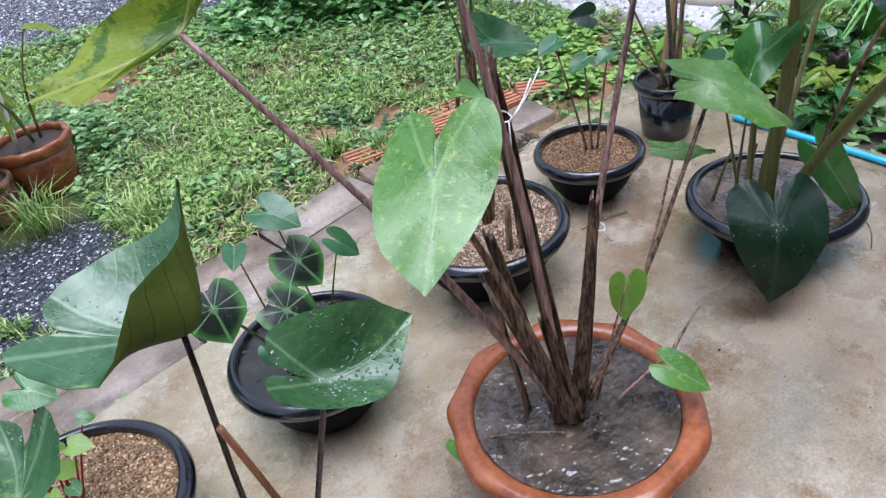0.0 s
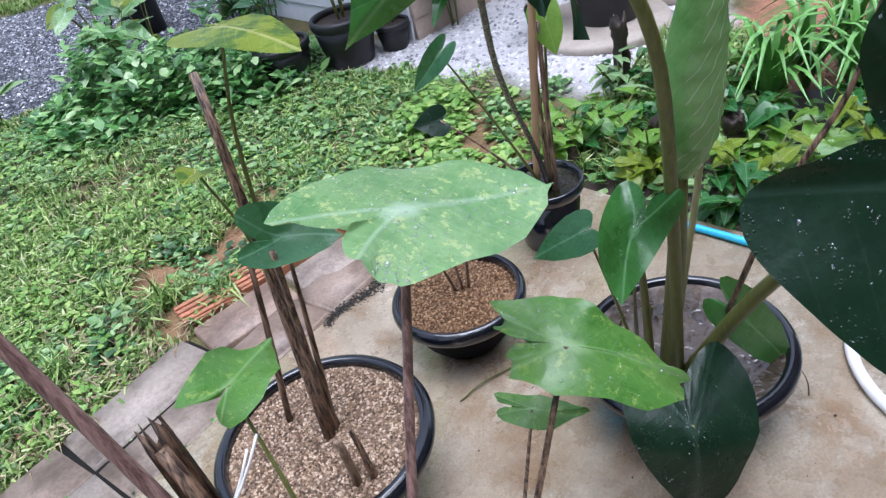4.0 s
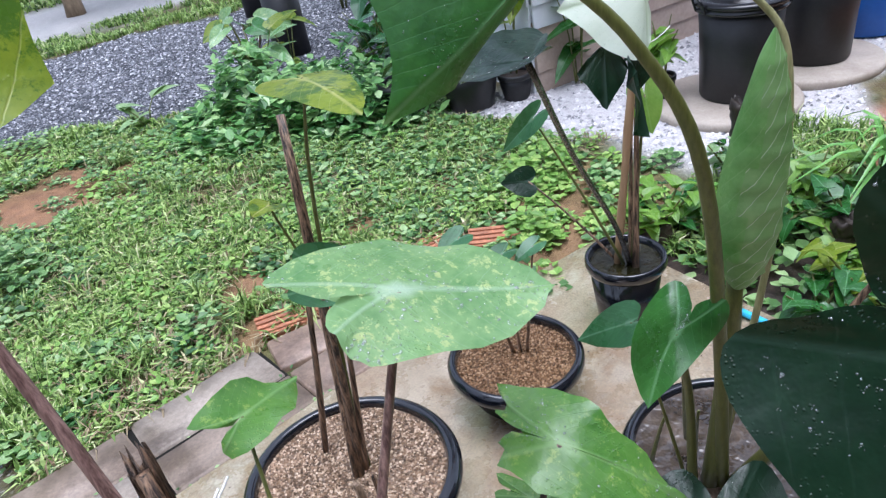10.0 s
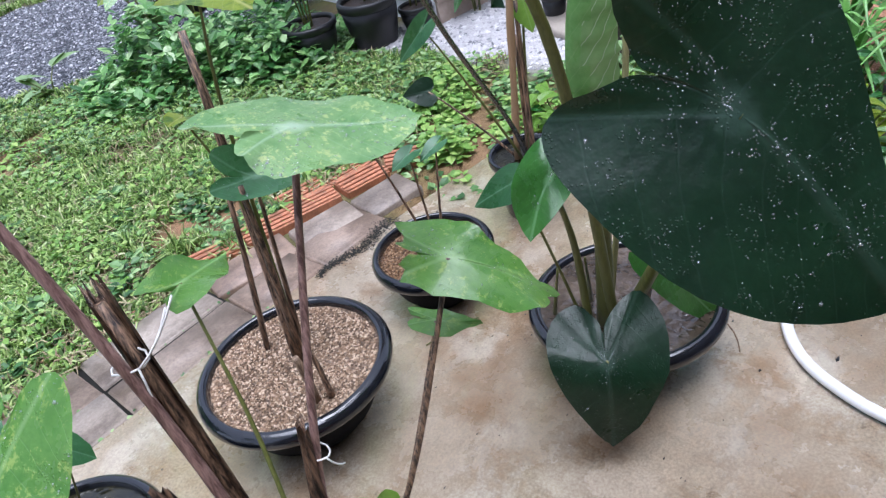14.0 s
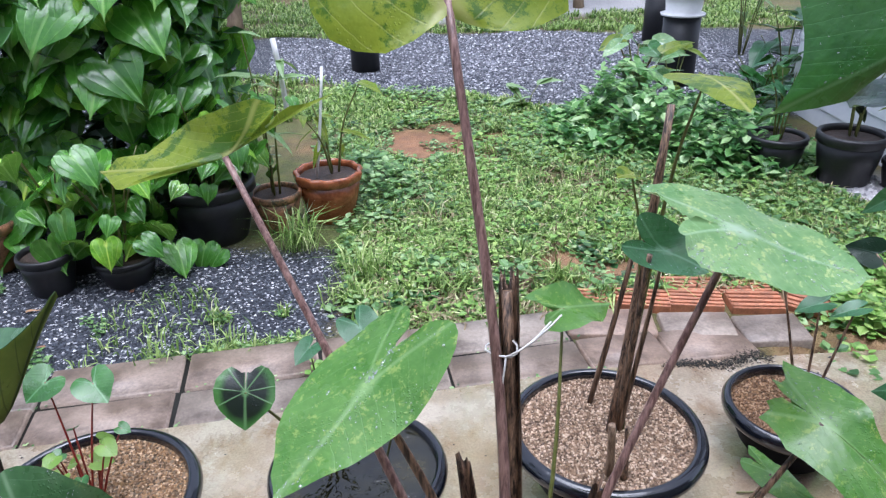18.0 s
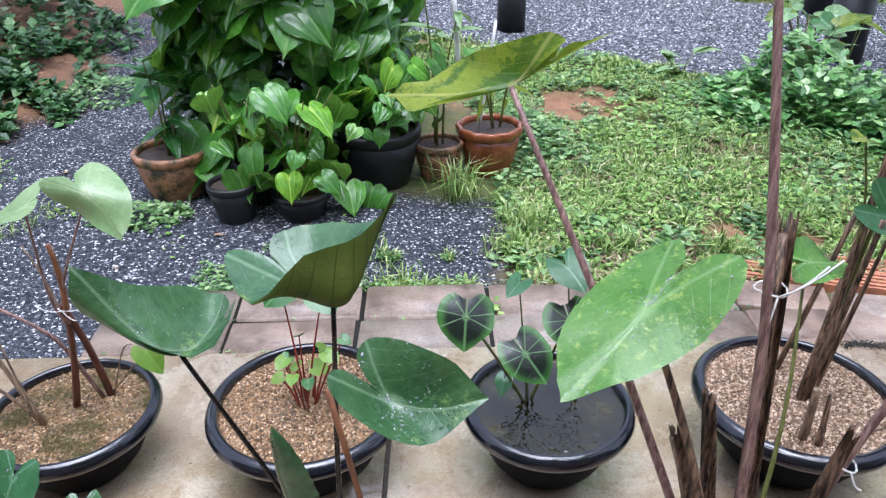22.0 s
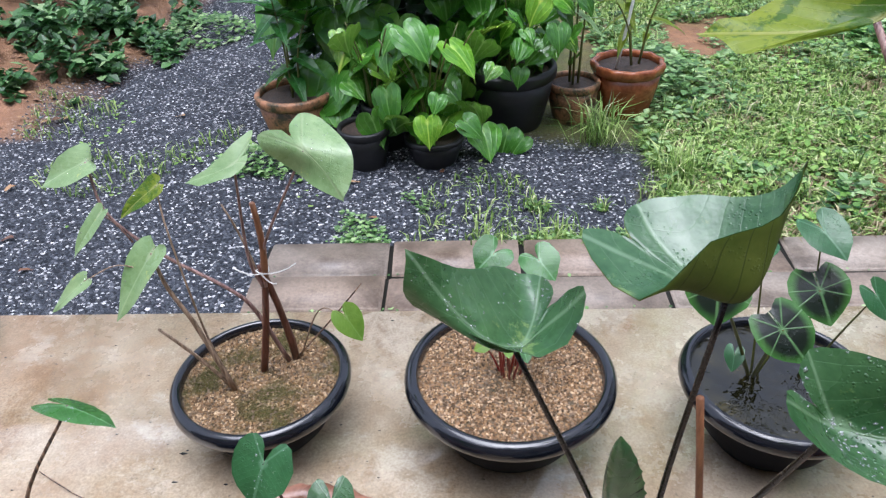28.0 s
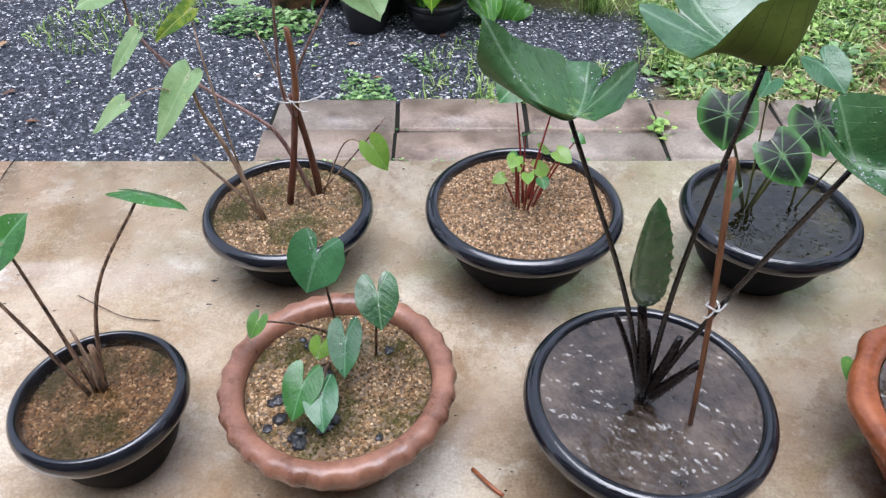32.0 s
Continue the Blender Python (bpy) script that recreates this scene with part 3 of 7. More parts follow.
frilled_pot(1.115, -1.032, 0.246, 0.19, "glazed orange terracotta pot brimming with water", M_TERRA, 0.02, 9, M_BED, 0.014, True)
char_pot = frilled_pot(-0.027, -0.946, 0.21, 0.195, "weathered terracotta pot with pinched wavy rim", M_TERRA_PALE, 0.013, 27, M_BED, 0.03, False)
M_CHAR = plain("wet_charcoal", (0.006, 0.006, 0.007), (0.03, 0.03, 0.033), 0.3, 40.0, 0.6, 150.0)
rng = random.Random(21)
for k in range(24):
    a, f = rng.uniform(0, 6.28), rng.uniform(0.03, 0.155)
    if k < 12:
        a = rng.uniform(3.5, 4.7)
    bm = bmesh.new()
    bmesh.ops.create_icosphere(bm, subdivisions=1, radius=rng.uniform(0.008, 0.017))
    for v in bm.verts:
        v.co = Vector((v.co.x * rng.uniform(0.7, 1.3), v.co.y * rng.uniform(0.7, 1.3), v.co.z * 0.7))
    ob = part("charcoal", bm, M_CHAR, char_pot, smooth=False)
    ob.matrix_basis = pose(f * math.cos(a), f * math.sin(a), 0.168, 0, 0, rng.uniform(0, 90))

bucket = thing("planter_bucket", (2.451, -0.459, 0), "tall black plastic bucket filled with water", "bucket")
part("body", lathe([(0.001, 0), (0.078, 0), (0.082, 0.01), (0.100, 0.175), (0.096, 0.175), (0.078, 0.012), (0.001, 0.012)], 40), M_BLACK, bucket)
part("rim", lathe([(0.099, 0.172), (0.110, 0.176), (0.113, 0.188), (0.111, 0.205), (0.106, 0.209), (0.100, 0.205), (0.097, 0.176), (0.099, 0.172)], 40, 0.006, 20, 0.17), M_BLACK, bucket)
part("water", fill_disc(0.097, 0.188, 0.001, 3.0, 8, 32), M_WATER_CALM, bucket, "rippled rain water")
# ---------------------------------------------------------------- leaves
M_UV = "leaf"


def leaf_material(name, dark, light, vein, vein_amount=0.5, ribs=6.5, blotch=None, blotch_at=0.56, trans=0.22, rough=0.3, dark_between=None, drops=0.5, blotch_scale=7.0, radial=False, spec=0.4, arched=False, vary=False, film=0.7, side_amount=0.26):
    """A wet leaf: midrib and side ribs by the blade's own coordinates, mottling, patches."""
    m, nt, bsdf = material(name, rough, spec=spec)
    uv = nt.nodes.new("ShaderNodeUVMap")
    uv.uv_map = M_UV
    sp = nt.nodes.new("ShaderNodeSeparateXYZ")
    nt.links.new(uv.outputs[0], sp.inputs[0])
    ax = calc(nt, "ABSOLUTE", sp.outputs[0])
    v = sp.outputs[1]
    q = calc(nt, "ADD", calc(nt, "SUBTRACT", v, calc(nt, "MULTIPLY", calc(nt, "POWER", ax, 1.35), 1.5)), calc(nt, "MULTIPLY", noise_tex(nt, 16.0, 3.0), 0.07))
    saw = calc(nt, "ABSOLUTE", calc(nt, "SUBTRACT", calc(nt, "FRACT", calc(nt, "MULTIPLY", q, ribs)), 0.5))
    side = ramp(nt, saw, [(0.455, (0, 0, 0)), (0.49, (1, 1, 1))])
    if radial:
        turn = calc(nt, "ARCTAN2", sp.outputs[0], calc(nt, "ADD", v, 0.02))
        saw = calc(nt, "ABSOLUTE", calc(nt, "SUBTRACT", calc(nt, "FRACT", calc(nt, "ADD", calc(nt, "MULTIPLY", turn, 7 / 6.2832), 0.5)), 0.5))
        side = ramp(nt, calc(nt, "MULTIPLY", saw, calc(nt, "ADD", calc(nt, "ADD", ax, calc(nt, "ABSOLUTE", v)), 0.12)), [(0.015, (1, 1, 1)), (0.045, (0, 0, 0))])
    mid = ramp(nt, ax, [(0.008, (1, 1, 1)), (0.03, (0, 0, 0))])
    if arched:
        # veins that bow from the base to the tip
        span = calc(nt, "MULTIPLY", calc(nt, "POWER", calc(nt, "MAXIMUM", calc(nt, "SUBTRACT", 1.0, calc(nt, "ABSOLUTE", v)), 0.02), 0.75), 0.5)
        ratio = calc(nt, "DIVIDE", ax, span)
        saw = calc(nt, "ABSOLUTE", calc(nt, "SUBTRACT", calc(nt, "FRACT", calc(nt, "MULTIPLY", ratio, 2.6)), 0.5))
        side = ramp(nt, saw, [(0.40, (0, 0, 0)), (0.5, (1, 1, 1))])
    if not radial and not arched:
        # the two ribs that run from the joint into the back lobes
        lobe_rib = calc(nt, "ABSOLUTE", calc(nt, "ADD", calc(nt, "MULTIPLY", ax, 0.88), calc(nt, "MULTIPLY", v, 0.46)))
        behind = calc(nt, "LESS_THAN", v, 0.0)
        mid = calc(nt, "MAXIMUM", calc(nt, "MULTIPLY", mid, calc(nt, "GREATER_THAN", v, -0.02)), calc(nt, "MULTIPLY", ramp(nt, lobe_rib, [(0.006, (1, 1, 1)), (0.022, (0, 0, 0))]), behind))
    ribsum = calc(nt, "MAXIMUM", calc(nt, "MULTIPLY", side, 0.9 if radial else 0.5 if arched else side_amount), mid)
    big = noise_tex(nt, 9.0, 5.0, 0.6)
    fine = noise_tex(nt, 90.0, 3.0, 0.6)
    c = ramp(nt, calc(nt, "ADD", calc(nt, "MULTIPLY", big, 0.7), calc(nt, "MULTIPLY", fine, 0.3)), [(0.34, dark), (0.66, light)])
    if dark_between is not None:
        rim = calc(nt, "ADD", calc(nt, "MULTIPLY", calc(nt, "MULTIPLY", ax, ax), 5.0), calc(nt, "MULTIPLY", calc(nt, "MULTIPLY", v, v), 1.3))
        c = mix(nt, ramp(nt, rim, [(0.55, (1, 1, 1)), (1.1, (0, 0, 0))]), c, dark_between)
    if blotch is not None:
        spots = noise_tex(nt, blotch_scale, 7.0, 0.78)
        c = mix(nt, ramp(nt, spots, [(blotch_at - 0.02, (0, 0, 0)), (blotch_at + 0.03, (1, 1, 1))]), c, blotch)
    star = calc(nt, "ADD", calc(nt, "MULTIPLY", calc(nt, "MULTIPLY", ax, ax), 3.0), calc(nt, "MULTIPLY", v, v))
    star = calc(nt, "ADD", star, calc(nt, "MULTIPLY", calc(nt, "SUBTRACT", noise_tex(nt, 60.0, 3.0), 0.5), 0.03))
    c = mix(nt, ramp(nt, star, [(0.0, (0.75, 0.75, 0.75)), (0.022, (0, 0, 0))]), c, vein)
    c = mix(nt, calc(nt, "MULTIPLY", ribsum, vein_amount), c, vein)
    c = mix(nt, 1.0, c, ramp(nt, per_object(nt), [(0.0, (0.6, 0.66, 0.6)), (0.5, (1, 1, 1)), (0.86, (1.35, 1.25, 1.1)), (1.0, (3.0, 1.9, 1.2))]) if vary else (1.0, 1.0, 1.0), "MULTIPLY")
    nt.links.new(c, bsdf.inputs["Base Color"])
    wet = noise_tex(nt, 14.0, 4.0, 0.6)
    nt.links.new(calc(nt, "ADD", calc(nt, "MULTIPLY", wet, 0.5), rough - 0.22, True), bsdf.inputs["Roughness"])
    # a patchy film of rain
    nt.links.new(ramp(nt, noise_tex(nt, 9.0, 5.0, 0.65), [(0.42, (0, 0, 0)), (0.62, (film, film, film))]), bsdf.inputs["Coat Weight"])
    bsdf.inputs["Coat Roughness"].default_value = 0.07
    bsdf.inputs["Coat IOR"].default_value = 1.36
    dv = node(nt, "ShaderNodeTexVoronoi", Scale=230.0)
    nt.links.new(nt.nodes.new("ShaderNodeTexCoord").outputs["Object"], dv.inputs["Vector"])
    drop = ramp(nt, dv.outputs["Distance"], [(0.0, (0.6, 0.6, 0.6)), (0.35, (0, 0, 0))])
    patch = ramp(nt, noise_tex(nt, 21.0, 2.0, 0.5), [(0.5, (0, 0, 0)), (0.6, (1, 1, 1))])
    h = calc(nt, "ADD", calc(nt, "MULTIPLY", ribsum, -0.3 if arched else -0.14), calc(nt, "MULTIPLY", calc(nt, "MULTIPLY", drop, patch), drops * 0.9))
    quilt = calc(nt, "MULTIPLY", calc(nt, "MULTIPLY", saw, saw), -1.2 if arched else -0.1)
    bump(nt, bsdf, calc(nt, "ADD", calc(nt, "ADD", h, quilt), calc(nt, "MULTIPLY", big, 1.6)), 0.6, 0.006)
    tr = nt.nodes.new("ShaderNodeBsdfTranslucent")
    nt.links.new(mix(nt, 0.4, c, (0.30, 0.42, 0.06), "MIX"), tr.inputs["Color"])
    ms = nt.nodes.new("ShaderNodeMixShader")
    ms.inputs[0].default_value = trans
    nt.links.new(bsdf.outputs[0], ms.inputs[1])
    nt.links.new(tr.outputs[0], ms.inputs[2])
    nt.links.new(ms.outputs[0], nt.nodes["Material Output"].inputs["Surface"])
    return m


L_GREEN = leaf_material("mid_green_leaf", (0.014, 0.085, 0.016), (0.05, 0.19, 0.035), (0.16, 0.34, 0.15), 0.6, rough=0.26)
L_LIME = leaf_material("lime_variegated_leaf", (0.045, 0.155, 0.022), (0.125, 0.28, 0.05), (0.24, 0.40, 0.15), 0.5, blotch=(0.23, 0.35, 0.075), blotch_at=0.575, blotch_scale=62.0, rough=0.27)
L_YELLOW = leaf_material("yellow_green_leaf", (0.15, 0.24, 0.014), (0.32, 0.39, 0.03), (0.46, 0.48, 0.15), 0.8, trans=0.45, blotch=(0.06, 0.15, 0.012), blotch_at=0.52, blotch_scale=15.0, side_amount=0.45, film=0.3)
L_MINT = leaf_material("mint_variegated_leaf", (0.085, 0.22, 0.07), (0.25, 0.41, 0.17), (0.44, 0.58, 0.42), 0.4, blotch=(0.40, 0.50, 0.20), blotch_at=0.57, blotch_scale=66.0, rough=0.27)
L_DARK = leaf_material("dark_green_leaf", (0.002, 0.012, 0.006), (0.008, 0.030, 0.014), (0.03, 0.06, 0.042), 0.4, ribs=5.0, trans=0.05, drops=0.8, spec=0.28, rough=0.32, film=0.3)
L_BLUE = leaf_material("blue_green_leaf", (0.016, 0.08, 0.028), (0.045, 0.165, 0.06), (0.14, 0.28, 0.16), 0.5)
L_WET = leaf_material("wet_dark_leaf", (0.018, 0.072, 0.026), (0.075, 0.175, 0.065), (0.19, 0.30, 0.17), 0.6, ribs=5.0, trans=0.15, rough=0.22, drops=0.7, blotch=(0.14, 0.23, 0.07), blotch_at=0.62, blotch_scale=10.0, film=1.0, spec=0.5)
L_ROLL = leaf_material("rolled_green_leaf", (0.20, 0.40, 0.13), (0.36, 0.56, 0.24), (0.86, 0.90, 0.72), 0.95, ribs=12.0, trans=0.4, side_amount=0.9)
L_PALE = leaf_material("pale_leaf_back", (0.66, 0.76, 0.62), (0.78, 0.84, 0.72), (0.46, 0.57, 0.36), 0.5, ribs=7.0, trans=0.5, rough=0.5)
L_FRESHROLL = leaf_material("rolled_leaf_face", (0.16, 0.40, 0.10), (0.34, 0.60, 0.22), (0.62, 0.78, 0.46), 0.8, ribs=11.0, trans=0.45)
L_OLIVE = leaf_material("olive_leaf_back", (0.085, 0.125, 0.018), (0.17, 0.205, 0.035), (0.02, 0.03, 0.008), 1.0, ribs=4.5, trans=0.4, rough=0.5, film=0.0, side_amount=0.6)
L_VEIN = leaf_material("dark_veined_leaf", (0.03, 0.11, 0.022), (0.07, 0.20, 0.04), (0.13, 0.27, 0.10), 0.75, ribs=6.0, dark_between=(0.006, 0.012, 0.010), trans=0.1, radial=True)
L_SAGE = leaf_material("sage_pale_leaf", (0.16, 0.28, 0.11), (0.30, 0.43, 0.20), (0.40, 0.50, 0.28), 0.4, blotch=(0.45, 0.52, 0.16), blotch_at=0.6)
L_BETEL = leaf_material("glossy_betel_leaf", (0.032, 0.155, 0.017), (0.13, 0.38, 0.038), (0.27, 0.52, 0.13), 0.75, ribs=4.0, trans=0.3, rough=0.19, drops=0.2, spec=0.6, arched=True, vary=True)
L_FRESH = leaf_material("fresh_lime_leaf", (0.12, 0.27, 0.03), (0.25, 0.42, 0.07), (0.3, 0.46, 0.14), 0.4, trans=0.35)
M_STEM_BROWN = plain("brown_dry_stem", (0.014, 0.008, 0.006), (0.36, 0.225, 0.14), 0.45, 170.0, 0.8, 520.0, stretch=(1, 1, 0.05), span=(0.42, 0.62))
M_STEM_MAUVE = plain("mauve_brown_petiole", (0.11, 0.058, 0.050), (0.40, 0.25, 0.215), 0.35, 170.0, 0.5, 520.0, stretch=(1, 1, 0.05), span=(0.40, 0.62))
M_STEM_BLACK = plain("black_petiole", (0.004, 0.003, 0.003), (0.014, 0.009, 0.009), 0.25, 140.0, 0.2, 420.0)
M_STEM_GREEN = plain("olive_green_petiole", (0.075, 0.085, 0.018), (0.15, 0.16, 0.04), 0.4, 140.0, 0.2, 420.0, stretch=(1, 1, 0.15))
M_STEM_TANGREEN = plain("pale_green_petiole", (0.17, 0.17, 0.07), (0.33, 0.31, 0.15), 0.35, 140.0, 0.2, 420.0, stretch=(1, 1, 0.15))
M_STEM_TAN = plain("tan_dry_stem", (0.12, 0.075, 0.045), (0.42, 0.30, 0.20), 0.6, 170.0, 0.5, 520.0, stretch=(1, 1, 0.05), span=(0.40, 0.62))
M_STEM_RED = plain("red_petiole", (0.18, 0.015, 0.015), (0.34, 0.05, 0.035), 0.35, 140.0, 0.2, 420.0)
M_STEM_RUST = plain("rust_red_stem", (0.055, 0.016, 0.010), (0.21, 0.075, 0.045), 0.4, 150.0, 0.4, 420.0, stretch=(1, 1, 0.06))
M_STAKE = plain("orange_brown_stick", (0.12, 0.045, 0.02), (0.32, 0.14, 0.06), 0.5, 140.0, 0.3, 420.0, stretch=(1, 1, 0.15))
M_STRING = plain("white_tie_string", (0.60, 0.59, 0.56), (0.80, 0.79, 0.76), 0.6, 30.0, 0.3, 200.0)
M_BAMBOO = plain("dry_bamboo", (0.26, 0.15, 0.075), (0.44, 0.29, 0.16), 0.5, 12.0, 0.4, 90.0, stretch=(1, 1, 0.12))


def spline(pts, n):
    """Catmull-Rom through pts, n samples."""
    p = [Vector(q) for q in pts]
    p = [p[0] * 2 - p[1]] + p + [p[-1] * 2 - p[-2]]
    out = []
    m = len(p) - 3
    for k in range(n):
        f = k / (n - 1) * m
        i = min(int(f), m - 1)
        t = f - i
        a, b, c, d = p[i:i + 4]
        out.append(0.5 * ((2 * b) + (c - a) * t + (2 * a - 5 * b + 4 * c - d) * t * t + (3 * b - a - 3 * c + d) * t ** 3))
    return out


def blade(at, tip, width, normal, lobe=0.4, fold=0.15, droop=0.12, ruffle=0.02, notch=0.10, seed=0, sector=13, rings=6, jag=0.0):
    """A heart- or arrow-shaped leaf blade from where the stalk joins it to its tip."""
    at, tip = Vector(at), Vector(tip)
    length = (tip - at).length
    ey = (tip - at) / length
    ez = Vector(normal)
    ez = (ez - ey * ez.dot(ey)).normalized()
    ex = ey.cross(ez)
    r = random.Random(seed)
    wob = [r.uniform(0.96, 1.04) for _ in range(9)]
    half = spline([(0, 1.0), (0.085, 0.905), (0.245 * wob[0], 0.72), (0.41 * wob[1], 0.45), (0.50 * wob[2], 0.12), (0.48 * wob[3], -0.45 * lobe), (0.36, -0.88 * lobe * wob[4]), (0.22, -lobe * wob[5]), (0.09, -max(0.72 * lobe, notch)), (0.012, -notch)], sector)
    phase = r.uniform(0, 6.28)
    edge = [(p.x, p.y) for p in half] + [(-p.x * r.uniform(0.94, 1.05), p.y) for p in half[::-1][0:-1]]
    if jag:
        edge = [(x * f, y * f) for (x, y), f in zip(edge, [1.0 - jag * r.random() ** 1.5 for _ in edge])]
    bm = bmesh.new()
    uv = bm.loops.layers.uv.new(M_UV)
    flat = {}

    def put(x, y, rho, ang):
        X, Y = x * width, y * length
        z = fold * abs(X) - droop * max(y, 0.0) ** 2 * length - droop * 1.2 * min(y, 0.0) ** 2 * length
        z += ruffle * width * (rho ** 3) * math.sin(5 * ang + phase)
        vtx = bm.verts.new(at + ex * X + ey * Y + ez * z)
        flat[vtx] = (x, y)
        return vtx

    centre = put(0, 0, 0, 0)
    rows = []
    n = len(edge)
    for k in range(1, rings + 1):
        f = (k / rings) ** 0.85
        rows.append([put(x * f, y * f, f, 2 * math.pi * i / n) for i, (x, y) in enumerate(edge)])
    for i in range(n):
        j = (i + 1) % n
        if i == len(half) - 1:
            continue
        bm.faces.new((centre, rows[0][i], rows[0][j]))
        for a, b in zip(rows, rows[1:]):
            bm.faces.new((a[i], b[i], b[j], a[j]))
    for f in bm.faces:
        for lp in f.loops:
            lp[uv].uv = flat[lp.vert]
    return bm


def warp(knots):
    """A smooth bent sheet: takes a point of the flat leaf to its place, through a few (flat, place) knots."""
    src = np.array([k[0] for k in knots], float)
    dst = np.array([k[1] for k in knots], float)
    n = len(src)

    def kernel(d2):
        return 0.5 * d2 * np.log(d2 + 1e-9)

    d2 = ((src[:, None] - src[None]) ** 2).sum(2)
    m = np.zeros((n + 3, n + 3))
    m[:n, :n] = kernel(d2) + 0.004 * np.eye(n)
    m[:n, n] = m[n, :n] = 1
    m[:n, n + 1:] = src
    m[n + 1:, :n] = src.T
    coef = np.linalg.solve(m, np.vstack([dst, np.zeros((3, 3))]))

    def place(q):
        q = np.asarray(q, float)
        k = kernel(((q[:, None] - src[None]) ** 2).sum(2))
        return k @ coef[:n] + coef[n] + q @ coef[n + 1:]
    return place


def bent_blade(a, tip, s1, s2, b1, b2, edge=(), ruffle=0.015, jag=0.0, notch=0.27, seed=0, sector=22, rings=10, bites=(), back=False):
    """A taro blade: stalk joint a, tip, two sides and two back lobes bend it; edge adds knots, bites notch its margin."""
    r = random.Random(seed)
    place = warp([((0, 0), a), ((0, 1), tip), ((-0.5, 0.12), s1), ((0.5, 0.12), s2), ((-0.25, -0.5), b1), ((0.25, -0.5), b2), *edge])
    half = spline([(0, 1.0), (0.07, 0.91), (0.21, 0.74), (0.37, 0.50), (0.485, 0.22), (0.505, -0.05), (0.45, -0.30), (0.33, -0.47), (0.20, -0.50), (0.085, -0.43), (0.02, -notch - 0.07), (0.004, -notch)], sector)
    rim = [(p.x, p.y) for p in half] + [(-p.x, p.y) for p in half[::-1][:-1]]
    n = len(rim)
    phase, phase2 = r.uniform(0, 6.28), r.uniform(0, 6.28)
    fine = [1.0 - jag * abs(noise.noise((9.0 * i / n * 2, seed * 1.7, 0.0))) * 2 - (0.012 * r.random() if jag else 0.006 * r.random()) for i in range(n)]
    for where, deep in bites:
        for i in range(n):
            d = min(abs(i / n - where), 1 - abs(i / n - where))
            fine[i] -= deep * max(0.0, 1 - d / 0.035)
    flat, lift = [(0.0, 0.0)], [0.0]
    for k in range(1, rings + 1):
        f = (k / rings) ** 0.85
        for i, (x, y) in enumerate(rim):
            g = f * (1 - (1 - fine[i]) * f ** 4)
            flat.append((x * g, y * g))
            ang = 2 * math.pi * i / n
            wave = f ** 3 * (math.sin(7 * ang + phase) + 0.6 * math.sin(13 * ang + phase2))
            q = y - 1.5 * abs(x) ** 1.35
            quilt = 0.30 * math.cos(6.283 * 6.5 * q) * f * min(1.0, abs(x) / 0.1) - 0.5 * math.exp(-(x / 0.025) ** 2) * (y > 0)
            lift.append(wave + quilt)
    flat = np.array(flat)
    pos = place(flat)
    e = 0.004
    nor = np.cross(place(flat + (e, 0)) - pos, place(flat + (0, e)) - pos)
    nor /= np.linalg.norm(nor, axis=1)[:, None] + 1e-12
    size = float(np.linalg.norm(np.array(s1) - np.array(s2)))
    pos = pos + nor * (np.array(lift) * ruffle * size)[:, None]
    bm = bmesh.new()
    uv = bm.loops.layers.uv.new(M_UV)
    vs = [bm.verts.new(q) for q in pos]
    at = {v: (float(x), float(y)) for v, (x, y) in zip(vs, flat)}
    for i in range(n):
        j = (i + 1) % n
        bm.faces.new((vs[0], vs[1 + i], vs[1 + j]))
        for k in range(rings - 1):
            u, w = 1 + k * n, 1 + (k + 1) * n
            bm.faces.new((vs[u + i], vs[w + i], vs[w + j], vs[u + j]))
    if back:
        # the underside, a second skin of its own colour
        low = [bm.verts.new(q) for q in pos + nor * back]
        at.update({v: (float(x), float(y)) for v, (x, y) in zip(low, flat)})
        twin = dict(zip(vs, low))
        for f in list(bm.faces):
            bm.faces.new([twin[v] for v in f.verts][::-1]).material_index = 1
    for f in bm.faces:
        for lp in f.loops:
            lp[uv].uv = at[lp.vert]
    return bm


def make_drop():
    """A clear bead: the leaf shows through, the sky glints on it, and white paint adds glint."""
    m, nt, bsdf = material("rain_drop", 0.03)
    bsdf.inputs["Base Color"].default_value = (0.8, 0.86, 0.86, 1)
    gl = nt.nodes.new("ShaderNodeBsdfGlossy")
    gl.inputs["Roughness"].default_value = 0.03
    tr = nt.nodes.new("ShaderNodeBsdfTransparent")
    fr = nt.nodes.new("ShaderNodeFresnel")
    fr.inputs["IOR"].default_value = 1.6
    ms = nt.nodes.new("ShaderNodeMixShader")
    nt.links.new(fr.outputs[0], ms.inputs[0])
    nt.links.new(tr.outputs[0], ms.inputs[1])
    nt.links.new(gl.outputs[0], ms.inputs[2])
    # a fifth of plain white painted in as extra glint
    painted_glint = nt.nodes.new("ShaderNodeMixShader")
    painted_glint.inputs[0].default_value = 0.2
    nt.links.new(ms.outputs[0], painted_glint.inputs[1])
    nt.links.new(bsdf.outputs[0], painted_glint.inputs[2])
    nt.links.new(painted_glint.outputs[0], nt.nodes["Material Output"].inputs["Surface"])
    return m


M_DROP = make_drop()


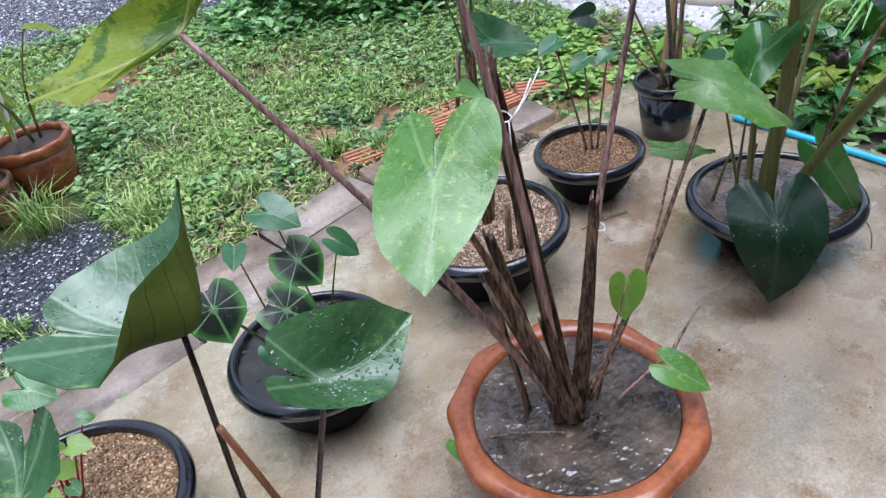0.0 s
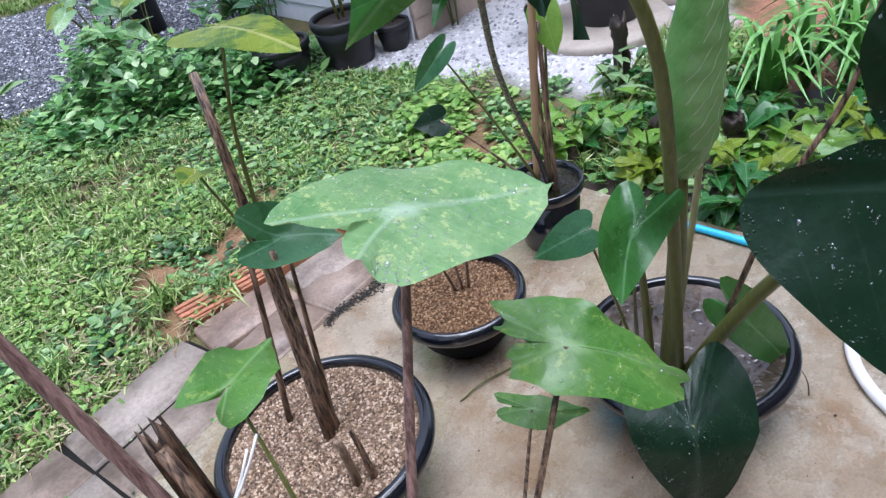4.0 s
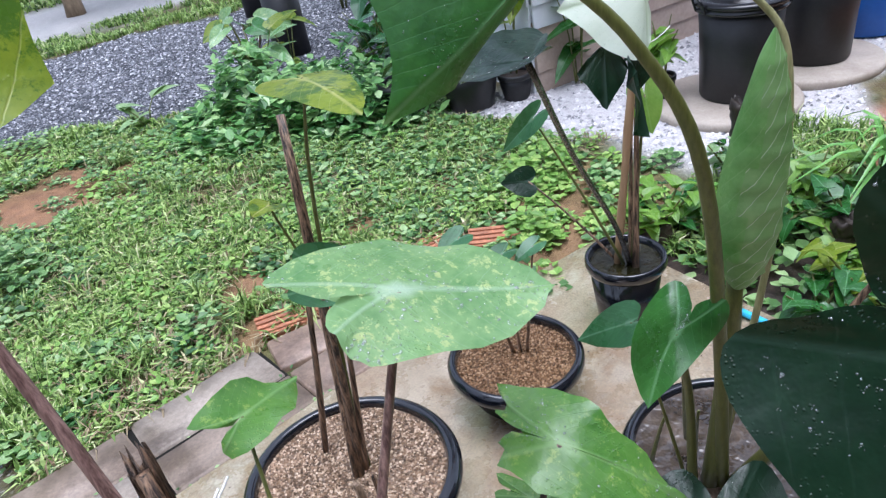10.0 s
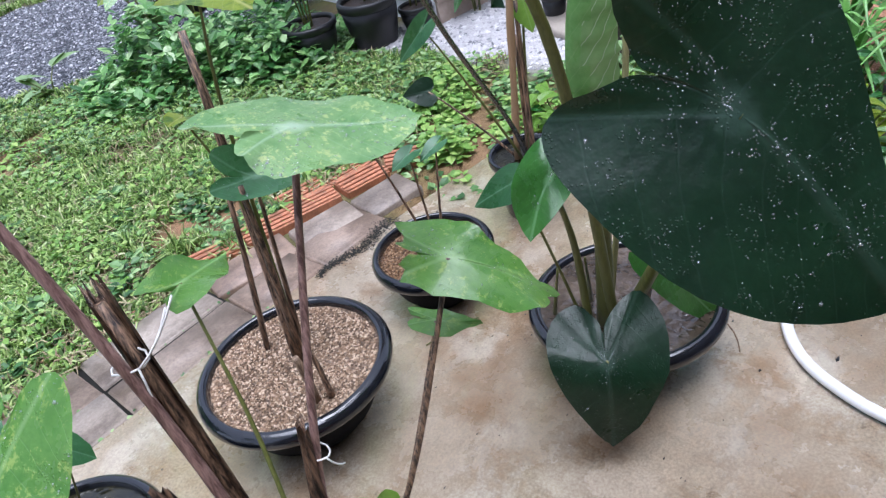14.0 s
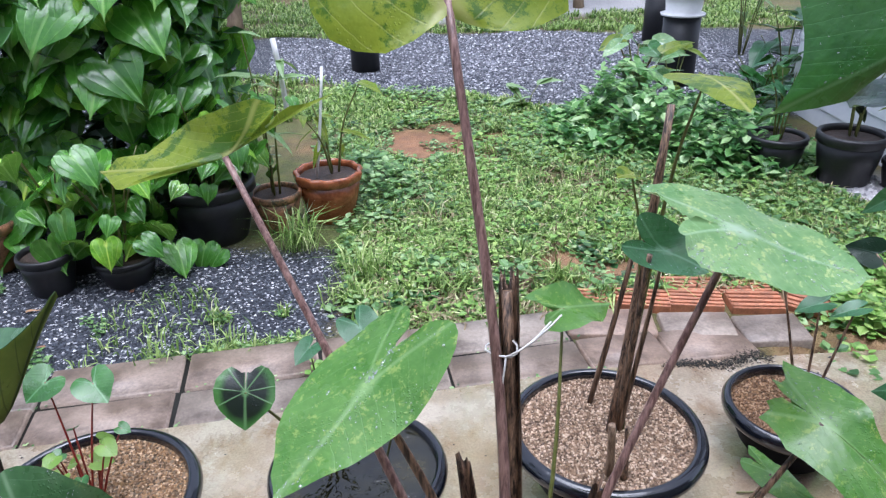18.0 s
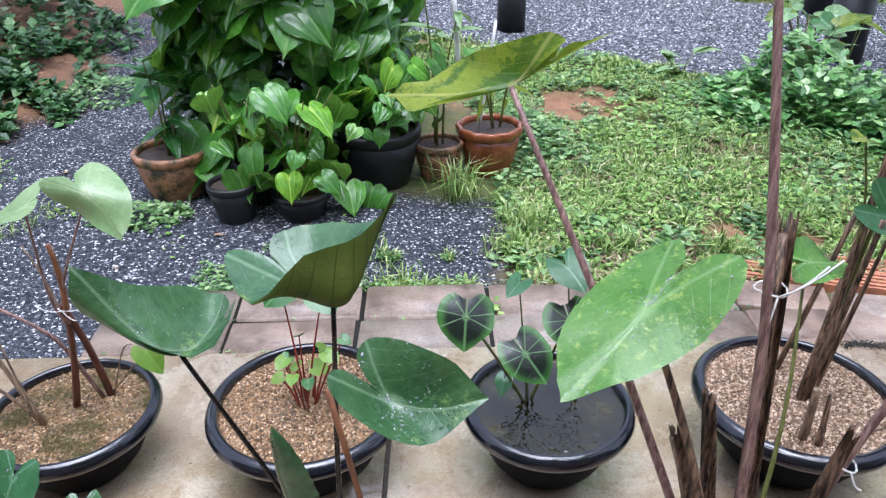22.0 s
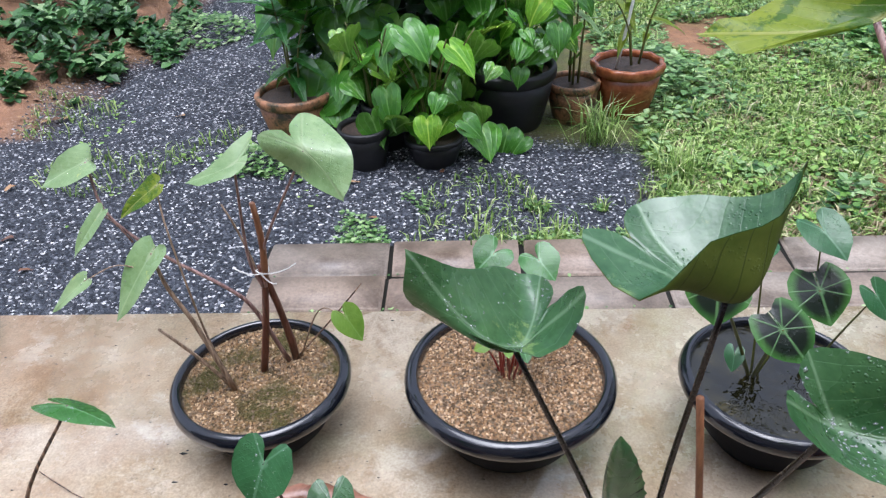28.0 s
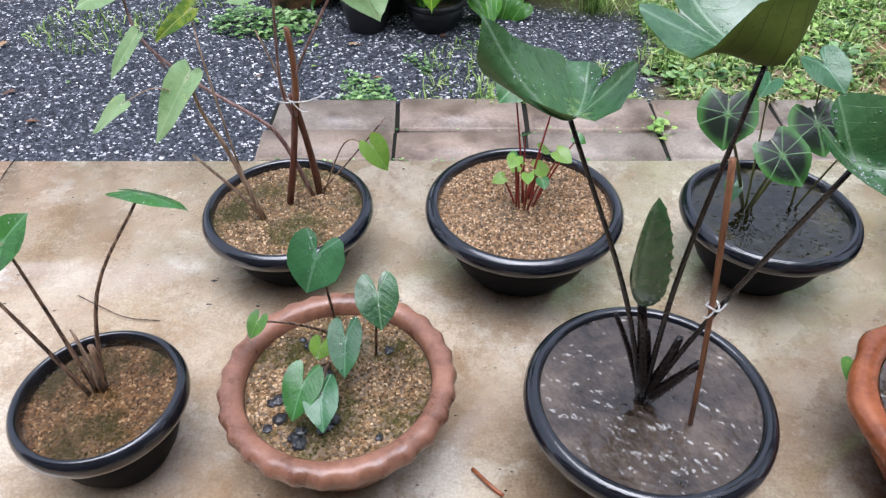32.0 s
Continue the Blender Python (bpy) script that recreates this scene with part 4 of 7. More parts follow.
def rain_drops(leaf, count, big=1.0):
    """Beads of rain lying on a blade, joined."""
    r = random.Random(count)
    count = int(count * 1.5)
    me = leaf.data
    verts, faces = [], []
    while count > 0:
        f = me.polygons[r.randrange(len(me.polygons))]
        if r.random() > 0.25 + 2.2 * noise.noise(f.center * 28):
            continue
        count -= 1
        c = [me.vertices[i].co for i in f.vertices]
        w = [r.random() for _ in c]
        p = sum((v * q for v, q in zip(c, w)), Vector()) / sum(w)
        n = f.normal if f.normal.z > 0 else -f.normal
        side = n.orthogonal().normalized()
        up = n.cross(side)
        s = big * (0.0004 + 0.0011 * r.random() ** 2.2) * (1 if r.random() < 0.93 else 1.7)
        k = len(verts)
        for lift, rad in ((0.0, 1.0), (0.45, 0.75)):
            verts += [tuple(p + (side * math.cos(q) + up * math.sin(q)) * s * rad + n * s * lift) for q in [1.0472 * i for i in range(6)]]
        verts.append(tuple(p + n * s * 0.65))
        faces += [(k + i, k + (i + 1) % 6, k + 6 + (i + 1) % 6, k + 6 + i) for i in range(6)] + [(k + 6 + i, k + 6 + (i + 1) % 6, k + 12) for i in range(6)]
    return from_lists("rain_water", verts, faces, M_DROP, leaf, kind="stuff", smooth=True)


def stalk_leaf(plant, base, via, at, tip, width, normal, mat, stem, r0=0.009, r1=0.004, leaf_label="", name="petiole", drops=0, **shape):
    """A petiole from base through via to the blade, and the blade under it."""
    pts = spline([base, *via, at], 7 + 4 * len(via)) if via else arc(base, at, (0, 0, 0.012), 7)
    k = len(pts)
    r0, r1 = r0 * 0.72, r1 * 0.75
    stem_ob = part(name, tube(pts, [r0 + (r1 - r0) * i / (k - 1) for i in range(k)], 8), stem, plant)
    leaf = part("leaf_blade", blade(at, tip, width, normal, **shape), mat, stem_ob, leaf_label)
    if drops:
        rain_drops(leaf, drops)
    return stem_ob


def taro_leaf(plant, base, via, mat, stem, r0, r1, label, drops=0, big=1.0, under=None, **shape):
    """A petiole from base through via to the joint of a bent blade."""
    bm = bent_blade(**shape)
    bm.verts.ensure_lookup_table()
    joint = bm.verts[0].co.copy()
    joint += (Vector(via[-1] if via else base) - joint).normalized() * 0.0015
    pts = spline([base, *via, joint], 9 + 5 * len(via))
    k = len(pts)
    stem_ob = part("petiole", tube(pts, [0.74 * (r0 + (r1 - r0) * i / (k - 1)) for i in range(k)], 10), stem, plant)
    leaf = part("leaf_blade", bm, mat, stem_ob, label)
    if under:
        leaf.data.materials.append(under)
    if drops:
        rain_drops(leaf, drops, big)
    return stem_ob


def rolled(a, b, radius, turns, facing, pale_from=2.0):
    """A young blade still rolled into a pointed scroll."""
    a, b = Vector(a), Vector(b)
    axis = b - a
    length = axis.length
    ez = axis / length
    ex = Vector(facing)
    ex = (ex - ez * ex.dot(ez)).normalized()
    ey = ez.cross(ex)
    start = 1.0 - 6.2832 * turns
    bm = bmesh.new()
    uv = bm.loops.layers.uv.new(M_UV)
    shape = spline([(0.10, 0), (0.62, 0.10), (1.0, 0.28), (0.92, 0.50), (0.66, 0.72), (0.36, 0.90), (0.04, 1.0)], 64)
    rows, flat = [], {}
    for i, p in enumerate(shape):
        row = []
        for k in range(25):
            q = k / 24
            ang = start + 6.2832 * turns * q + 0.5 * p.y
            rr = radius * p.x * (0.48 + 0.56 * q) * (1 + 0.05 * math.sin(9 * p.y + 14 * q) + 0.13 * max(0.0, math.sin(64 * p.y - 7 * q)) ** 4 * max(0.0, q - 0.72) * 3.6)
            v = bm.verts.new(a + ez * (length * (p.y + 0.03 * q * math.sin(3.1 * p.y))) + (ex * math.cos(ang) + ey * math.sin(ang)) * rr)
            flat[v] = (0.5 - q, p.y)
            row.append(v)
        rows.append(row)
    for u, w in zip(rows, rows[1:]):
        for k in range(24):
            bm.faces.new((u[k], u[k + 1], w[k + 1], w[k])).material_index = int(pale_from + 0.03 * math.sin(0.35 * len(bm.faces) / 24) < k / 24)
    for f in bm.faces:
        for lp in f.loops:
            lp[uv].uv = flat[lp.vert]
    return bm


def stub(plant, a, b, r0, r1, mat, name="cut_stem", label=""):
    """A cut stalk with a split, hollow end."""
    pts = arc(a, b, (0.004, 0.003, 0), 6)
    r0, r1 = r0 * 0.75, r1 * 0.75
    bm = tube(pts, [r0 + (r1 - r0) * i / 5 for i in range(6)], 10)
    rnd = random.Random(int(abs(a[0] * 977 + b[2] * 131)))
    for v in bm.verts:
        v.co += Vector((rnd.uniform(-1, 1), rnd.uniform(-1, 1), 0)) * r1 * 0.16
    return part(name, bm, mat, plant, label)


def sheath(plant, a, b, r0, r1, mat=None, seed=0, label=""):
    """A dry leaf sheath: an open, fluted husk round a stem, torn at the top."""
    rnd = random.Random(seed)
    a, b = Vector(a), Vector(b)
    d = (b - a).normalized()
    side = d.cross(Vector((0.3, 0.9, 0.2))).normalized()
    up = d.cross(side)
    bm = bmesh.new()
    n, m = 15, 10
    torn = [rnd.uniform(-0.035, 0.02) for _ in range(n)]
    start = rnd.uniform(0, 6.28)
    rows = []
    for k in range(m):
        f = k / (m - 1)
        open_by = 5.9 - 2.3 * f
        row = []
        for i in range(n):
            q = start + open_by * (i / (n - 1) - 0.5)
            rr = (r0 + (r1 - r0) * f) * (1 + 0.16 * math.sin(5 * q + 2.5 * f) + 0.06 * rnd.uniform(-1, 1))
            g = f * (1 + (torn[i] if k == m - 1 else torn[i] * 0.5 * f ** 6))
            row.append(bm.verts.new(a.lerp(b, g) + (side * math.cos(q) + up * math.sin(q)) * rr))
        rows.append(row)
    for u, w in zip(rows, rows[1:]):
        for i in range(n - 1):
            bm.faces.new((u[i], u[i + 1], w[i + 1], w[i]))
    bmesh.ops.solidify(bm, geom=list(bm.faces), thickness=0.0016)
    return part("sheath", bm, mat or M_STEM_BROWN, plant, label)


def tie(plant, at, r, tails):
    """A knotted string round a stalk with loose ends."""
    pts = [Vector(at) + Vector((math.cos(a) * r, math.sin(a) * r, 0.003 * math.sin(2 * a))) for a in [2 * math.pi * k / 10 for k in range(11)]]
    bm = tube(pts, 0.0015, 5)
    for tail in tails:
        tube(arc(Vector(at) + Vector((0, -r, 0)), Vector(at) + Vector(tail), (0, 0, -0.008), 5), 0.0015, 5, bm)
    return part("tie_string", bm, M_STRING, plant, "knotted white string")


# ---------------------------------------------------------------- plants of the front row
black_taro = thing("taro_plant", (0, 0, 0), "black-stemmed taro with large wet dark leaves in a water-filled basin", "plant", "taros on the slab")
b = (0.502, -1.0, 0.185)
taro_leaf(black_taro, b, [(0.498, -1.01, 0.5)], L_WET, M_STEM_BLACK, 0.0068, 0.0042, "cupped leaf with olive underside and wet upper lobes", a=(0.518, -1.027, 0.829), tip=(0.594, -0.956, 0.945), s1=(0.482, -1.030, 0.897), s2=(0.514, -0.922, 0.890), b1=(0.382, -0.964, 0.871), b2=(0.446, -0.917, 0.876), edge=(((-0.45, -0.28), (0.422, -1.042, 0.846)), ((0, -0.2), (0.456, -0.975, 0.848))), seed=2, ruffle=0.012, under=L_OLIVE, back=0.0012)
taro_leaf(black_taro, b, [(0.43, -1.0, 0.45)], L_WET, M_STEM_BLACK, 0.0068, 0.0042, "wet green leaf with one lobe curled up", a=(0.316, -1.004, 0.746), tip=(0.205, -0.995, 0.876), s1=(0.299, -0.908, 0.791), s2=(0.233, -0.996, 0.790), b1=(0.351, -0.901, 0.770), b2=(0.390, -0.980, 0.812), edge=(((0.44, -0.28), (0.350, -1.030, 0.762)), ((0, -0.25), (0.352, -0.946, 0.752))), seed=3, ruffle=0.014, drops=220)
taro_leaf(black_taro, b, [(0.55, -1.03, 0.42)], L_WET, M_STEM_BLACK, 0.0068, 0.0042, "wet green leaf with browned lobes", a=(0.588, -1.140, 0.779), tip=(0.690, -1.164, 0.801), s1=(0.598, -1.202, 0.778), s2=(0.641, -1.145, 0.845), b1=(0.524, -1.158, 0.833), b2=(0.559, -1.108, 0.838), edge=(((0, -0.2), (0.566, -1.136, 0.800)),), notch=0.2, seed=4, ruffle=0.016, drops=190)
stub(black_taro, b, (0.435, -0.965, 0.37), 0.009, 0.005, M_STEM_BLACK)
for end in ((0.480, -0.995, 0.36), (0.528, -1.010, 0.36), (0.560, -1.035, 0.33)):
    stub(black_taro, b, end, 0.015, 0.008, M_STEM_BLACK, name="sheath")
roll = part("petiole", tube(arc(b, (0.462, -0.995, 0.42), (0, 0, 0.01), 6), [0.012, 0.011, 0.010, 0.009, 0.008, 0.007], 8), M_STEM_BLACK, black_taro)
part("leaf_blade", rolled((0.462, -0.995, 0.42), (0.428, -1.05, 0.665), 0.031, 0.9, (-0.2, -0.9, 0)), L_WET, roll, "young rolled leaf")
stake = part("stake", tube(arc((0.573, -1.048, 0.19), (0.503, -1.049, 0.722), (0.004, 0, 0), 7), 0.0042, 8), M_STAKE, black_taro, "orange-brown wooden stake")
tie(black_taro, (0.540, -1.050, 0.475), 0.009, [(0.014, -0.008, 0.012), (-0.012, -0.01, -0.012)])

green_taro = thing("taro_plant", (0, 0, 0), "tall variegated taro with mauve-brown stems in a terracotta pot", "plant", "taros on the slab")
b = (1.10, -1.04, 0.185)
stalk_leaf(green_taro, (1.09, -1.035, 0.185), [(1.09, -0.95, 0.72)], (1.046, -0.85, 1.217), (1.03, -0.73, 1.45), 0.31, (0.05, 0.86, -0.40), L_YELLOW, M_STEM_MAUVE, 0.013, 0.007, "yellow-green leaf seen from below", lobe=0.22, fold=0.05, droop=0.06, ruffle=0.03, seed=12)
taro_leaf(green_taro, (1.085, -1.05, 0.185), [(0.93, -0.90, 0.60)], L_YELLOW, M_STEM_MAUVE, 0.012, 0.006, "long yellow-green leaf with dark splashes", a=(0.759, -0.702, 0.996), tip=(0.570, -0.623, 0.962), s1=(0.700, -0.620, 1.022), s2=(0.674, -0.712, 0.986), b1=(0.815, -0.715, 1.076), b2=(0.921, -0.640, 1.062), edge=(((0, -0.2), (0.80, -0.69, 1.02)),), seed=13, ruffle=0.05)
taro_leaf(green_taro, (1.09, -1.05, 0.185), [(1.01, -0.985, 0.52)], L_LIME, M_STEM_BROWN, 0.013, 0.006, "lime leaf mottled with yellow", a=(0.914, -0.972, 0.778), tip=(0.790, -1.056, 0.695), s1=(0.832, -0.925, 0.756), s2=(0.972, -1.035, 0.778), b1=(0.980, -0.863, 0.822), b2=(1.024, -0.965, 0.853), edge=(((0, -0.2), (0.945, -0.945, 0.800)),), seed=14, ruffle=0.012, jag=0.03, drops=320)
taro_leaf(green_taro, (1.12, -1.04, 0.185), [(1.217, -1.018, 0.55)], L_MINT, M_STEM_MAUVE, 0.011, 0.006, "mint and yellow mottled leaf", a=(1.360, -1.010, 0.958), tip=(1.500, -1.085, 0.915), s1=(1.426, -0.935, 0.952), s2=(1.305, -1.072, 0.938), b1=(1.260, -0.954, 1.000), b2=(1.272, -1.030, 0.968), edge=(((0.33, 0.55), (1.405, -1.098, 0.915)),), seed=15, ruffle=0.022, jag=0.03, drops=420)
taro_leaf(green_taro, (1.14, -1.04, 0.185), [(1.32, -1.06, 0.40)], L_LIME, M_STEM_BROWN, 0.008, 0.005, "ragged mottled leaf", a=(1.474, -1.085, 0.712), tip=(1.562, -1.195, 0.615), s1=(1.535, -1.065, 0.728), s2=(1.465, -1.180, 0.655), b1=(1.475, -0.975, 0.722), b2=(1.416, -1.033, 0.704), seed=16, ruffle=0.03, jag=0.12, bites=((0.36, 0.16), (0.42, 0.10), (0.66, 0.24), (0.74, 0.16), (0.22, 0.08), (0.86, 0.10)), drops=200, sector=30)
taro_leaf(green_taro, (1.14, -1.05, 0.185), [(1.30, -1.06, 0.38)], L_LIME, M_STEM_BROWN, 0.006, 0.003, "narrow torn leaf", a=(1.479, -1.017, 0.562), tip=(1.512, -1.085, 0.558), s1=(1.500, -1.020, 0.565), s2=(1.460, -1.040, 0.552), b1=(1.478, -0.954, 0.560), b2=(1.456, -0.972, 0.552), seed=17, ruffle=0.06, jag=0.1, sector=16, rings=6)
stalk_leaf(green_taro, (1.11, -1.02, 0.185), [(1.20, -0.88, 0.48)], (1.257, -0.734, 0.702), (1.375, -0.68, 0.668), 0.10, (-0.2, -0.45, 0.85), L_LIME, M_STEM_GREEN, 0.007, 0.003, "small mottled leaf", lobe=0.5, fold=0.1, ruffle=0.10, jag=0.1, seed=18)
stalk_leaf(green_taro, (1.15, -1.06, 0.185), [], (1.239, -1.066, 0.42), (1.222, -1.078, 0.34), 0.075, (-0.4, -0.7, 0.5), L_FRESH, M_STEM_BROWN, 0.004, 0.002, "small pale lime leaf", lobe=0.3, seed=19)
stalk_leaf(green_taro, (1.17, -1.09, 0.185), [(1.258, -1.141, 0.26)], (1.23, -1.163, 0.27), (1.252, -1.238, 0.24), 0.07, (-0.3, -0.5, 0.8), L_LIME, M_STEM_MAUVE, 0.005, 0.003, "small mottled leaf", lobe=0.4, seed=20)
stub(green_taro, (1.257, -1.143, 0.25), (1.346, -1.155, 0.33), 0.006, 0.002, M_STEM_BROWN)
stalk_leaf(green_taro, (1.05, -1.06, 0.185), [], (0.92, -0.90, 0.16), (0.90, -0.95, 0.155), 0.05, (-0.2, -0.5, 0.85), L_LIME, M_STEM_BROWN, 0.003, 0.002, "tiny drooping leaf", lobe=0.3, seed=21)
stub(green_taro, (1.105, -1.03, 0.185), (1.112, -0.896, 0.845), 0.017, 0.010, M_STEM_BROWN, label="thick brown cut stem")
sheath(green_taro, (1.105, -1.03, 0.185), (1.114, -0.897, 0.872), 0.0145, 0.0125, seed=1, label="dry split sheath")
sheath(green_taro, (1.125, -1.035, 0.185), (1.217, -1.018, 0.60), 0.015, 0.010, seed=2)
stub(green_taro, (1.085, -1.05, 0.185), (0.985, -0.968, 0.55), 0.016, 0.011, M_STEM_TAN)
sheath(green_taro, (1.085, -1.05, 0.185), (0.988, -0.965, 0.57), 0.0145, 0.011, seed=3)
sheath(green_taro, (1.07, -1.03, 0.185), (1.045, -0.93, 0.60), 0.013, 0.011, seed=4)
sheath(green_taro, (1.10, -1.05, 0.185), (1.075, -1.00, 0.42), 0.015, 0.010, seed=5)
stub(green_taro, (1.05, -0.97, 0.185), (1.03, -0.93, 0.48), 0.010, 0.008, M_STEM_BROWN)
tie(green_taro, (1.098, -0.925, 0.775), 0.022, [(0.07, -0.03, 0.06), (0.06, -0.02, 0.045), (-0.01, -0.03, -0.06)])
tie(green_taro, (1.217, -1.018, 0.535), 0.015, [(0.02, -0.02, -0.03)])

tall_taro = thing("taro_plant", (0, 0, 0), "bushy taro with thick green stems and huge dark leaves", "plant", "taros on the slab")
b = (1.97, -1.0, 0.12)
taro_leaf(tall_taro, (1.98, -1.02, 0.12), [(1.86, -1.06, 0.60), (1.74, -1.09, 0.94), (1.66, -1.06, 1.10)], L_GREEN, M_STEM_GREEN, 0.0165, 0.0075, "very large green leaf hanging tip down", a=(1.582, -1.010, 1.200), tip=(1.465, -0.882, 1.052), s1=(1.493, -0.849, 1.220), s2=(1.590, -0.915, 1.125), b1=(1.545, -0.896, 1.365), b2=(1.722, -0.953, 1.262), edge=(((0, 0.5), (1.530, -0.955, 1.125)),), seed=31, ruffle=0.014, drops=300, big=0.9, rings=12, sector=26)
taro_leaf(tall_taro, (1.99, -1.0, 0.12), [(2.03, -1.05, 0.70), (2.06, -1.034, 0.944), (2.046, -0.991, 1.035), (1.971, -0.936, 1.092)], L_PALE, M_STEM_TANGREEN, 0.009, 0.0055, "leaf showing its pale underside", a=(1.912, -0.895, 1.080), tip=(1.818, -0.825, 1.072), s1=(1.916, -0.836, 1.112), s2=(1.833, -0.898, 1.020), b1=(1.968, -0.867, 1.075), b2=(1.890, -0.920, 1.012), seed=32, ruffle=0.016)
for k, (top, low, side_a, side_b, label) in enumerate((((1.866, -0.900, 1.020), (1.833, -0.948, 0.905), (1.822, -0.945, 0.985), (1.905, -0.905, 0.980), "dark wet flap hanging from the pale leaf"), ((1.848, -0.880, 1.022), (1.815, -0.903, 0.945), (1.800, -0.872, 0.998), (1.850, -0.915, 0.995), "small dark flap hanging beside it"))):
    part("leaf_blade", bent_blade(top, low, side_a, side_b, tuple(Vector(side_a).lerp(Vector(top), 0.8)), tuple(Vector(side_b).lerp(Vector(top), 0.8)), seed=33 + k, ruffle=0.08, sector=16, rings=6), L_DARK, tall_taro, label)
big_stem = part("petiole", tube(spline([(1.985, -1.03, 0.12), (1.93, -1.18, 0.45), (1.78, -1.36, 0.78), (1.562, -1.429, 0.936)], 14), [0.016 - 0.0007 * k for k in range(14)], 8), M_STEM_GREEN, tall_taro)
giant = part("leaf_blade", bent_blade((1.562, -1.429, 0.938), (1.575, -1.600, 0.742), (1.455, -1.394, 0.812), (1.630, -1.430, 1.105), (1.490, -1.268, 0.945), (1.528, -1.328, 1.070), edge=(((0, -0.25), (1.552, -1.372, 0.968)), ((-0.5, -0.1), (1.455, -1.322, 0.868))), seed=35, ruffle=0.008, notch=0.3, rings=14, sector=30), L_DARK, big_stem, "huge nearly black wet leaf")
rain_drops(giant, 620, 0.8)
roll = part("petiole", tube(arc((1.97, -1.0, 0.12), (1.905, -1.055, 0.68), (0.01, 0, 0), 8), [0.02, 0.0195, 0.019, 0.018, 0.017, 0.016, 0.014, 0.012], 10), M_STEM_GREEN, tall_taro)
scroll = part("leaf_blade", rolled((1.908, -1.055, 0.655), (1.848, -1.11, 1.065), 0.046, 1.45, (-0.9, -0.4, 0), 0.84), L_FRESHROLL, roll, "rolled young leaf standing upright")
scroll.data.materials.append(L_ROLL)
taro_leaf(tall_taro, (1.94, -0.98, 0.12), [(1.90, -0.99, 0.40)], L_GREEN, M_STEM_GREEN, 0.014, 0.006, "bright green heart-shaped leaf", a=(1.806, -1.020, 0.622), tip=(1.698, -1.044, 0.565), s1=(1.735, -0.997, 0.653), s2=(1.815, -1.068, 0.618), b1=(1.853, -0.993, 0.677), b2=(1.822, -1.083, 0.700), edge=(((0, -0.2), (1.820, -1.030, 0.645)),), seed=37, ruffle=0.012, drops=90)
stalk_leaf(tall_taro, (1.94, -0.97, 0.12), [], (1.836, -0.92, 0.575), (1.80, -0.825, 0.515), 0.075, (-0.6, -0.3, 0.75), L_BLUE, M_STEM_GREEN, 0.006, 0.003, "small green leaf", lobe=0.2, fold=0.05, seed=38)
taro_leaf(tall_taro, (1.99, -1.04, 0.12), [(1.88, -1.09, 0.19)], L_DARK, M_STEM_GREEN, 0.012, 0.006, "dark wet leaf hanging over the rim", a=(1.769, -1.124, 0.250), tip=(1.725, -1.150, 0.058), s1=(1.705, -1.038, 0.262), s2=(1.855, -1.209, 0.205), b1=(1.824, -1.016, 0.307), b2=(1.936, -1.101, 0.295), edge=(((0, -0.2), (1.80, -1.10, 0.265)),), seed=39, ruffle=0.018, drops=160)
stalk_leaf(tall_taro, (2.0, -1.03, 0.12), [], (2.02, -1.115, 0.304), (2.12, -1.232, 0.079), 0.10, (-0.5, 0.2, 0.85), L_GREEN, M_STEM_GREEN, 0.009, 0.004, "green leaf with a thin dripping tip", lobe=0.3, seed=40)
stalk_leaf(tall_taro, (2.13, -1.13, 0.14), [(2.13, -1.229, 0.068)], (2.16, -1.242, -0.101), (2.16, -1.273, -0.183), 0.035, (-0.8, -0.4, 0.3), L_GREEN, M_STEM_TAN, 0.003, 0.002, "tiny dangling leaf", lobe=0.3, seed=41)
for k, (a1, t1) in enumerate((((1.9, -0.941, 0.323), (1.929, -0.894, 0.15)), ((1.93, -0.958, 0.423), (2.023, -0.913, 0.15)), ((1.93, -0.991, 0.348), (2.007, -0.944, 0.15)))):
    stub(tall_taro, t1, a1, 0.007, 0.003, M_STEM_GREEN, name="runner")
taro_leaf(tall_taro, (2.05, -1.06, 0.14), [(1.93, -1.19, 0.62), (1.95, -1.26, 0.80)], L_DARK, M_STEM_BROWN, 0.008, 0.004, "dark drooping leaf on a thin brown stalk", a=(1.959, -1.283, 0.935), tip=(1.993, -1.348, 0.899), s1=(2.043, -1.281, 0.950), s2=(1.948, -1.310, 0.930), b1=(1.998, -1.226, 0.990), b2=(1.950, -1.240, 0.975), seed=43, ruffle=0.03)

# ---------------------------------------------------------------- plants of the back row
cut_taro = thing("taro_plant", (0, 0, 0), "cut-back taro with brown stems and a few leaves in gritty basin", "plant", "taros on the slab")
stub(cut_taro, (1.50, -0.47, 0.175), (1.60, -0.38, 0.925), 0.017, 0.010, M_STEM_BROWN, label="tall brown cut stem")
stub(cut_taro, (1.49, -0.36, 0.175), (1.545, -0.40, 0.62), 0.010, 0.007, M_STEM_BROWN)
stub(cut_taro, (1.515, -0.46, 0.175), (1.50, -0.55, 0.68), 0.013, 0.007, M_STEM_BROWN)
stub(cut_taro, (1.44, -0.60, 0.175), (1.425, -0.62, 0.33), 0.013, 0.010, M_STEM_TAN)
stub(cut_taro, (1.465, -0.62, 0.175), (1.47, -0.60, 0.30), 0.010, 0.007, M_STEM_BROWN)
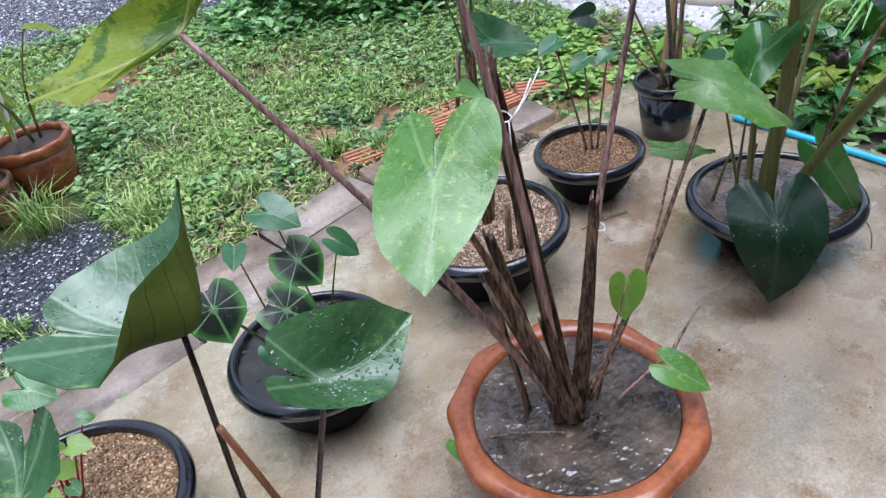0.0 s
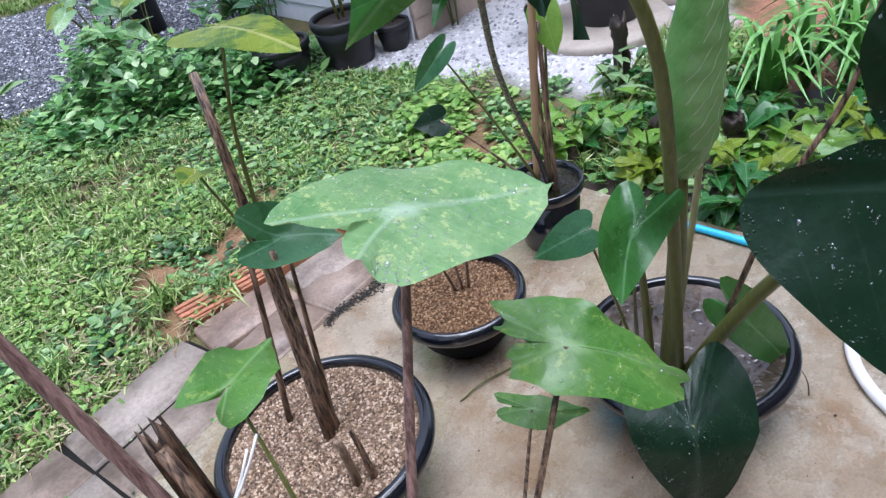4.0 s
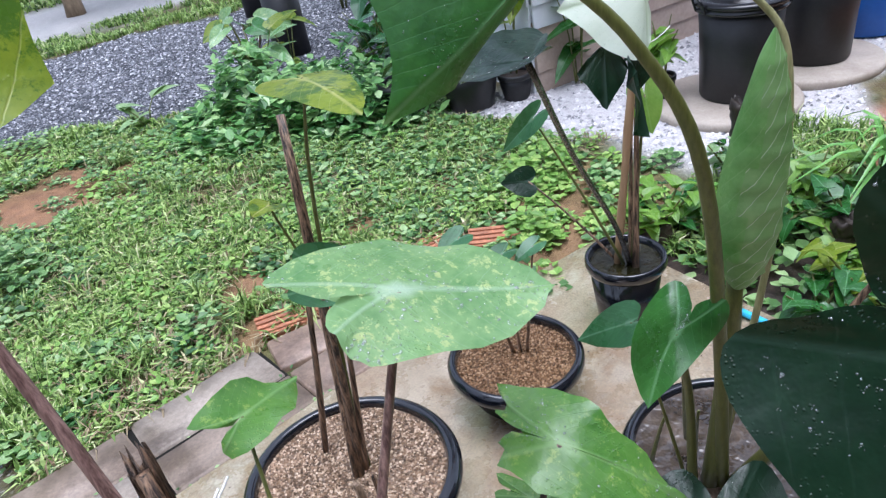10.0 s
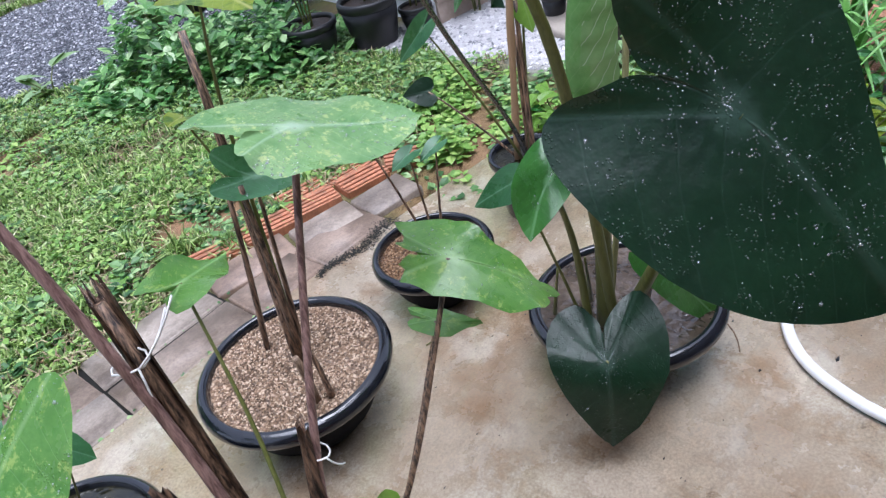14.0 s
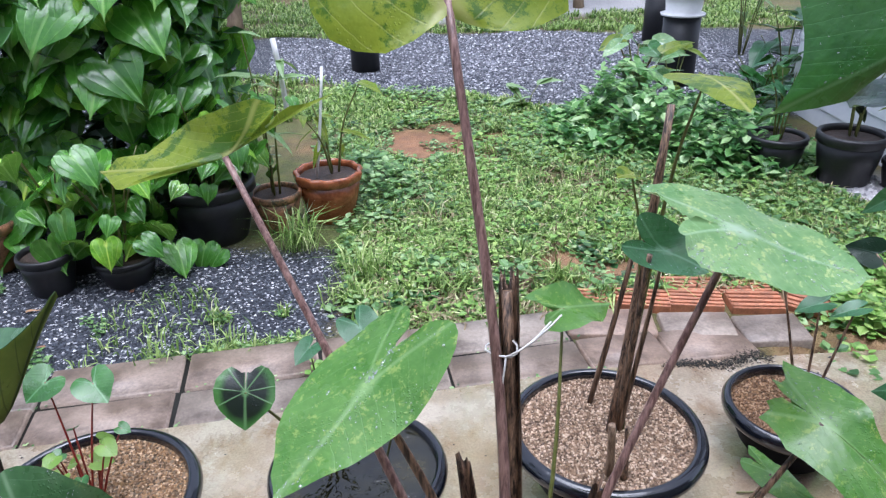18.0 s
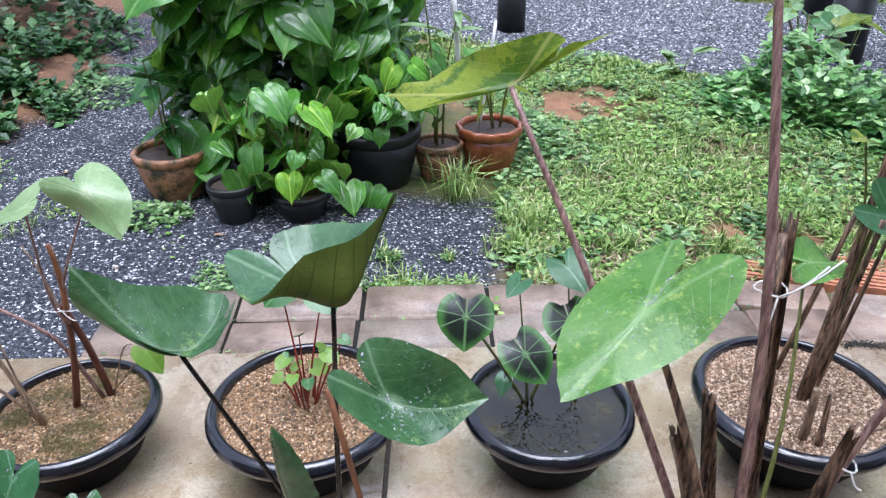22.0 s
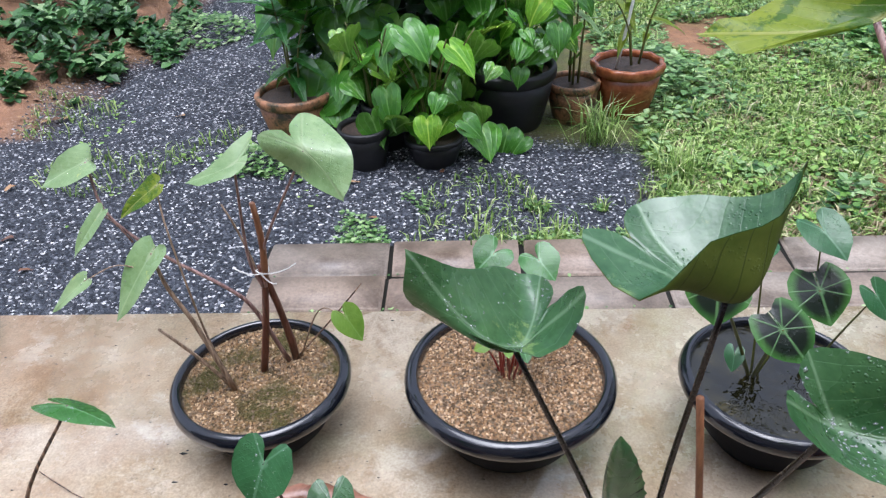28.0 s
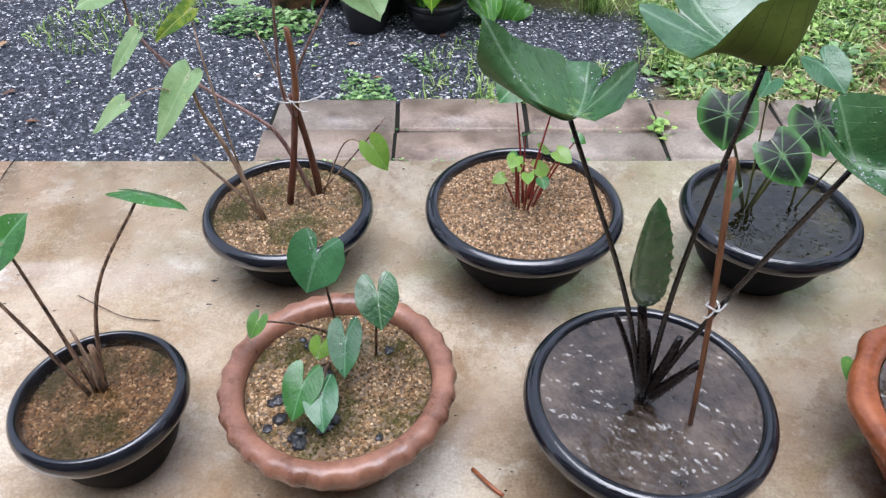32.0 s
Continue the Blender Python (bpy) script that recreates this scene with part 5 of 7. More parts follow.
taro_leaf(cut_taro, (1.52, -0.47, 0.175), [(1.54, -0.50, 0.48)], L_BLUE, M_STEM_BROWN, 0.010, 0.004, "dark bluish green leaf", a=(1.544, -0.527, 0.672), tip=(1.597, -0.608, 0.658), s1=(1.590, -0.506, 0.707), s2=(1.513, -0.573, 0.655), b1=(1.495, -0.497, 0.742), b2=(1.451, -0.528, 0.695), edge=(((0, -0.2), (1.515, -0.520, 0.685)),), seed=51, ruffle=0.01, drops=40)
stalk_leaf(cut_taro, (1.525, -0.45, 0.175), [(1.60, -0.41, 0.75)], (1.584, -0.52, 1.015), (1.555, -0.71, 1.03), 0.13, (0.1, 0.35, 0.93), L_YELLOW, M_STEM_GREEN, 0.008, 0.003, "curved yellow-green leaf", lobe=0.5, fold=-0.1, droop=0.15, seed=52)
stalk_leaf(cut_taro, (1.53, -0.47, 0.175), [(1.55, -0.42, 0.6)], (1.525, -0.39, 0.785), (1.48, -0.42, 0.80), 0.06, (-0.1, -0.3, 0.9), L_YELLOW, M_STEM_GREEN, 0.005, 0.003, "small olive leaf", lobe=0.4, seed=53)

thin_taro = thing("taro_plant", (0, 0, 0), "thin young taro with slender brown stalks in a small basin", "plant", "taros on the slab")
for k, (a1, w) in enumerate((((1.93, -0.391, 0.507), 0.07), ((2.03, -0.42, 0.423), 0.06), ((2.1, -0.455, 0.42), 0.05))):
    bx = (2.018 + 0.012 * k, -0.43 - 0.012 * k, 0.135)
    stalk_leaf(thin_taro, bx, [], a1, tuple(Vector(a1) + Vector((-0.06, 0.01, -0.015))), w, (0, -0.2, 1), L_BLUE, M_STEM_BROWN, 0.006, 0.003, "small dark green leaf", lobe=0.5, seed=60 + k)

bucket_taro = thing("taro_plant", (0, 0, 0), "leggy taro tied to a bamboo pole in a black bucket", "plant", "taros on the slab")
pole = part("bamboo_pole", tube(arc((2.43, -0.445, 0.17), (2.458, -0.53, 1.085), (0, 0, 0), 12), [0.0095 + (0.0025 if k in (2, 5, 8) else 0) for k in range(12)], 10), M_BAMBOO, bucket_taro, "jointed dry bamboo pole")
tie(bucket_taro, (2.45, -0.505, 0.80), 0.016, [(0.06, -0.05, 0.03), (-0.05, -0.02, -0.02)])
stub(bucket_taro, (2.44, -0.50, 0.17), (2.47, -0.49, 0.66), 0.013, 0.008, M_STEM_BROWN)
stub(bucket_taro, (2.46, -0.47, 0.17), (2.50, -0.45, 0.55), 0.011, 0.006, M_STEM_BROWN)
stalk_leaf(bucket_taro, (2.45, -0.48, 0.17), [], (2.49, -0.50, 0.665), (2.47, -0.535, 0.575), 0.085, (-0.7, -0.5, 0.35), L_FRESH, M_STEM_GREEN, 0.008, 0.004, "yellow-green drooping leaf", lobe=0.4, seed=71)
stalk_leaf(bucket_taro, (2.44, -0.46, 0.17), [], (2.33, -0.235, 0.43), (2.27, -0.19, 0.44), 0.085, (-0.4, -0.7, 0.5), L_DARK, M_STEM_BROWN, 0.006, 0.003, "greyish drooping leaf", lobe=0.3, seed=72)
stalk_leaf(bucket_taro, (2.44, -0.47, 0.17), [], (2.26, -0.34, 0.66), (2.20, -0.28, 0.58), 0.06, (-0.5, -0.5, 0.5), L_BLUE, M_STEM_GREEN, 0.007, 0.003, "narrow green leaf", lobe=0.4, fold=0.3, seed=73)

taro_leaf(bucket_taro, (2.46, -0.47, 0.17), [(2.30, -0.545, 0.40), (1.98, -0.70, 0.76)], L_DARK, M_STEM_BLACK, 0.011, 0.006, "dark glossy leaf on a long black stalk", a=(1.650, -0.922, 1.071), tip=(1.695, -0.731, 1.020), s1=(1.690, -0.810, 1.074), s2=(1.610, -0.872, 1.050), b1=(1.740, -0.872, 1.072), b2=(1.676, -0.936, 1.078), seed=34, ruffle=0.025, drops=60)

veined = thing("taro_plant", (0, 0, 0), "small taro with black-veined leaves in a water-filled basin", "plant", "taros on the slab")
vb = (0.862, -0.44, 0.14)
for k, (c, t, w) in enumerate((((0.707, -0.545, 0.478), (0.700, -0.59, 0.425), 0.115), ((0.828, -0.57, 0.40), (0.868, -0.615, 0.358), 0.105), ((0.94, -0.455, 0.40), (0.955, -0.505, 0.352), 0.115))):
    stalk_leaf(veined, vb, [], c, t, w, (-0.1, -0.65, 0.75), L_VEIN, M_STEM_GREEN, 0.006, 0.0035, "green leaf with black patches between the veins", lobe=0.72, notch=0.55, fold=0.05, seed=80 + k)
for k, (c, t, w) in enumerate((((0.936, -0.41, 0.51), (0.965, -0.47, 0.485), 0.09), ((0.83, -0.42, 0.478), (0.80, -0.46, 0.47), 0.05), ((1.02, -0.50, 0.42), (1.05, -0.53, 0.38), 0.06), ((0.80, -0.47, 0.25), (0.79, -0.50, 0.23), 0.04))):
    stalk_leaf(veined, (0.968, -0.437, 0.14) if k in (0, 2) else vb, [], c, t, w, (-0.1, -0.5, 0.85), L_BLUE, M_STEM_GREEN, 0.004, 0.002, "plain green leaf", lobe=0.6, seed=84 + k)

red_taro = thing("taro_plant", (0, 0, 0), "cluster of red-stemmed seedlings with small round leaves", "plant", "taros on the slab")
rng = random.Random(8)
for k in range(11):
    a = 2 * math.pi * k / 11 + rng.uniform(-0.2, 0.2)
    rr = rng.uniform(0.03, 0.10) if k else 0.1
    hh = rng.uniform(0.235, 0.37)
    c = Vector((0.345 + rr * math.cos(a), -0.445 + rr * math.sin(a) * 0.8, hh))
    d = Vector((math.cos(a), math.sin(a) - 0.4, -0.3)).normalized()
    w = rng.uniform(0.026, 0.044)
    stalk_leaf(red_taro, (0.345 + 0.02 * math.cos(a), -0.442 + 0.02 * math.sin(a), 0.17), [], tuple(c), tuple(c + d * w * 0.75), w, (0.0, -0.45, 0.9), L_FRESH if k % 3 else L_GREEN, M_STEM_RED, 0.0038, 0.002, "small round green leaf", lobe=0.6, sector=8, rings=3, notch=0.4, seed=100 + k)
for c, t, w in (((0.31, -0.40, 0.46), (0.275, -0.43, 0.44), 0.085), ((0.40, -0.41, 0.45), (0.43, -0.45, 0.43), 0.08)):
    stalk_leaf(red_taro, (0.345, -0.442, 0.17), [], c, t, w, (0, -0.5, 0.85), L_GREEN, M_STEM_RED, 0.004, 0.002, "green leaf", lobe=0.6, seed=int(w * 1000))

spindly = thing("taro_plant", (0, 0, 0), "spindly taro with dry tan stems and pale leaves", "plant", "taros on the slab")
sb = (-0.255, -0.466, 0.155)
for k, (base, via, c, t, w, mat, stem, r0, r1) in enumerate((
        (sb, [(-0.300, -0.470, 0.345), (-0.335, -0.468, 0.440)], (-0.347, -0.462, 0.515), (-0.425, -0.539, 0.410), 0.075, L_SAGE, M_STEM_TAN, 0.0085, 0.004),
        ((-0.155, -0.375, 0.155), [(-0.200, -0.395, 0.322), (-0.250, -0.400, 0.387), (-0.357, -0.400, 0.467), (-0.450, -0.390, 0.560)], (-0.478, -0.356, 0.659), (-0.578, -0.380, 0.622), 0.08, L_SAGE, M_STEM_MAUVE, 0.0075, 0.0035),
        ((-0.412, -0.400, 0.500), [], (-0.449, -0.417, 0.577), (-0.511, -0.466, 0.508), 0.04, L_SAGE, M_STEM_MAUVE, 0.003, 0.002),
        ((-0.352, -0.468, 0.470), [(-0.41, -0.48, 0.50)], (-0.478, -0.495, 0.474), (-0.546, -0.530, 0.428), 0.04, L_SAGE, M_STEM_TAN, 0.002, 0.0014),
        ((-0.262, -0.455, 0.155), [(-0.290, -0.455, 0.310), (-0.322, -0.425, 0.53)], (-0.340, -0.385, 0.618), (-0.419, -0.417, 0.570), 0.05, L_YELLOW, M_STEM_TAN, 0.004, 0.002))):
    stalk_leaf(spindly, base, via, c, t, w, (-0.2, -0.6, 0.75), mat, stem, r0, r1, "pale sage leaf", lobe=0.18, fold=0.2, ruffle=0.05, drops=12, seed=120 + k)
stub(spindly, (-0.150, -0.425, 0.42), (-0.145, -0.425, 0.60), 0.009, 0.008, M_STAKE, name="stake", label="tan cut stick")
for a, c in (((-0.205, -0.405, 0.155), (-0.152, -0.418, 0.45)), ((-0.140, -0.365, 0.155), (-0.158, -0.418, 0.45))):
    stub(spindly, a, c, 0.0115, 0.009, M_STEM_RUST, label="rust-red stem")
tie(spindly, (-0.155, -0.418, 0.440), 0.013, [(0.07, 0.0, 0.015), (0.03, -0.02, -0.02), (-0.05, -0.02, 0.02)])
taro_leaf(spindly, (-0.155, -0.420, 0.40), [(-0.140, -0.425, 0.50)], L_SAGE, M_STEM_MAUVE, 0.0055, 0.003, "sage leaf blotched yellow", a=(-0.020, -0.466, 0.728), tip=(0.048, -0.512, 0.650), s1=(-0.052, -0.464, 0.695), s2=(0.058, -0.450, 0.722), b1=(-0.084, -0.485, 0.770), b2=(-0.034, -0.390, 0.763), seed=130, ruffle=0.02, drops=60)
taro_leaf(spindly, (-0.160, -0.420, 0.40), [(-0.175, -0.425, 0.48)], L_SAGE, M_STEM_MAUVE, 0.006, 0.003, "pale folded leaf", a=(-0.152, -0.454, 0.698), tip=(-0.245, -0.463, 0.666), s1=(-0.178, -0.440, 0.706), s2=(-0.190, -0.484, 0.676), b1=(-0.122, -0.405, 0.738), b2=(-0.128, -0.455, 0.700), seed=131, ruffle=0.03, sector=16, rings=7)
stub(spindly, (-0.165, -0.418, 0.42), (-0.214, -0.400, 0.584), 0.0035, 0.0025, M_STEM_TAN, name="dry_stalk")
stalk_leaf(spindly, (-0.13, -0.37, 0.155), [(-0.06, -0.40, 0.32)], (0.005, -0.44, 0.335), (0.040, -0.46, 0.285), 0.06, (0.2, -0.6, 0.75), L_FRESH, M_STEM_TAN, 0.003, 0.0016, "pale yellow-green leaf", lobe=0.4, fold=0.2, seed=132)
stub(spindly, (-0.14, -0.37, 0.155), (0.03, -0.36, 0.36), 0.003, 0.002, M_STEM_BROWN, name="dry_stalk")
stub(spindly, sb, (-0.373, -0.480, 0.340), 0.0065, 0.004, M_STEM_TAN, name="dry_stalk")

leggy = thing("taro_plant", (0, 0, 0), "leggy taro with arching brown stalks in a muddy basin", "plant", "taros on the slab")
qb = (-0.46, -0.96, 0.145)
stalk_leaf(leggy, (-0.455, -0.955, 0.145), [(-0.40, -0.93, 0.38)], (-0.289, -0.9, 0.559), (-0.207, -0.93, 0.562), 0.055, (-0.1, 0.42, 0.88), L_GREEN, M_STEM_BROWN, 0.006, 0.003, "narrow green leaf", drops=24, lobe=0.6, fold=-0.2, seed=140)
stalk_leaf(leggy, qb, [], (-0.51, -0.93, 0.487), (-0.475, -0.9, 0.523), 0.075, (-0.1, -0.6, 0.8), L_GREEN, M_STEM_BROWN, 0.0065, 0.003, "green leaf", drops=20, lobe=0.7, fold=0.2, seed=141)
stalk_leaf(leggy, (-0.47, -0.965, 0.145), [], (-0.565, -0.97, 0.493), (-0.599, -0.97, 0.529), 0.07, (-0.1, -0.6, 0.8), L_GREEN, M_STEM_BROWN, 0.0065, 0.003, "green leaf", drops=20, lobe=0.6, seed=142)
stub(leggy, qb, (-0.475, -0.93, 0.29), 0.008, 0.003, M_STEM_TAN)
stub(leggy, (-0.455, -0.955, 0.145), (-0.44, -0.95, 0.27), 0.012, 0.007, M_STEM_BROWN, name="sheath")

young = thing("taro_plant", (0, 0, 0), "young taro with a few small green leaves in a frilled pot", "plant", "taros on the slab")
for k, (bx, c, t, w, mat) in enumerate((((-0.04, -0.83, 0.165), (-0.045, -0.885, 0.42), (-0.065, -0.923, 0.37), 0.10, L_BLUE), ((0.035, -0.88, 0.165), (0.05, -0.898, 0.345), (0.058, -0.949, 0.31), 0.075, L_WET), ((-0.03, -0.86, 0.165), (-0.004, -0.95, 0.29), (-0.003, -1.007, 0.26), 0.06, L_BLUE), ((-0.05, -0.90, 0.165), (-0.069, -1.021, 0.26), (-0.084, -1.072, 0.23), 0.065, L_GREEN), ((-0.05, -0.90, 0.165), (-0.038, -1.036, 0.25), (-0.031, -1.093, 0.23), 0.06, L_BLUE), ((-0.05, -0.83, 0.165), (-0.17, -0.884, 0.26), (-0.184, -0.907, 0.24), 0.035, L_LIME), ((-0.04, -0.86, 0.165), (-0.045, -0.956, 0.28), (-0.053, -0.972, 0.26), 0.04, L_FRESH))):
    stalk_leaf(young, bx, [], c, t, w, (-0.05, -0.55, 0.85), mat, M_STEM_BROWN, 0.0045, 0.0022, "small green leaf", drops=38, lobe=0.6, fold=0.1, seed=150 + k)
# ---------------------------------------------------------------- more surfaces
HOUSE_A, HOUSE_B = (3.80, 1.065), (5.62, 0.72)
M_FRESHWEED = by_island("lime_weeds", [(0.0, (0.11, 0.24, 0.04)), (0.5, (0.22, 0.40, 0.075)), (1.0, (0.40, 0.54, 0.15))], 0.4, trans=0.3)
# dark greens: lawn clumps, and shade painted into the bush's inner leaves
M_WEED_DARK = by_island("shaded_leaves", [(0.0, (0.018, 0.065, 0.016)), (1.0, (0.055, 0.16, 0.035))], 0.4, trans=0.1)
M_WEED_MIX = by_island("bank_creeper", [(0.0, (0.014, 0.055, 0.012)), (0.5, (0.04, 0.13, 0.03)), (0.9, (0.12, 0.25, 0.08)), (1.0, (0.30, 0.42, 0.2))], 0.4, trans=0.15)
M_WEED_LIGHT = by_island("bright_creeper", [(0.0, (0.035, 0.12, 0.03)), (0.5, (0.14, 0.33, 0.085)), (0.85, (0.30, 0.50, 0.17)), (1.0, (0.52, 0.66, 0.36))], 0.35, trans=0.3)
M_PEBBLE_GREY = by_island("grey_gravel", [(0.0, (0.035, 0.038, 0.048)), (0.55, (0.12, 0.125, 0.145)), (0.85, (0.27, 0.275, 0.30)), (1.0, (0.66, 0.65, 0.66))], 0.5)
M_LITTER_ISLE = by_island("dead_leaf_scraps", [(0.0, (0.10, 0.045, 0.022)), (0.5, (0.22, 0.11, 0.055)), (1.0, (0.36, 0.24, 0.12))], 0.7)
M_SOIL = plain("dark_wet_soil", (0.010, 0.007, 0.005), (0.075, 0.05, 0.035), 0.6, 60.0, 1.0, 200.0)
M_NEAR_BLACK = by_island("near_black_bits", [(0.0, (0.006, 0.006, 0.005)), (0.7, (0.02, 0.02, 0.016)), (1.0, (0.06, 0.055, 0.04))], 0.7, spec=0.2)
M_STRAP = plain("strappy_leaf", (0.06, 0.19, 0.03), (0.17, 0.38, 0.075), 0.4, 12.0, 0.2, 60.0)
L_PINKISH = leaf_material("pale_pink_leaf", (0.42, 0.28, 0.25), (0.60, 0.46, 0.42), (0.5, 0.5, 0.4), 0.3)
M_BARK_PALE = plain("peeling_pale_bark", (0.09, 0.06, 0.035), (0.34, 0.25, 0.16), 0.8, 5.0, 0.8, 40.0, stretch=(1, 1, 0.3))

# ---------------------------------------------------------------- ground cover


def is_grass(x, y):
    g, o, s = zone_at(x, y)
    return g < 0.45 and o < 0.5 and s < 0.45


def blades(name, spots, lo, hi, width, mat, label, lean=0.7, seed=1):
    """Many thin bent blades, joined."""
    r = np.random.RandomState(seed)
    n = len(spots)
    p = np.array(spots)
    az = r.uniform(0, 2 * np.pi, n)
    ln = r.uniform(lo, hi, n)
    le = r.uniform(0.15, lean, n)
    d = np.stack([np.cos(az), np.sin(az), np.zeros(n)], 1)
    s = np.stack([-np.sin(az), np.cos(az), np.zeros(n)], 1) * (width * r.uniform(0.6, 1.3, n))[:, None]
    mid = p + d * (ln * le * 0.35)[:, None] + np.array([0, 0, 1]) * (ln * 0.55)[:, None]
    tip = p + d * (ln * le)[:, None] + np.array([0, 0, 1]) * (ln * (1.0 - 0.45 * le))[:, None]
    v = np.concatenate([p - s * 0.6, p + s * 0.6, mid + s, mid - s, tip], 0)
    k = np.arange(n)
    quads = np.stack([k, k + n, k + 2 * n, k + 3 * n], 1).tolist()
    tris = np.stack([k + 3 * n, k + 2 * n, k + 4 * n], 1).tolist()
    ob = from_lists(name, v.tolist(), quads + tris, mat)
    return tagged(ob, label, "grass", kind="stuff")


def leaflets(name, spots, lo, hi, mat, label, rise=0.05, seed=1, flat=0.5, aspect=0.7, category="weeds"):
    """Many small broad leaves, each with a fold along its middle, joined."""
    r = np.random.RandomState(seed)
    n = len(spots)
    p = np.array(spots)
    p[:, 2] += r.uniform(0.0, 1.0, n) ** 1.5 * rise
    az = r.uniform(0, 2 * np.pi, n)
    ln = r.uniform(lo, hi, n)
    up = r.uniform(-0.5, 0.6, n) * flat
    d = np.stack([np.cos(az), np.sin(az), up], 1)
    s = np.stack([-np.sin(az), np.cos(az), r.uniform(-0.3, 0.3, n)], 1) * (ln * 0.5 * aspect)[:, None]
    z = np.array([0, 0, 1])
    base, tip = p, p + d * ln[:, None]
    left = p + d * (ln * 0.42)[:, None] + s + z * (ln * 0.10)[:, None]
    right = p + d * (ln * 0.42)[:, None] - s + z * (ln * 0.10)[:, None]
    l2 = p + d * (ln * 0.75)[:, None] + s * 0.62 + z * (ln * 0.04)[:, None]
    r2 = p + d * (ln * 0.75)[:, None] - s * 0.62 + z * (ln * 0.04)[:, None]
    v = np.concatenate([base, left, l2, tip, r2, right], 0)
    k = np.arange(n)
    f1 = np.stack([k, k + n, k + 2 * n, k + 3 * n], 1).tolist()
    f2 = np.stack([k, k + 3 * n, k + 4 * n, k + 5 * n], 1).tolist()
    ob = from_lists(name, v.tolist(), [q[::-1] for q in f1 + f2], mat)
    return tagged(ob, label, category, kind="stuff")


rng = random.Random(11)


def scatter(count, x0, x1, y0, y1, want, power=1.0):
    out = []
    while len(out) < count:
        x, y = rng.uniform(x0, x1), y0 + (y1 - y0) * rng.random() ** power
        if want(x, y):
            out.append((x, y, ground_height(x, y) - 0.004))
    return out


def lawn(x, y):
    if not is_grass(x, y) or (y < 0.36 and x < 2.5) or (x > 2.3 and y < 0.05):
        return False
    if y < 0.95 and x < 2.1 and noise.noise((x * 2.2, y * 2.2, 31.0)) < 0.25 - 0.5 * (y - 0.36):
        return rng.random() < 0.12
    return rng.random() < -0.06 + 1.3 * (noise.noise((x * 1.5 + 7, y * 1.5, 2.0)) + 0.30) + 1.1 * noise.noise((x * 6, y * 6, 5.0)) + 0.5 * noise.noise((x * 15, y * 15, 6.0))


def weedy(x, y):
    if not is_grass(x, y) or (y < 0.40 and x < 2.5) or (x > 2.3 and y < 0.1):
        return False
    return noise.noise((x * 0.8 + 3, y * 0.8, 9.0)) + 0.25 * noise.noise((x * 4, y * 4, 1.0)) > -0.12 + (0.35 if x < 1.9 and y < 1.7 else 0)


blades("grass", scatter(40000, 0.95, 3.6, 0.34, 3.6, lawn, 1.25), 0.025, 0.075, 0.0052, M_GRASS, "short bright green lawn grass", 1.5, 3)
blades("grass", scatter(26000, -0.5, 6.5, 3.0, 9.5, lawn, 1.0), 0.04, 0.10, 0.008, M_GRASS, "rough grass across the yard", 1.2, 4)
blades("grass", scatter(14000, -4.0, 9.0, 9.0, 18.0, lambda x, y: True), 0.10, 0.24, 0.02, M_GRASS, "far rough grass beyond the trees", 1.2, 14)
leaflets("creeping_weeds", scatter(9000, 0.95, 3.7, 0.42, 3.9, weedy, 1.1), 0.018, 0.045, M_WEED, "low broad-leaved weeds among the grass", 0.06, 5, 0.7, 0.8)
leaflets("creeping_weeds", scatter(6500, 0.95, 3.7, 0.36, 3.9, lambda x, y: is_grass(x, y) and noise.noise((x * 1.6, y * 1.6, 17.0)) > 0.0, 1.1), 0.014, 0.034, M_FRESHWEED, "pale small-leaved weeds among the grass", 0.06, 15, 0.7, 0.7)
leaflets("creeping_weeds", scatter(1500, 0.95, 3.4, 0.40, 3.4, lambda x, y: zone_at(x, y)[1] > 0.45 and noise.noise((x * 5, y * 5, 41.0)) > 0.12), 0.014, 0.036, M_WEED, "small weeds rooting in the bare earth", 0.035, 16, 0.7, 0.7)
M_DRY = by_island("dry_grass", [(0.0, (0.16, 0.11, 0.06)), (0.6, (0.28, 0.22, 0.12)), (1.0, (0.36, 0.33, 0.18))], 0.7)
blades("dry_grass", scatter(8000, 1.0, 3.5, 0.36, 3.0, lambda x, y: is_grass(x, y), 1.4), 0.03, 0.08, 0.003, M_DRY, "dead brown grass stalks", 2.0, 6)


def mound(cx, cy, rx, ry, h, count, lo, hi, mat, name, label, seed, gaps=-9.0, tilt=0.7):
    """A heap of broad leaves over a patch of ground."""
    r = random.Random(seed)
    spots = []
    for _ in range(count):
        a, f = r.uniform(0, 6.283), math.sqrt(r.random())
        x, y = cx + rx * f * math.cos(a), cy + ry * f * math.sin(a)
        top = h * (1 - f * f) * (0.7 + 0.9 * noise.noise((x * 3.4, y * 3.4, seed)) + 0.35 * noise.noise((x * 9, y * 9, seed)))
        if noise.noise((x * 3.7, y * 3.7, 3.0)) < gaps:
            continue
        spots.append((x, y, ground_height(x, y) + max(0.0, top) * r.uniform(0.35, 1.0)))
    return leaflets(name, spots, lo, hi, mat, label, 0.03, seed, tilt, 0.8)


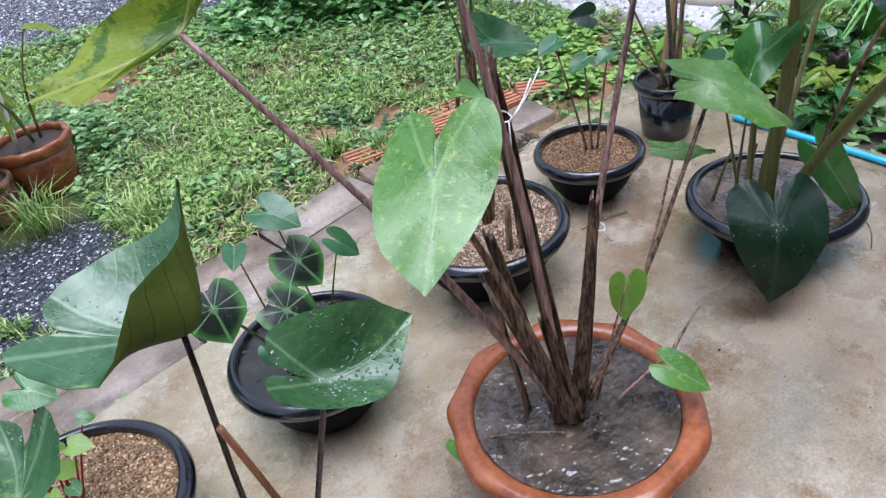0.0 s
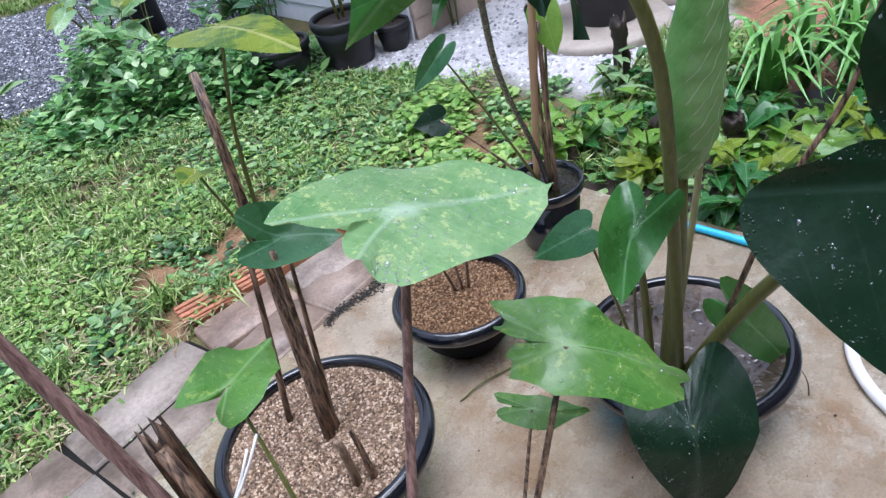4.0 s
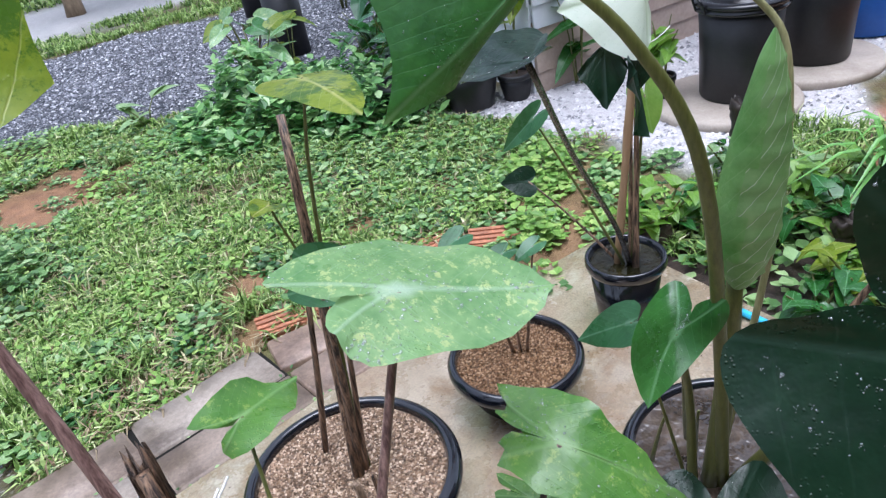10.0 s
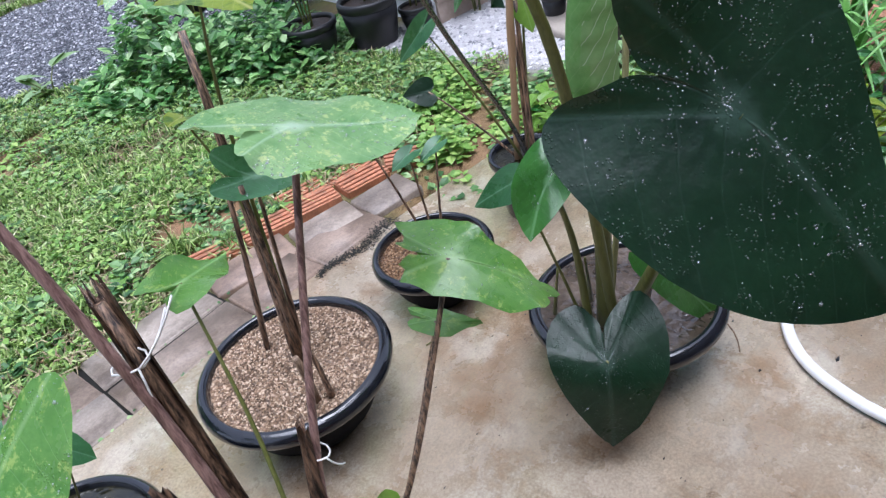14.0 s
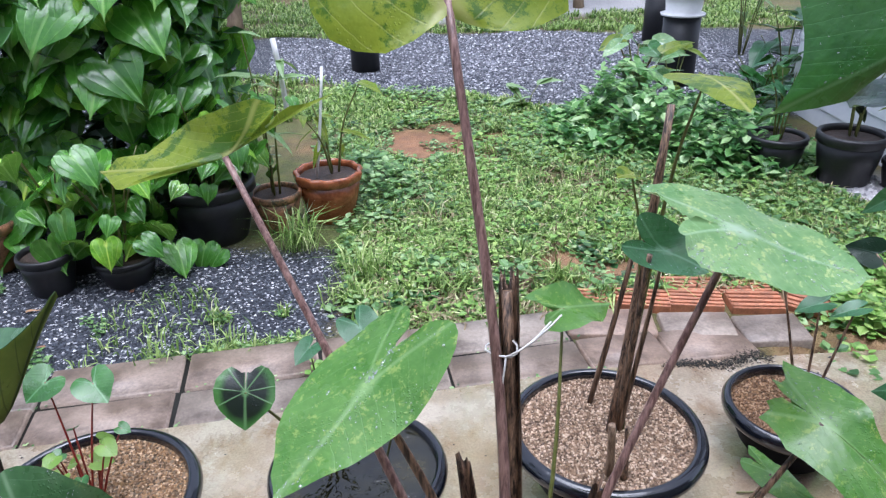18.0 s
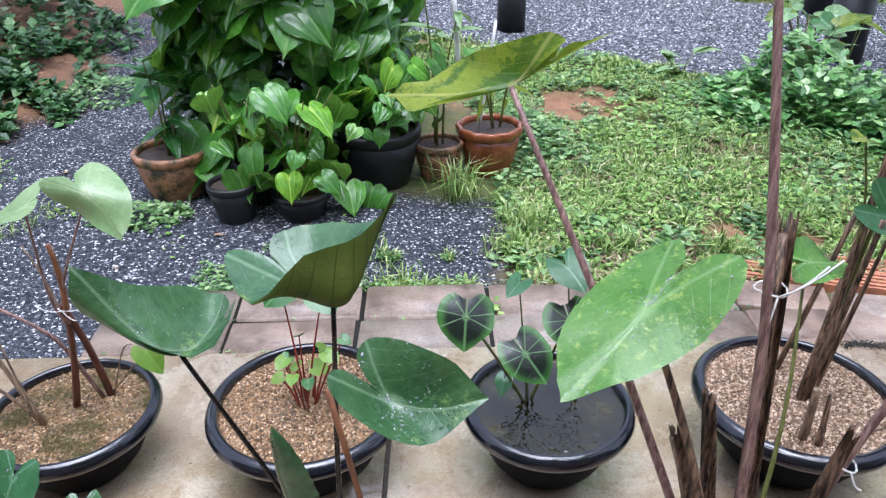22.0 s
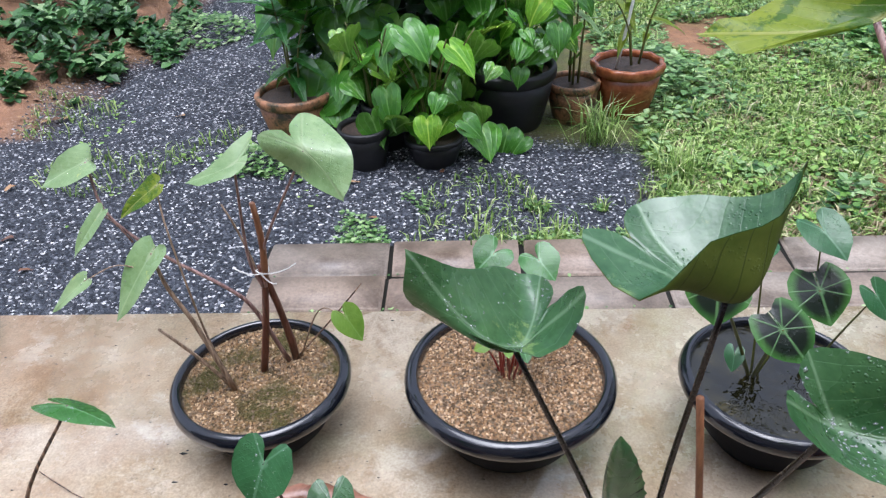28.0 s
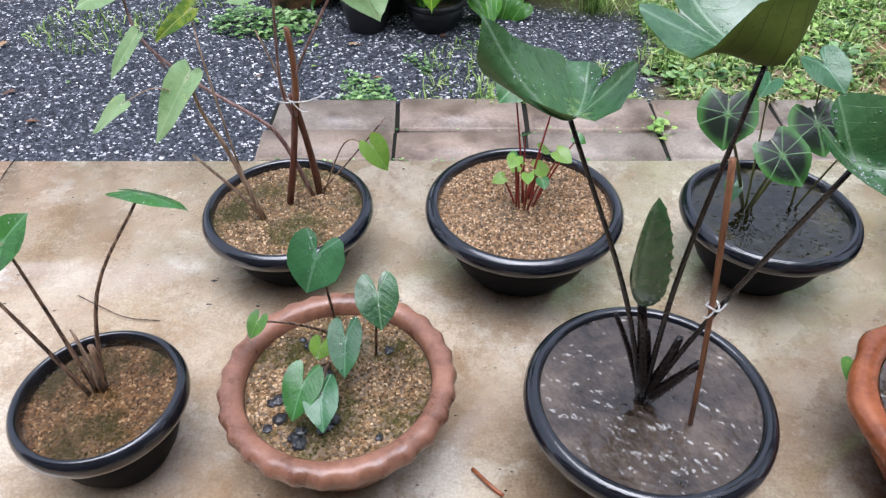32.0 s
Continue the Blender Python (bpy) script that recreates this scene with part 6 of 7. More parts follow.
mound(2.85, 2.25, 0.62, 0.58, 0.36, 2300, 0.035, 0.08, M_WEED_LIGHT, "creeper", "leafy green creeper heaped over the lawn edge", 41, -9.0, 1.4)
mound(3.15, 1.75, 0.50, 0.45, 0.34, 1500, 0.035, 0.08, M_WEED_LIGHT, "creeper", "leafy green creeper beside the potted plants", 42, -9.0, 1.4)
mound(2.25, 2.30, 0.55, 0.40, 0.08, 1000, 0.02, 0.045, M_FRESHWEED, "creeper", "low creeper spreading into the grass", 43, 0.0)
mound(1.95, 1.75, 0.70, 0.45, 0.05, 900, 0.018, 0.04, M_FRESHWEED, "creeper", "low creeper spreading into the grass", 44, 0.0)
mound(1.18, 1.75, 0.22, 0.50, 0.14, 700, 0.025, 0.055, M_WEED, "creeper", "green weeds round the clay pots", 45)
mound(-1.85, 2.2, 0.50, 0.65, 0.22, 2600, 0.035, 0.075, M_WEED_MIX, "creeper", "ivy-like creeper on the red bank", 46, -0.05, 1.5)
mound(-2.4, 2.9, 0.9, 0.9, 0.30, 3400, 0.045, 0.085, M_WEED_MIX, "creeper", "ivy-like creeper on the red bank", 47, -0.05, 1.5)
mound(-2.7, 4.0, 1.1, 0.9, 0.35, 3000, 0.05, 0.095, M_WEED_MIX, "creeper", "ivy-like creeper on the red bank", 147, -0.05, 1.5)
mound(-3.4, 2.5, 0.9, 0.8, 0.3, 2400, 0.05, 0.09, M_WEED_MIX, "creeper", "ivy-like creeper on the red bank", 148, -0.05, 1.5)
leaflets("leaf_litter", [(x, y, ground_height(x, y) + 0.004) for x, y in [(rng.uniform(-3.8, -1.5), rng.uniform(1.3, 4.5)) for _ in range(900)]], 0.015, 0.05, M_LITTER_ISLE, "dead leaf scraps on the red bank", 0.02, 149, 0.4, 0.6, "leaves")
mound(-1.35, 2.75, 0.30, 0.30, 0.10, 400, 0.025, 0.05, M_WEED, "creeper", "creeper at the foot of the bank", 48)
mound(-0.55, 0.98, 0.22, 0.12, 0.07, 420, 0.018, 0.035, M_WEED, "creeper", "small weeds in the gravel by the clay pot", 49)
mound(2.95, 0.42, 0.32, 0.16, 0.12, 420, 0.03, 0.055, M_FRESHWEED, "creeper", "fresh lime weeds beside the bricks", 50)
mound(2.66, 0.10, 0.10, 0.10, 0.14, 160, 0.03, 0.05, M_FRESHWEED, "creeper", "fresh lime weeds at the slab edge", 51)


def weed_clumps(count, x0, x1, y0, y1, mat, lo, hi, label, seed, size=0.09):
    """Small rosettes and clumps scattered over the lawn, joined."""
    r = random.Random(seed)
    spots = []
    while count:
        x, y = r.uniform(x0, x1), r.uniform(y0, y1)
        if not is_grass(x, y) or (y < 0.42 and x < 2.4):
            continue
        count -= 1
        rr = size * r.uniform(0.4, 1.3)
        for _ in range(int(900 * rr * rr * 8 + 8)):
            a, f = r.uniform(0, 6.283), math.sqrt(r.random())
            px, py = x + rr * f * math.cos(a), y + rr * f * math.sin(a)
            spots.append((px, py, ground_height(px, py) + rr * 0.5 * (1 - f * f) * r.uniform(0.3, 1.0)))
    return leaflets("creeping_weeds", spots, lo, hi, mat, label, 0.012, seed, 0.6, 0.8)


weed_clumps(120, 0.95, 3.4, 0.4, 3.2, M_WEED, 0.018, 0.045, "clumps of round-leaved weeds in the lawn", 201)
weed_clumps(120, 0.95, 3.4, 0.4, 3.0, M_FRESHWEED, 0.014, 0.034, "pale clumps of weeds in the lawn", 202, 0.08)
weed_clumps(60, 1.0, 3.4, 0.4, 3.2, M_WEED_DARK, 0.02, 0.045, "dark clumps of weeds in the lawn", 203, 0.07)
weed_clumps(26, 2.3, 3.3, -0.25, 0.7, M_FRESHWEED, 0.02, 0.045, "fresh weeds by the bricks", 204, 0.07)
weed_clumps(22, 2.3, 3.4, -0.25, 0.7, M_WEED, 0.02, 0.045, "green weeds by the bricks", 205, 0.07)
r = random.Random(206)
tufts = []
for _ in range(150):
    x, y = r.uniform(1.0, 3.2), r.uniform(0.4, 2.6)
    if is_grass(x, y):
        tufts += [(x + r.gauss(0, 0.025), y + r.gauss(0, 0.025), ground_height(x, y) - 0.004) for _ in range(26)]
blades("grass", tufts, 0.05, 0.12, 0.0032, M_GRASS, "longer tufts of lawn grass", 1.5, 207)


def pebbles(name, count, x0, x1, y0, y1, want, size, mat, label, seed, power=1.0):
    r = random.Random(seed)
    verts, faces = [], []
    while count:
        x, y = r.uniform(x0, x1), y0 + (y1 - y0) * r.random() ** power
        if not want(x, y):
            continue
        count -= 1
        s = size * r.uniform(0.55, 1.5)
        z = ground_height(x, y) - 0.1 * s
        k = len(verts)
        t = r.uniform(0, 6.3)
        ring = []
        for i in range(5):
            q = t + i * 1.2566 + r.uniform(-0.3, 0.3)
            f = s * r.uniform(0.75, 1.15)
            verts.append((x + f * math.cos(q), y + f * math.sin(q) * 0.8, z + r.uniform(0, 0.25) * s))
        verts.append((x + r.uniform(-0.3, 0.3) * s, y + r.uniform(-0.3, 0.3) * s, z + s * r.uniform(0.6, 1.0)))
        faces += [(k + i, k + (i + 1) % 5, k + 5) for i in range(5)]
    ob = from_lists(name, verts, faces, mat)
    return tagged(ob, label, "gravel", kind="stuff")


pebbles("gravel", 42000, -2.1, 1.25, 0.0, 3.4, lambda x, y: zone_at(x, y)[0] > 0.35 + rng.random() * 0.4 and not (-0.41 < x < 1.7 and y < 0.36), 0.0058, M_PEBBLE, "wet dark gravel flecked with white chips", 61, 1.6)
pebbles("gravel", 20000, 0.6, 4.8, 2.3, 6.5, lambda x, y: zone_at(x, y)[0] > 0.5, 0.011, M_PEBBLE_GREY, "grey gravel of the drive", 62)
pebbles("gravel", 5000, 3.3, 6.0, -0.45, 1.3, lambda x, y: zone_at(x, y)[2] > 0.4, 0.012, M_SANDCHIP, "pale gravel and sand by the house", 63)
blades("grass", scatter(1100, -2.0, 1.2, 0.36, 2.4, lambda x, y: zone_at(x, y)[0] > 0.5 and noise.noise((x * 1.7, y * 1.7, 4.0)) > 0.22, 1.0), 0.03, 0.07, 0.003, M_GRASS, "tufts of grass in the gravel", 1.2, 64)
for k, (x, y, h, c) in enumerate(((1.02, 0.78, 0.20, 90), (0.78, 1.12, 0.26, 110), (0.95, 0.62, 0.12, 60), (0.55, 0.42, 0.10, 50), (1.75, 0.60, 0.12, 80), (0.30, 0.40, 0.08, 40))):
    r = random.Random(k)
    blades("grass_tuft", [(x + r.gauss(0, 0.04), y + r.gauss(0, 0.03), -0.035) for _ in range(c)], h * 0.5, h, 0.0028, M_GRASS, "tuft of long thin grass", 1.3, 70 + k)
def fringe_weeds(x, y):
    return not (x > 1.65 and y < 0.36) and noise.noise((x * 5, y * 5, 21.0)) > 0.08 + 0.9 * (y - 0.37)


blades("grass", scatter(650, 0.3, 1.3, 0.365, 0.75, fringe_weeds, 1.5), 0.02, 0.065, 0.003, M_GRASS, "thin grass along the paver edge", 1.4, 91)
leaflets("creeping_weeds", scatter(900, -0.2, 1.3, 0.365, 0.7, fringe_weeds, 1.5), 0.010, 0.026, M_WEED, "small weeds between gravel and pavers", 0.03, 92, 0.6, 0.75)
leaflets("creeping_weeds", scatter(260, -1.9, 0.6, 0.5, 2.2, lambda x, y: zone_at(x, y)[0] > 0.5 and noise.noise((x * 4, y * 4, 31.0)) > 0.3), 0.012, 0.028, M_FRESHWEED, "tiny weeds in the gravel", 0.025, 93, 0.6, 0.75)
leaflets("moss", [(x, rng.choice((0.0, 0.002, 0.172, 0.36)) + rng.gauss(0, 0.006), -0.012) for x in [rng.uniform(-0.4, 1.7) for _ in range(160)]], 0.008, 0.018, M_WEED, "tiny weeds in the paver joints", 0.01, 77)
leaflets("moss", [(rng.uniform(0.80, 0.86), 0.17 + rng.gauss(0, 0.03), -0.01) for _ in range(24)], 0.02, 0.035, M_FRESHWEED, "small weed growing from a paver joint", 0.03, 78)

# ---------------------------------------------------------------- leaf litter and bits
M_LITTER = by_island("dead_leaf", [(0.0, (0.10, 0.04, 0.02)), (0.5, (0.24, 0.11, 0.05)), (1.0, (0.36, 0.22, 0.11))], 0.6, obj=True)
litter_mesh = part("fallen_leaf", blade((0, 0, 0), (0, 0.05, 0.0), 0.026, (0, 0, 1), lobe=0.15, fold=0.35, droop=0.1, ruffle=0.12, sector=7, rings=3, seed=4), M_LITTER)
litter_mesh.matrix_basis = pose(-1.728, 1.473, -0.02, 12, 0, 40)
tagged(litter_mesh, "curled brown fallen leaf on gravel", "leaf", "fallen leaves")
for x, y, s in ((-1.524, 0.825, 1.0), (-1.332, 0.458, 0.8), (-1.19, 0.252, 0.9), (-1.057, 1.457, 0.9), (-0.072, 0.537, 0.6), (-0.492, 0.552, 0.5), (0.15, 0.87, 0.8), (-0.2, 0.8, 0.9), (1.482, 1.914, 1.7), (1.2, 0.5, 1.2), (2.9, 0.55, 0.9), (1.1, 0.45, 1.3), (0.3, 1.1, 0.9)):
    ob = new("fallen_leaf", litter_mesh.data)
    ob.matrix_basis = pose(x, y, ground_height(x, y) + 0.009, rng.uniform(-15, 15), rng.uniform(-10, 10), rng.uniform(0, 360)) @ Matrix.Scale(s, 4)
    tagged(ob, "curled brown fallen leaf on gravel" if x < 1 else "curled brown fallen leaf in the grass", "leaf", "fallen leaves")
leaflets("leaf_litter", [(rng.uniform(3.6, 7.5), rng.uniform(-3.0, -0.5), -0.028) for _ in range(420)], 0.03, 0.09, M_LITTER_ISLE, "dead leaves strewn on orange earth", 0.02, 81, 0.3, 0.5, "leaves")
leaflets("leaf_litter", [(rng.uniform(1.0, 3.4), rng.uniform(0.4, 3.0), -0.03) for _ in range(160)], 0.015, 0.04, M_LITTER_ISLE, "dead leaf scraps in the grass", 0.02, 82, 0.3, 0.5, "leaves")


def debris():
    r = random.Random(90)
    verts, faces = [], []
    for _ in range(520):
        x, y = r.uniform(-1.2, 2.5), r.uniform(-1.9, -0.02)
        s = r.uniform(0.0015, 0.004) * (1 if r.random() < 0.9 else 2.2)
        k = len(verts)
        verts += [(x - s, y, 0.0005), (x, y - s * 0.5, 0.0005), (x + s * r.uniform(0.5, 2), y, 0.0005), (x, y + s * 0.5, 0.0005), (x, y, s * 0.5)]
        faces += [(k, k + 1, k + 4), (k + 1, k + 2, k + 4), (k + 2, k + 3, k + 4), (k + 3, k, k + 4)]
    return tagged(from_lists("soil_specks", verts, faces, M_CHAR), "dark specks of soil on the slab", "debris", kind="stuff")


debris()
joint = part("joint_soil", prism([(-0.405, 0.006), (1.66, 0.006), (1.66, 0.35), (-0.40, 0.35)], -0.07, -0.02), M_NEAR_BLACK)
tagged(joint, "black wet soil in the joints between pavers", "soil", kind="structure")
crack = part("slab_crack", tube(spline([(-1.105, 0.003, 0.0), (-1.106, -0.039, 0.0), (-1.102, -0.093, 0.0), (-1.093, -0.195, 0.0), (-1.121, -0.322, 0.0)], 12), [0.0012 + 0.0006 * (k % 3) for k in range(12)], 5), M_NEAR_BLACK)
tagged(crack, "thin dark crack across the slab corner", "crack", kind="structure")
# dark flakes added in place of the black crack and stain by the edge
moss = []
for _ in range(1500):
    f = rng.random()
    moss.append((1.87 + 0.34 * f + rng.gauss(0, 0.006), -0.052 - 0.02 * f + 0.014 * math.sin(9 * f) + rng.gauss(0, 0.007 + 0.012 * f), 0.0005))
leaflets("moss", moss, 0.003, 0.008, M_NEAR_BLACK, "dark flakes standing in for the black crack and stain along the slab edge", 0.002, 301, 0.4, 0.8)
for pts, r, mat, label in ((((-0.70, -0.565, 0.003), (-0.63, -0.605, 0.006), (-0.56, -0.640, 0.008), (-0.484, -0.645, 0.003)), 0.0014, M_STEM_BROWN, "thin brown twig on the slab"),
                           (((0.215, -1.02, 0.004), (0.25, -1.06, 0.008), (0.27, -1.075, 0.004)), 0.004, M_TERRA, "short orange twig on the slab"),
                           (((1.80, -0.56, 0.004), (1.87, -0.58, 0.009), (1.95, -0.62, 0.004)), 0.002, M_STEM_GREEN, "thin green stalk on the slab"),
                           (((1.545, -1.50, 0.004), (1.60, -1.47, 0.009), (1.65, -1.45, 0.004)), 0.0045, M_BARK, "short dark twig on the slab")):
    tw = part("twig", tube(spline(pts, 9), r, 6), mat)
    tagged(tw, label, "twig", "twigs")
tagged(part("hose", tube(spline([(2.64, -0.62, 0.012), (2.60, -0.95, 0.012), (2.55, -1.28, 0.012), (2.50, -1.6, 0.012), (2.46, -2.3, 0.012)], 24), 0.011, 10), plain("cyan_pipe", (0.03, 0.36, 0.58), (0.06, 0.46, 0.68), 0.35, 9.0, 0.1, 60.0)), "straight bright blue plastic pipe on the slab", "pipe")
tagged(part("hose", tube(spline([(2.60, -1.36, 0.034), (2.50, -1.30, 0.03), (2.36, -1.275, 0.014), (2.22, -1.325, 0.014), (2.125, -1.44, 0.014), (2.08, -1.65, 0.014), (2.10, -2.2, 0.014)], 36), 0.0135, 10), M_WHITE), "curled white garden hose on wet concrete", "hose")

# ---------------------------------------------------------------- betel bush and the pots round it
def quilted_leaf(size, wide, fold, seed):
    """A broad heart with a dripping tip, puffed up between the veins that bow from base to tip."""
    r = random.Random(seed)
    half = spline([(0, 1.14), (0.035, 1.0), (0.15, 0.84), (0.34, 0.58), (0.46, 0.26), (0.465, -0.02), (0.37, -0.22), (0.22, -0.29), (0.09, -0.24), (0.01, -0.13)], 15)
    rim = [(p.x, p.y) for p in half] + [(-p.x, p.y) for p in half[::-1][:-1]]
    phase = r.uniform(0, 6.28)
    bm = bmesh.new()
    uv = bm.loops.layers.uv.new(M_UV)
    at, rows, n = {}, [], len(rim)

    def put(x, y, f, i):
        span = 0.5 * max(0.02, 1 - abs(y) / 1.14) ** 0.75
        puff = 0.045 * abs(math.sin(math.pi * 2.6 * abs(x) / span)) * f if abs(x) > 0.01 else -0.01
        z = fold * abs(x) - 0.30 * max(0, y) ** 2 - 0.35 * x * x + puff + 0.03 * f ** 3 * math.sin(8 * 6.283 * i / n + phase)
        v = bm.verts.new((x * wide * size * 1.12, y * size, z * size))
        at[v] = (x, y / 1.14)
        return v

    mid = put(0, 0, 0, 0)
    for k in range(1, 8):
        f = (k / 7) ** 0.9
        rows.append([put(x * f, y * f, f, i) for i, (x, y) in enumerate(rim)])
    for i in range(n):
        j = (i + 1) % n
        if i == len(half) - 1:
            continue
        bm.faces.new((mid, rows[0][i], rows[0][j]))
        for a, b in zip(rows, rows[1:]):
            bm.faces.new((a[i], b[i], b[j], a[j]))
    for f in bm.faces:
        for lp in f.loops:
            lp[uv].uv = at[lp.vert]
    return bm


bush_leaf = []
for k in range(5):
    src = quilted_leaf(0.108, 1.16 + 0.05 * k, 0.10 + 0.05 * k, 200 + k)
    me = bpy.data.meshes.new("leaf")
    src.to_mesh(me)
    src.free()
    me.polygons.foreach_set("use_smooth", [True] * len(me.polygons))
    me.materials.append(L_BETEL)
    bush_leaf.append(me)


def hang(parent, name, me, p, out, s, r, mat=None):
    """A leaf at p, hanging tip down, its face turned along out."""
    o = Vector(out).normalized()
    tip = (Vector((r.uniform(-1, 1), r.uniform(-1, 1), -0.95)) + o * 0.5).normalized()
    n = (o + Vector((r.uniform(-0.6, 0.6), r.uniform(-0.6, 0.6), 0.75 + r.uniform(-0.3, 0.5)))).normalized()
    n = (n - tip * n.dot(tip)).normalized()
    x = tip.cross(n)
    ob = new(name, me)
    ob.parent = parent
    m = Matrix((x, tip, n)).transposed().to_4x4()
    ob.matrix_basis = Matrix.Translation(p) @ m @ Matrix.Scale(s, 4)
    return ob


bush = thing("betel_bush", (0.0, 1.78, -0.03), "dense betel vine bush with large glossy heart-shaped leaves", "bush")
r = random.Random(33)
count = 0
while count < 340:
    a = r.uniform(math.pi * 0.95, math.pi * 2.05)
    z = r.uniform(0.12, 1.55)
    rad = 0.74 * (1 - 0.25 * (z / 1.6) ** 3) * (0.80 + 0.25 * noise.noise((math.cos(a) * 2, math.sin(a) * 2, z * 2.5))) * r.uniform(0.82, 1.05)
    p = (rad * 0.98 * math.cos(a), rad * math.sin(a) * 0.92, z)
    if (z < 0.35 and p[0] > 0.30) or (z < 0.45 and p[0] < -0.36):
        continue
    count += 1
    hang(bush, "leaf", bush_leaf[count % 5], p, (math.cos(a), math.sin(a) * 1.2, 0.25), r.uniform(1.05, 1.85), r)
# filling leaves, with the bush's inner shade put into their dark colour
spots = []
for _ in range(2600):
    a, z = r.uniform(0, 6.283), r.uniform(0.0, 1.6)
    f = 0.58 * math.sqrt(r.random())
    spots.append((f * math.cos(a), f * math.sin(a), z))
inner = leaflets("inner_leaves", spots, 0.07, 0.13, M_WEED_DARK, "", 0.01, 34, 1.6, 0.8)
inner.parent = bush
del inner["category"]
for k in range(7):
    a = k * 0.9
    part("vine", tube(spline([(0.2 * math.cos(a), 0.2 * math.sin(a), 0), (0.3 * math.cos(a + 0.5), 0.25 * math.sin(a + 0.5), 0.7), (0.22 * math.cos(a + 1), 0.2 * math.sin(a + 1), 1.5)], 12), 0.008, 6), M_STEM_GREEN, bush)


def clay_pot(x, y, r, h, label, mat, name="clay_pot", wave=0.0, lobes=0, group="pots round the bush", soil=None):
    ob = thing(name, (x, y, ground_height(x, y) - 0.006), label, "pot", group)
    part("body", lathe([(0.001, 0), (r * 0.66, 0), (r * 0.70, 0.01), (r * 0.88, h * 0.55), (r * 0.93, h * 0.82), (r * 0.86, h * 0.82), (r * 0.62, 0.02), (0.001, 0.02)], 36), mat, ob)
    part("rim", lathe([(r * 0.92, h * 0.80), (r * 0.99, h * 0.84), (r, h * 0.95), (r * 0.97, h), (r * 0.88, h), (r * 0.85, h * 0.94), (r * 0.85, h * 0.80), (r * 0.92, h * 0.80)], 72, wave, lobes, h * 0.83), mat, ob)
    part("soil", fill_disc(r * 0.86, h * 0.88, 0.006, x * 5 + 1, 6, 28), soil or M_SOIL, ob, "dark wet soil")
    return ob


def shrub(x, y, z, h, spread, count, size, mat, label, seed, stems=4, shape=None, name="potted_shrub", stem_mat=None):
    """A small leafy plant: stems, and leaves of its own along them."""
    r = random.Random(seed)
    ob = thing(name, (x, y, z), label, "plant", "small plants in pots")
    mesh = quilted_leaf(size * 0.9, 1.1, 0.15, seed) if mat is L_BETEL else blade((0, 0, 0), (0, size, -size * 0.1), size * (shape or 0.5), (0, 0, 1), lobe=0.12, fold=0.2, droop=0.3, sector=7, rings=3, seed=seed)
    me = bpy.data.meshes.new("leaf")
    mesh.to_mesh(me)
    mesh.free()
    me.polygons.foreach_set("use_smooth", [True] * len(me.polygons))
    me.materials.append(mat)
    for s in range(stems):
        a = 6.283 * s / stems + r.uniform(-0.4, 0.4)
        top = Vector((spread * math.cos(a) * r.uniform(0.4, 1), spread * math.sin(a) * r.uniform(0.4, 1), h * r.uniform(0.7, 1.05)))
        pts = spline([(0.02 * math.cos(a), 0.02 * math.sin(a), 0), (top.x * 0.4, top.y * 0.4, top.z * 0.55), tuple(top)], 8)
        part("stem", tube(pts, [0.006 - 0.0005 * k for k in range(8)], 6), stem_mat or M_STEM_GREEN, ob)
        for k in range(count // stems):
            q = pts[min(7, 2 + int(r.random() * 6))]
            if mat is L_BETEL:
                hang(ob, "leaf", me, q + Vector((r.uniform(-1, 1), r.uniform(-1, 0.6), r.uniform(-0.9, 0.5))) * spread * 0.85, (q.x + r.uniform(-0.1, 0.1), q.y - 0.12, 0.22), r.uniform(0.6, 1.45), r)
                continue
            b = r.uniform(0, 6.283)
            lf = new("leaf", me)
            lf.parent = ob
            lf.matrix_basis = Matrix.Translation(q) @ Euler((r.uniform(-0.5, 0.7), r.uniform(-0.3, 0.3), b)).to_matrix().to_4x4() @ Matrix.Scale(r.uniform(0.65, 1.2), 4)
    return ob


clay_pot(-0.47, 1.24, 0.165, 0.215, "round mossy terracotta pot on gravel", M_TERRA_OLD)
shrub(-0.47, 1.24, 0.14, 0.42, 0.12, 18, 0.17, L_GREEN, "broad-leaved plant in the mossy clay pot", 301, 3, 0.42)
clay_pot(-0.15, 0.97, 0.105, 0.17, "small black nursery pot on gravel", M_BLACK_DULL, "nursery_pot")
clay_pot(-0.08, 1.14, 0.10, 0.20, "small black nursery pot under the bush", M_BLACK_DULL, "nursery_pot")
shrub(-0.12, 1.12, 0.13, 0.36, 0.16, 14, 0.105, L_BETEL, "leafy seedling in a black pot", 302, 6, 0.95)
clay_pot(0.12, 0.99, 0.12, 0.12, "low black nursery pot under hanging leaves", M_BLACK_DULL, "nursery_pot")
shrub(0.10, 1.02, 0.07, 0.40, 0.20, 34, 0.115, L_BETEL, "young betel plant with glossy leaves", 303, 8, 1.0)
clay_pot(0.43, 1.33, 0.195, 0.27, "large black nursery pot beside the bush", M_BLACK_DULL, "nursery_pot")
shrub(0.43, 1.33, 0.19, 0.40, 0.24, 90, 0.085, L_BETEL, "bushy basil-like plant in a large black pot", 304, 9, 0.7)
clay_pot(0.70, 1.36, 0.115, 0.18, "brown clay pot stained by soil", M_TERRA_OLD)
shrub(0.70, 1.37, 0.11, 0.75, 0.12, 16, 0.13, L_SAGE, "tall mottled dieffenbachia with few leaves", 305, 3, 0.34)
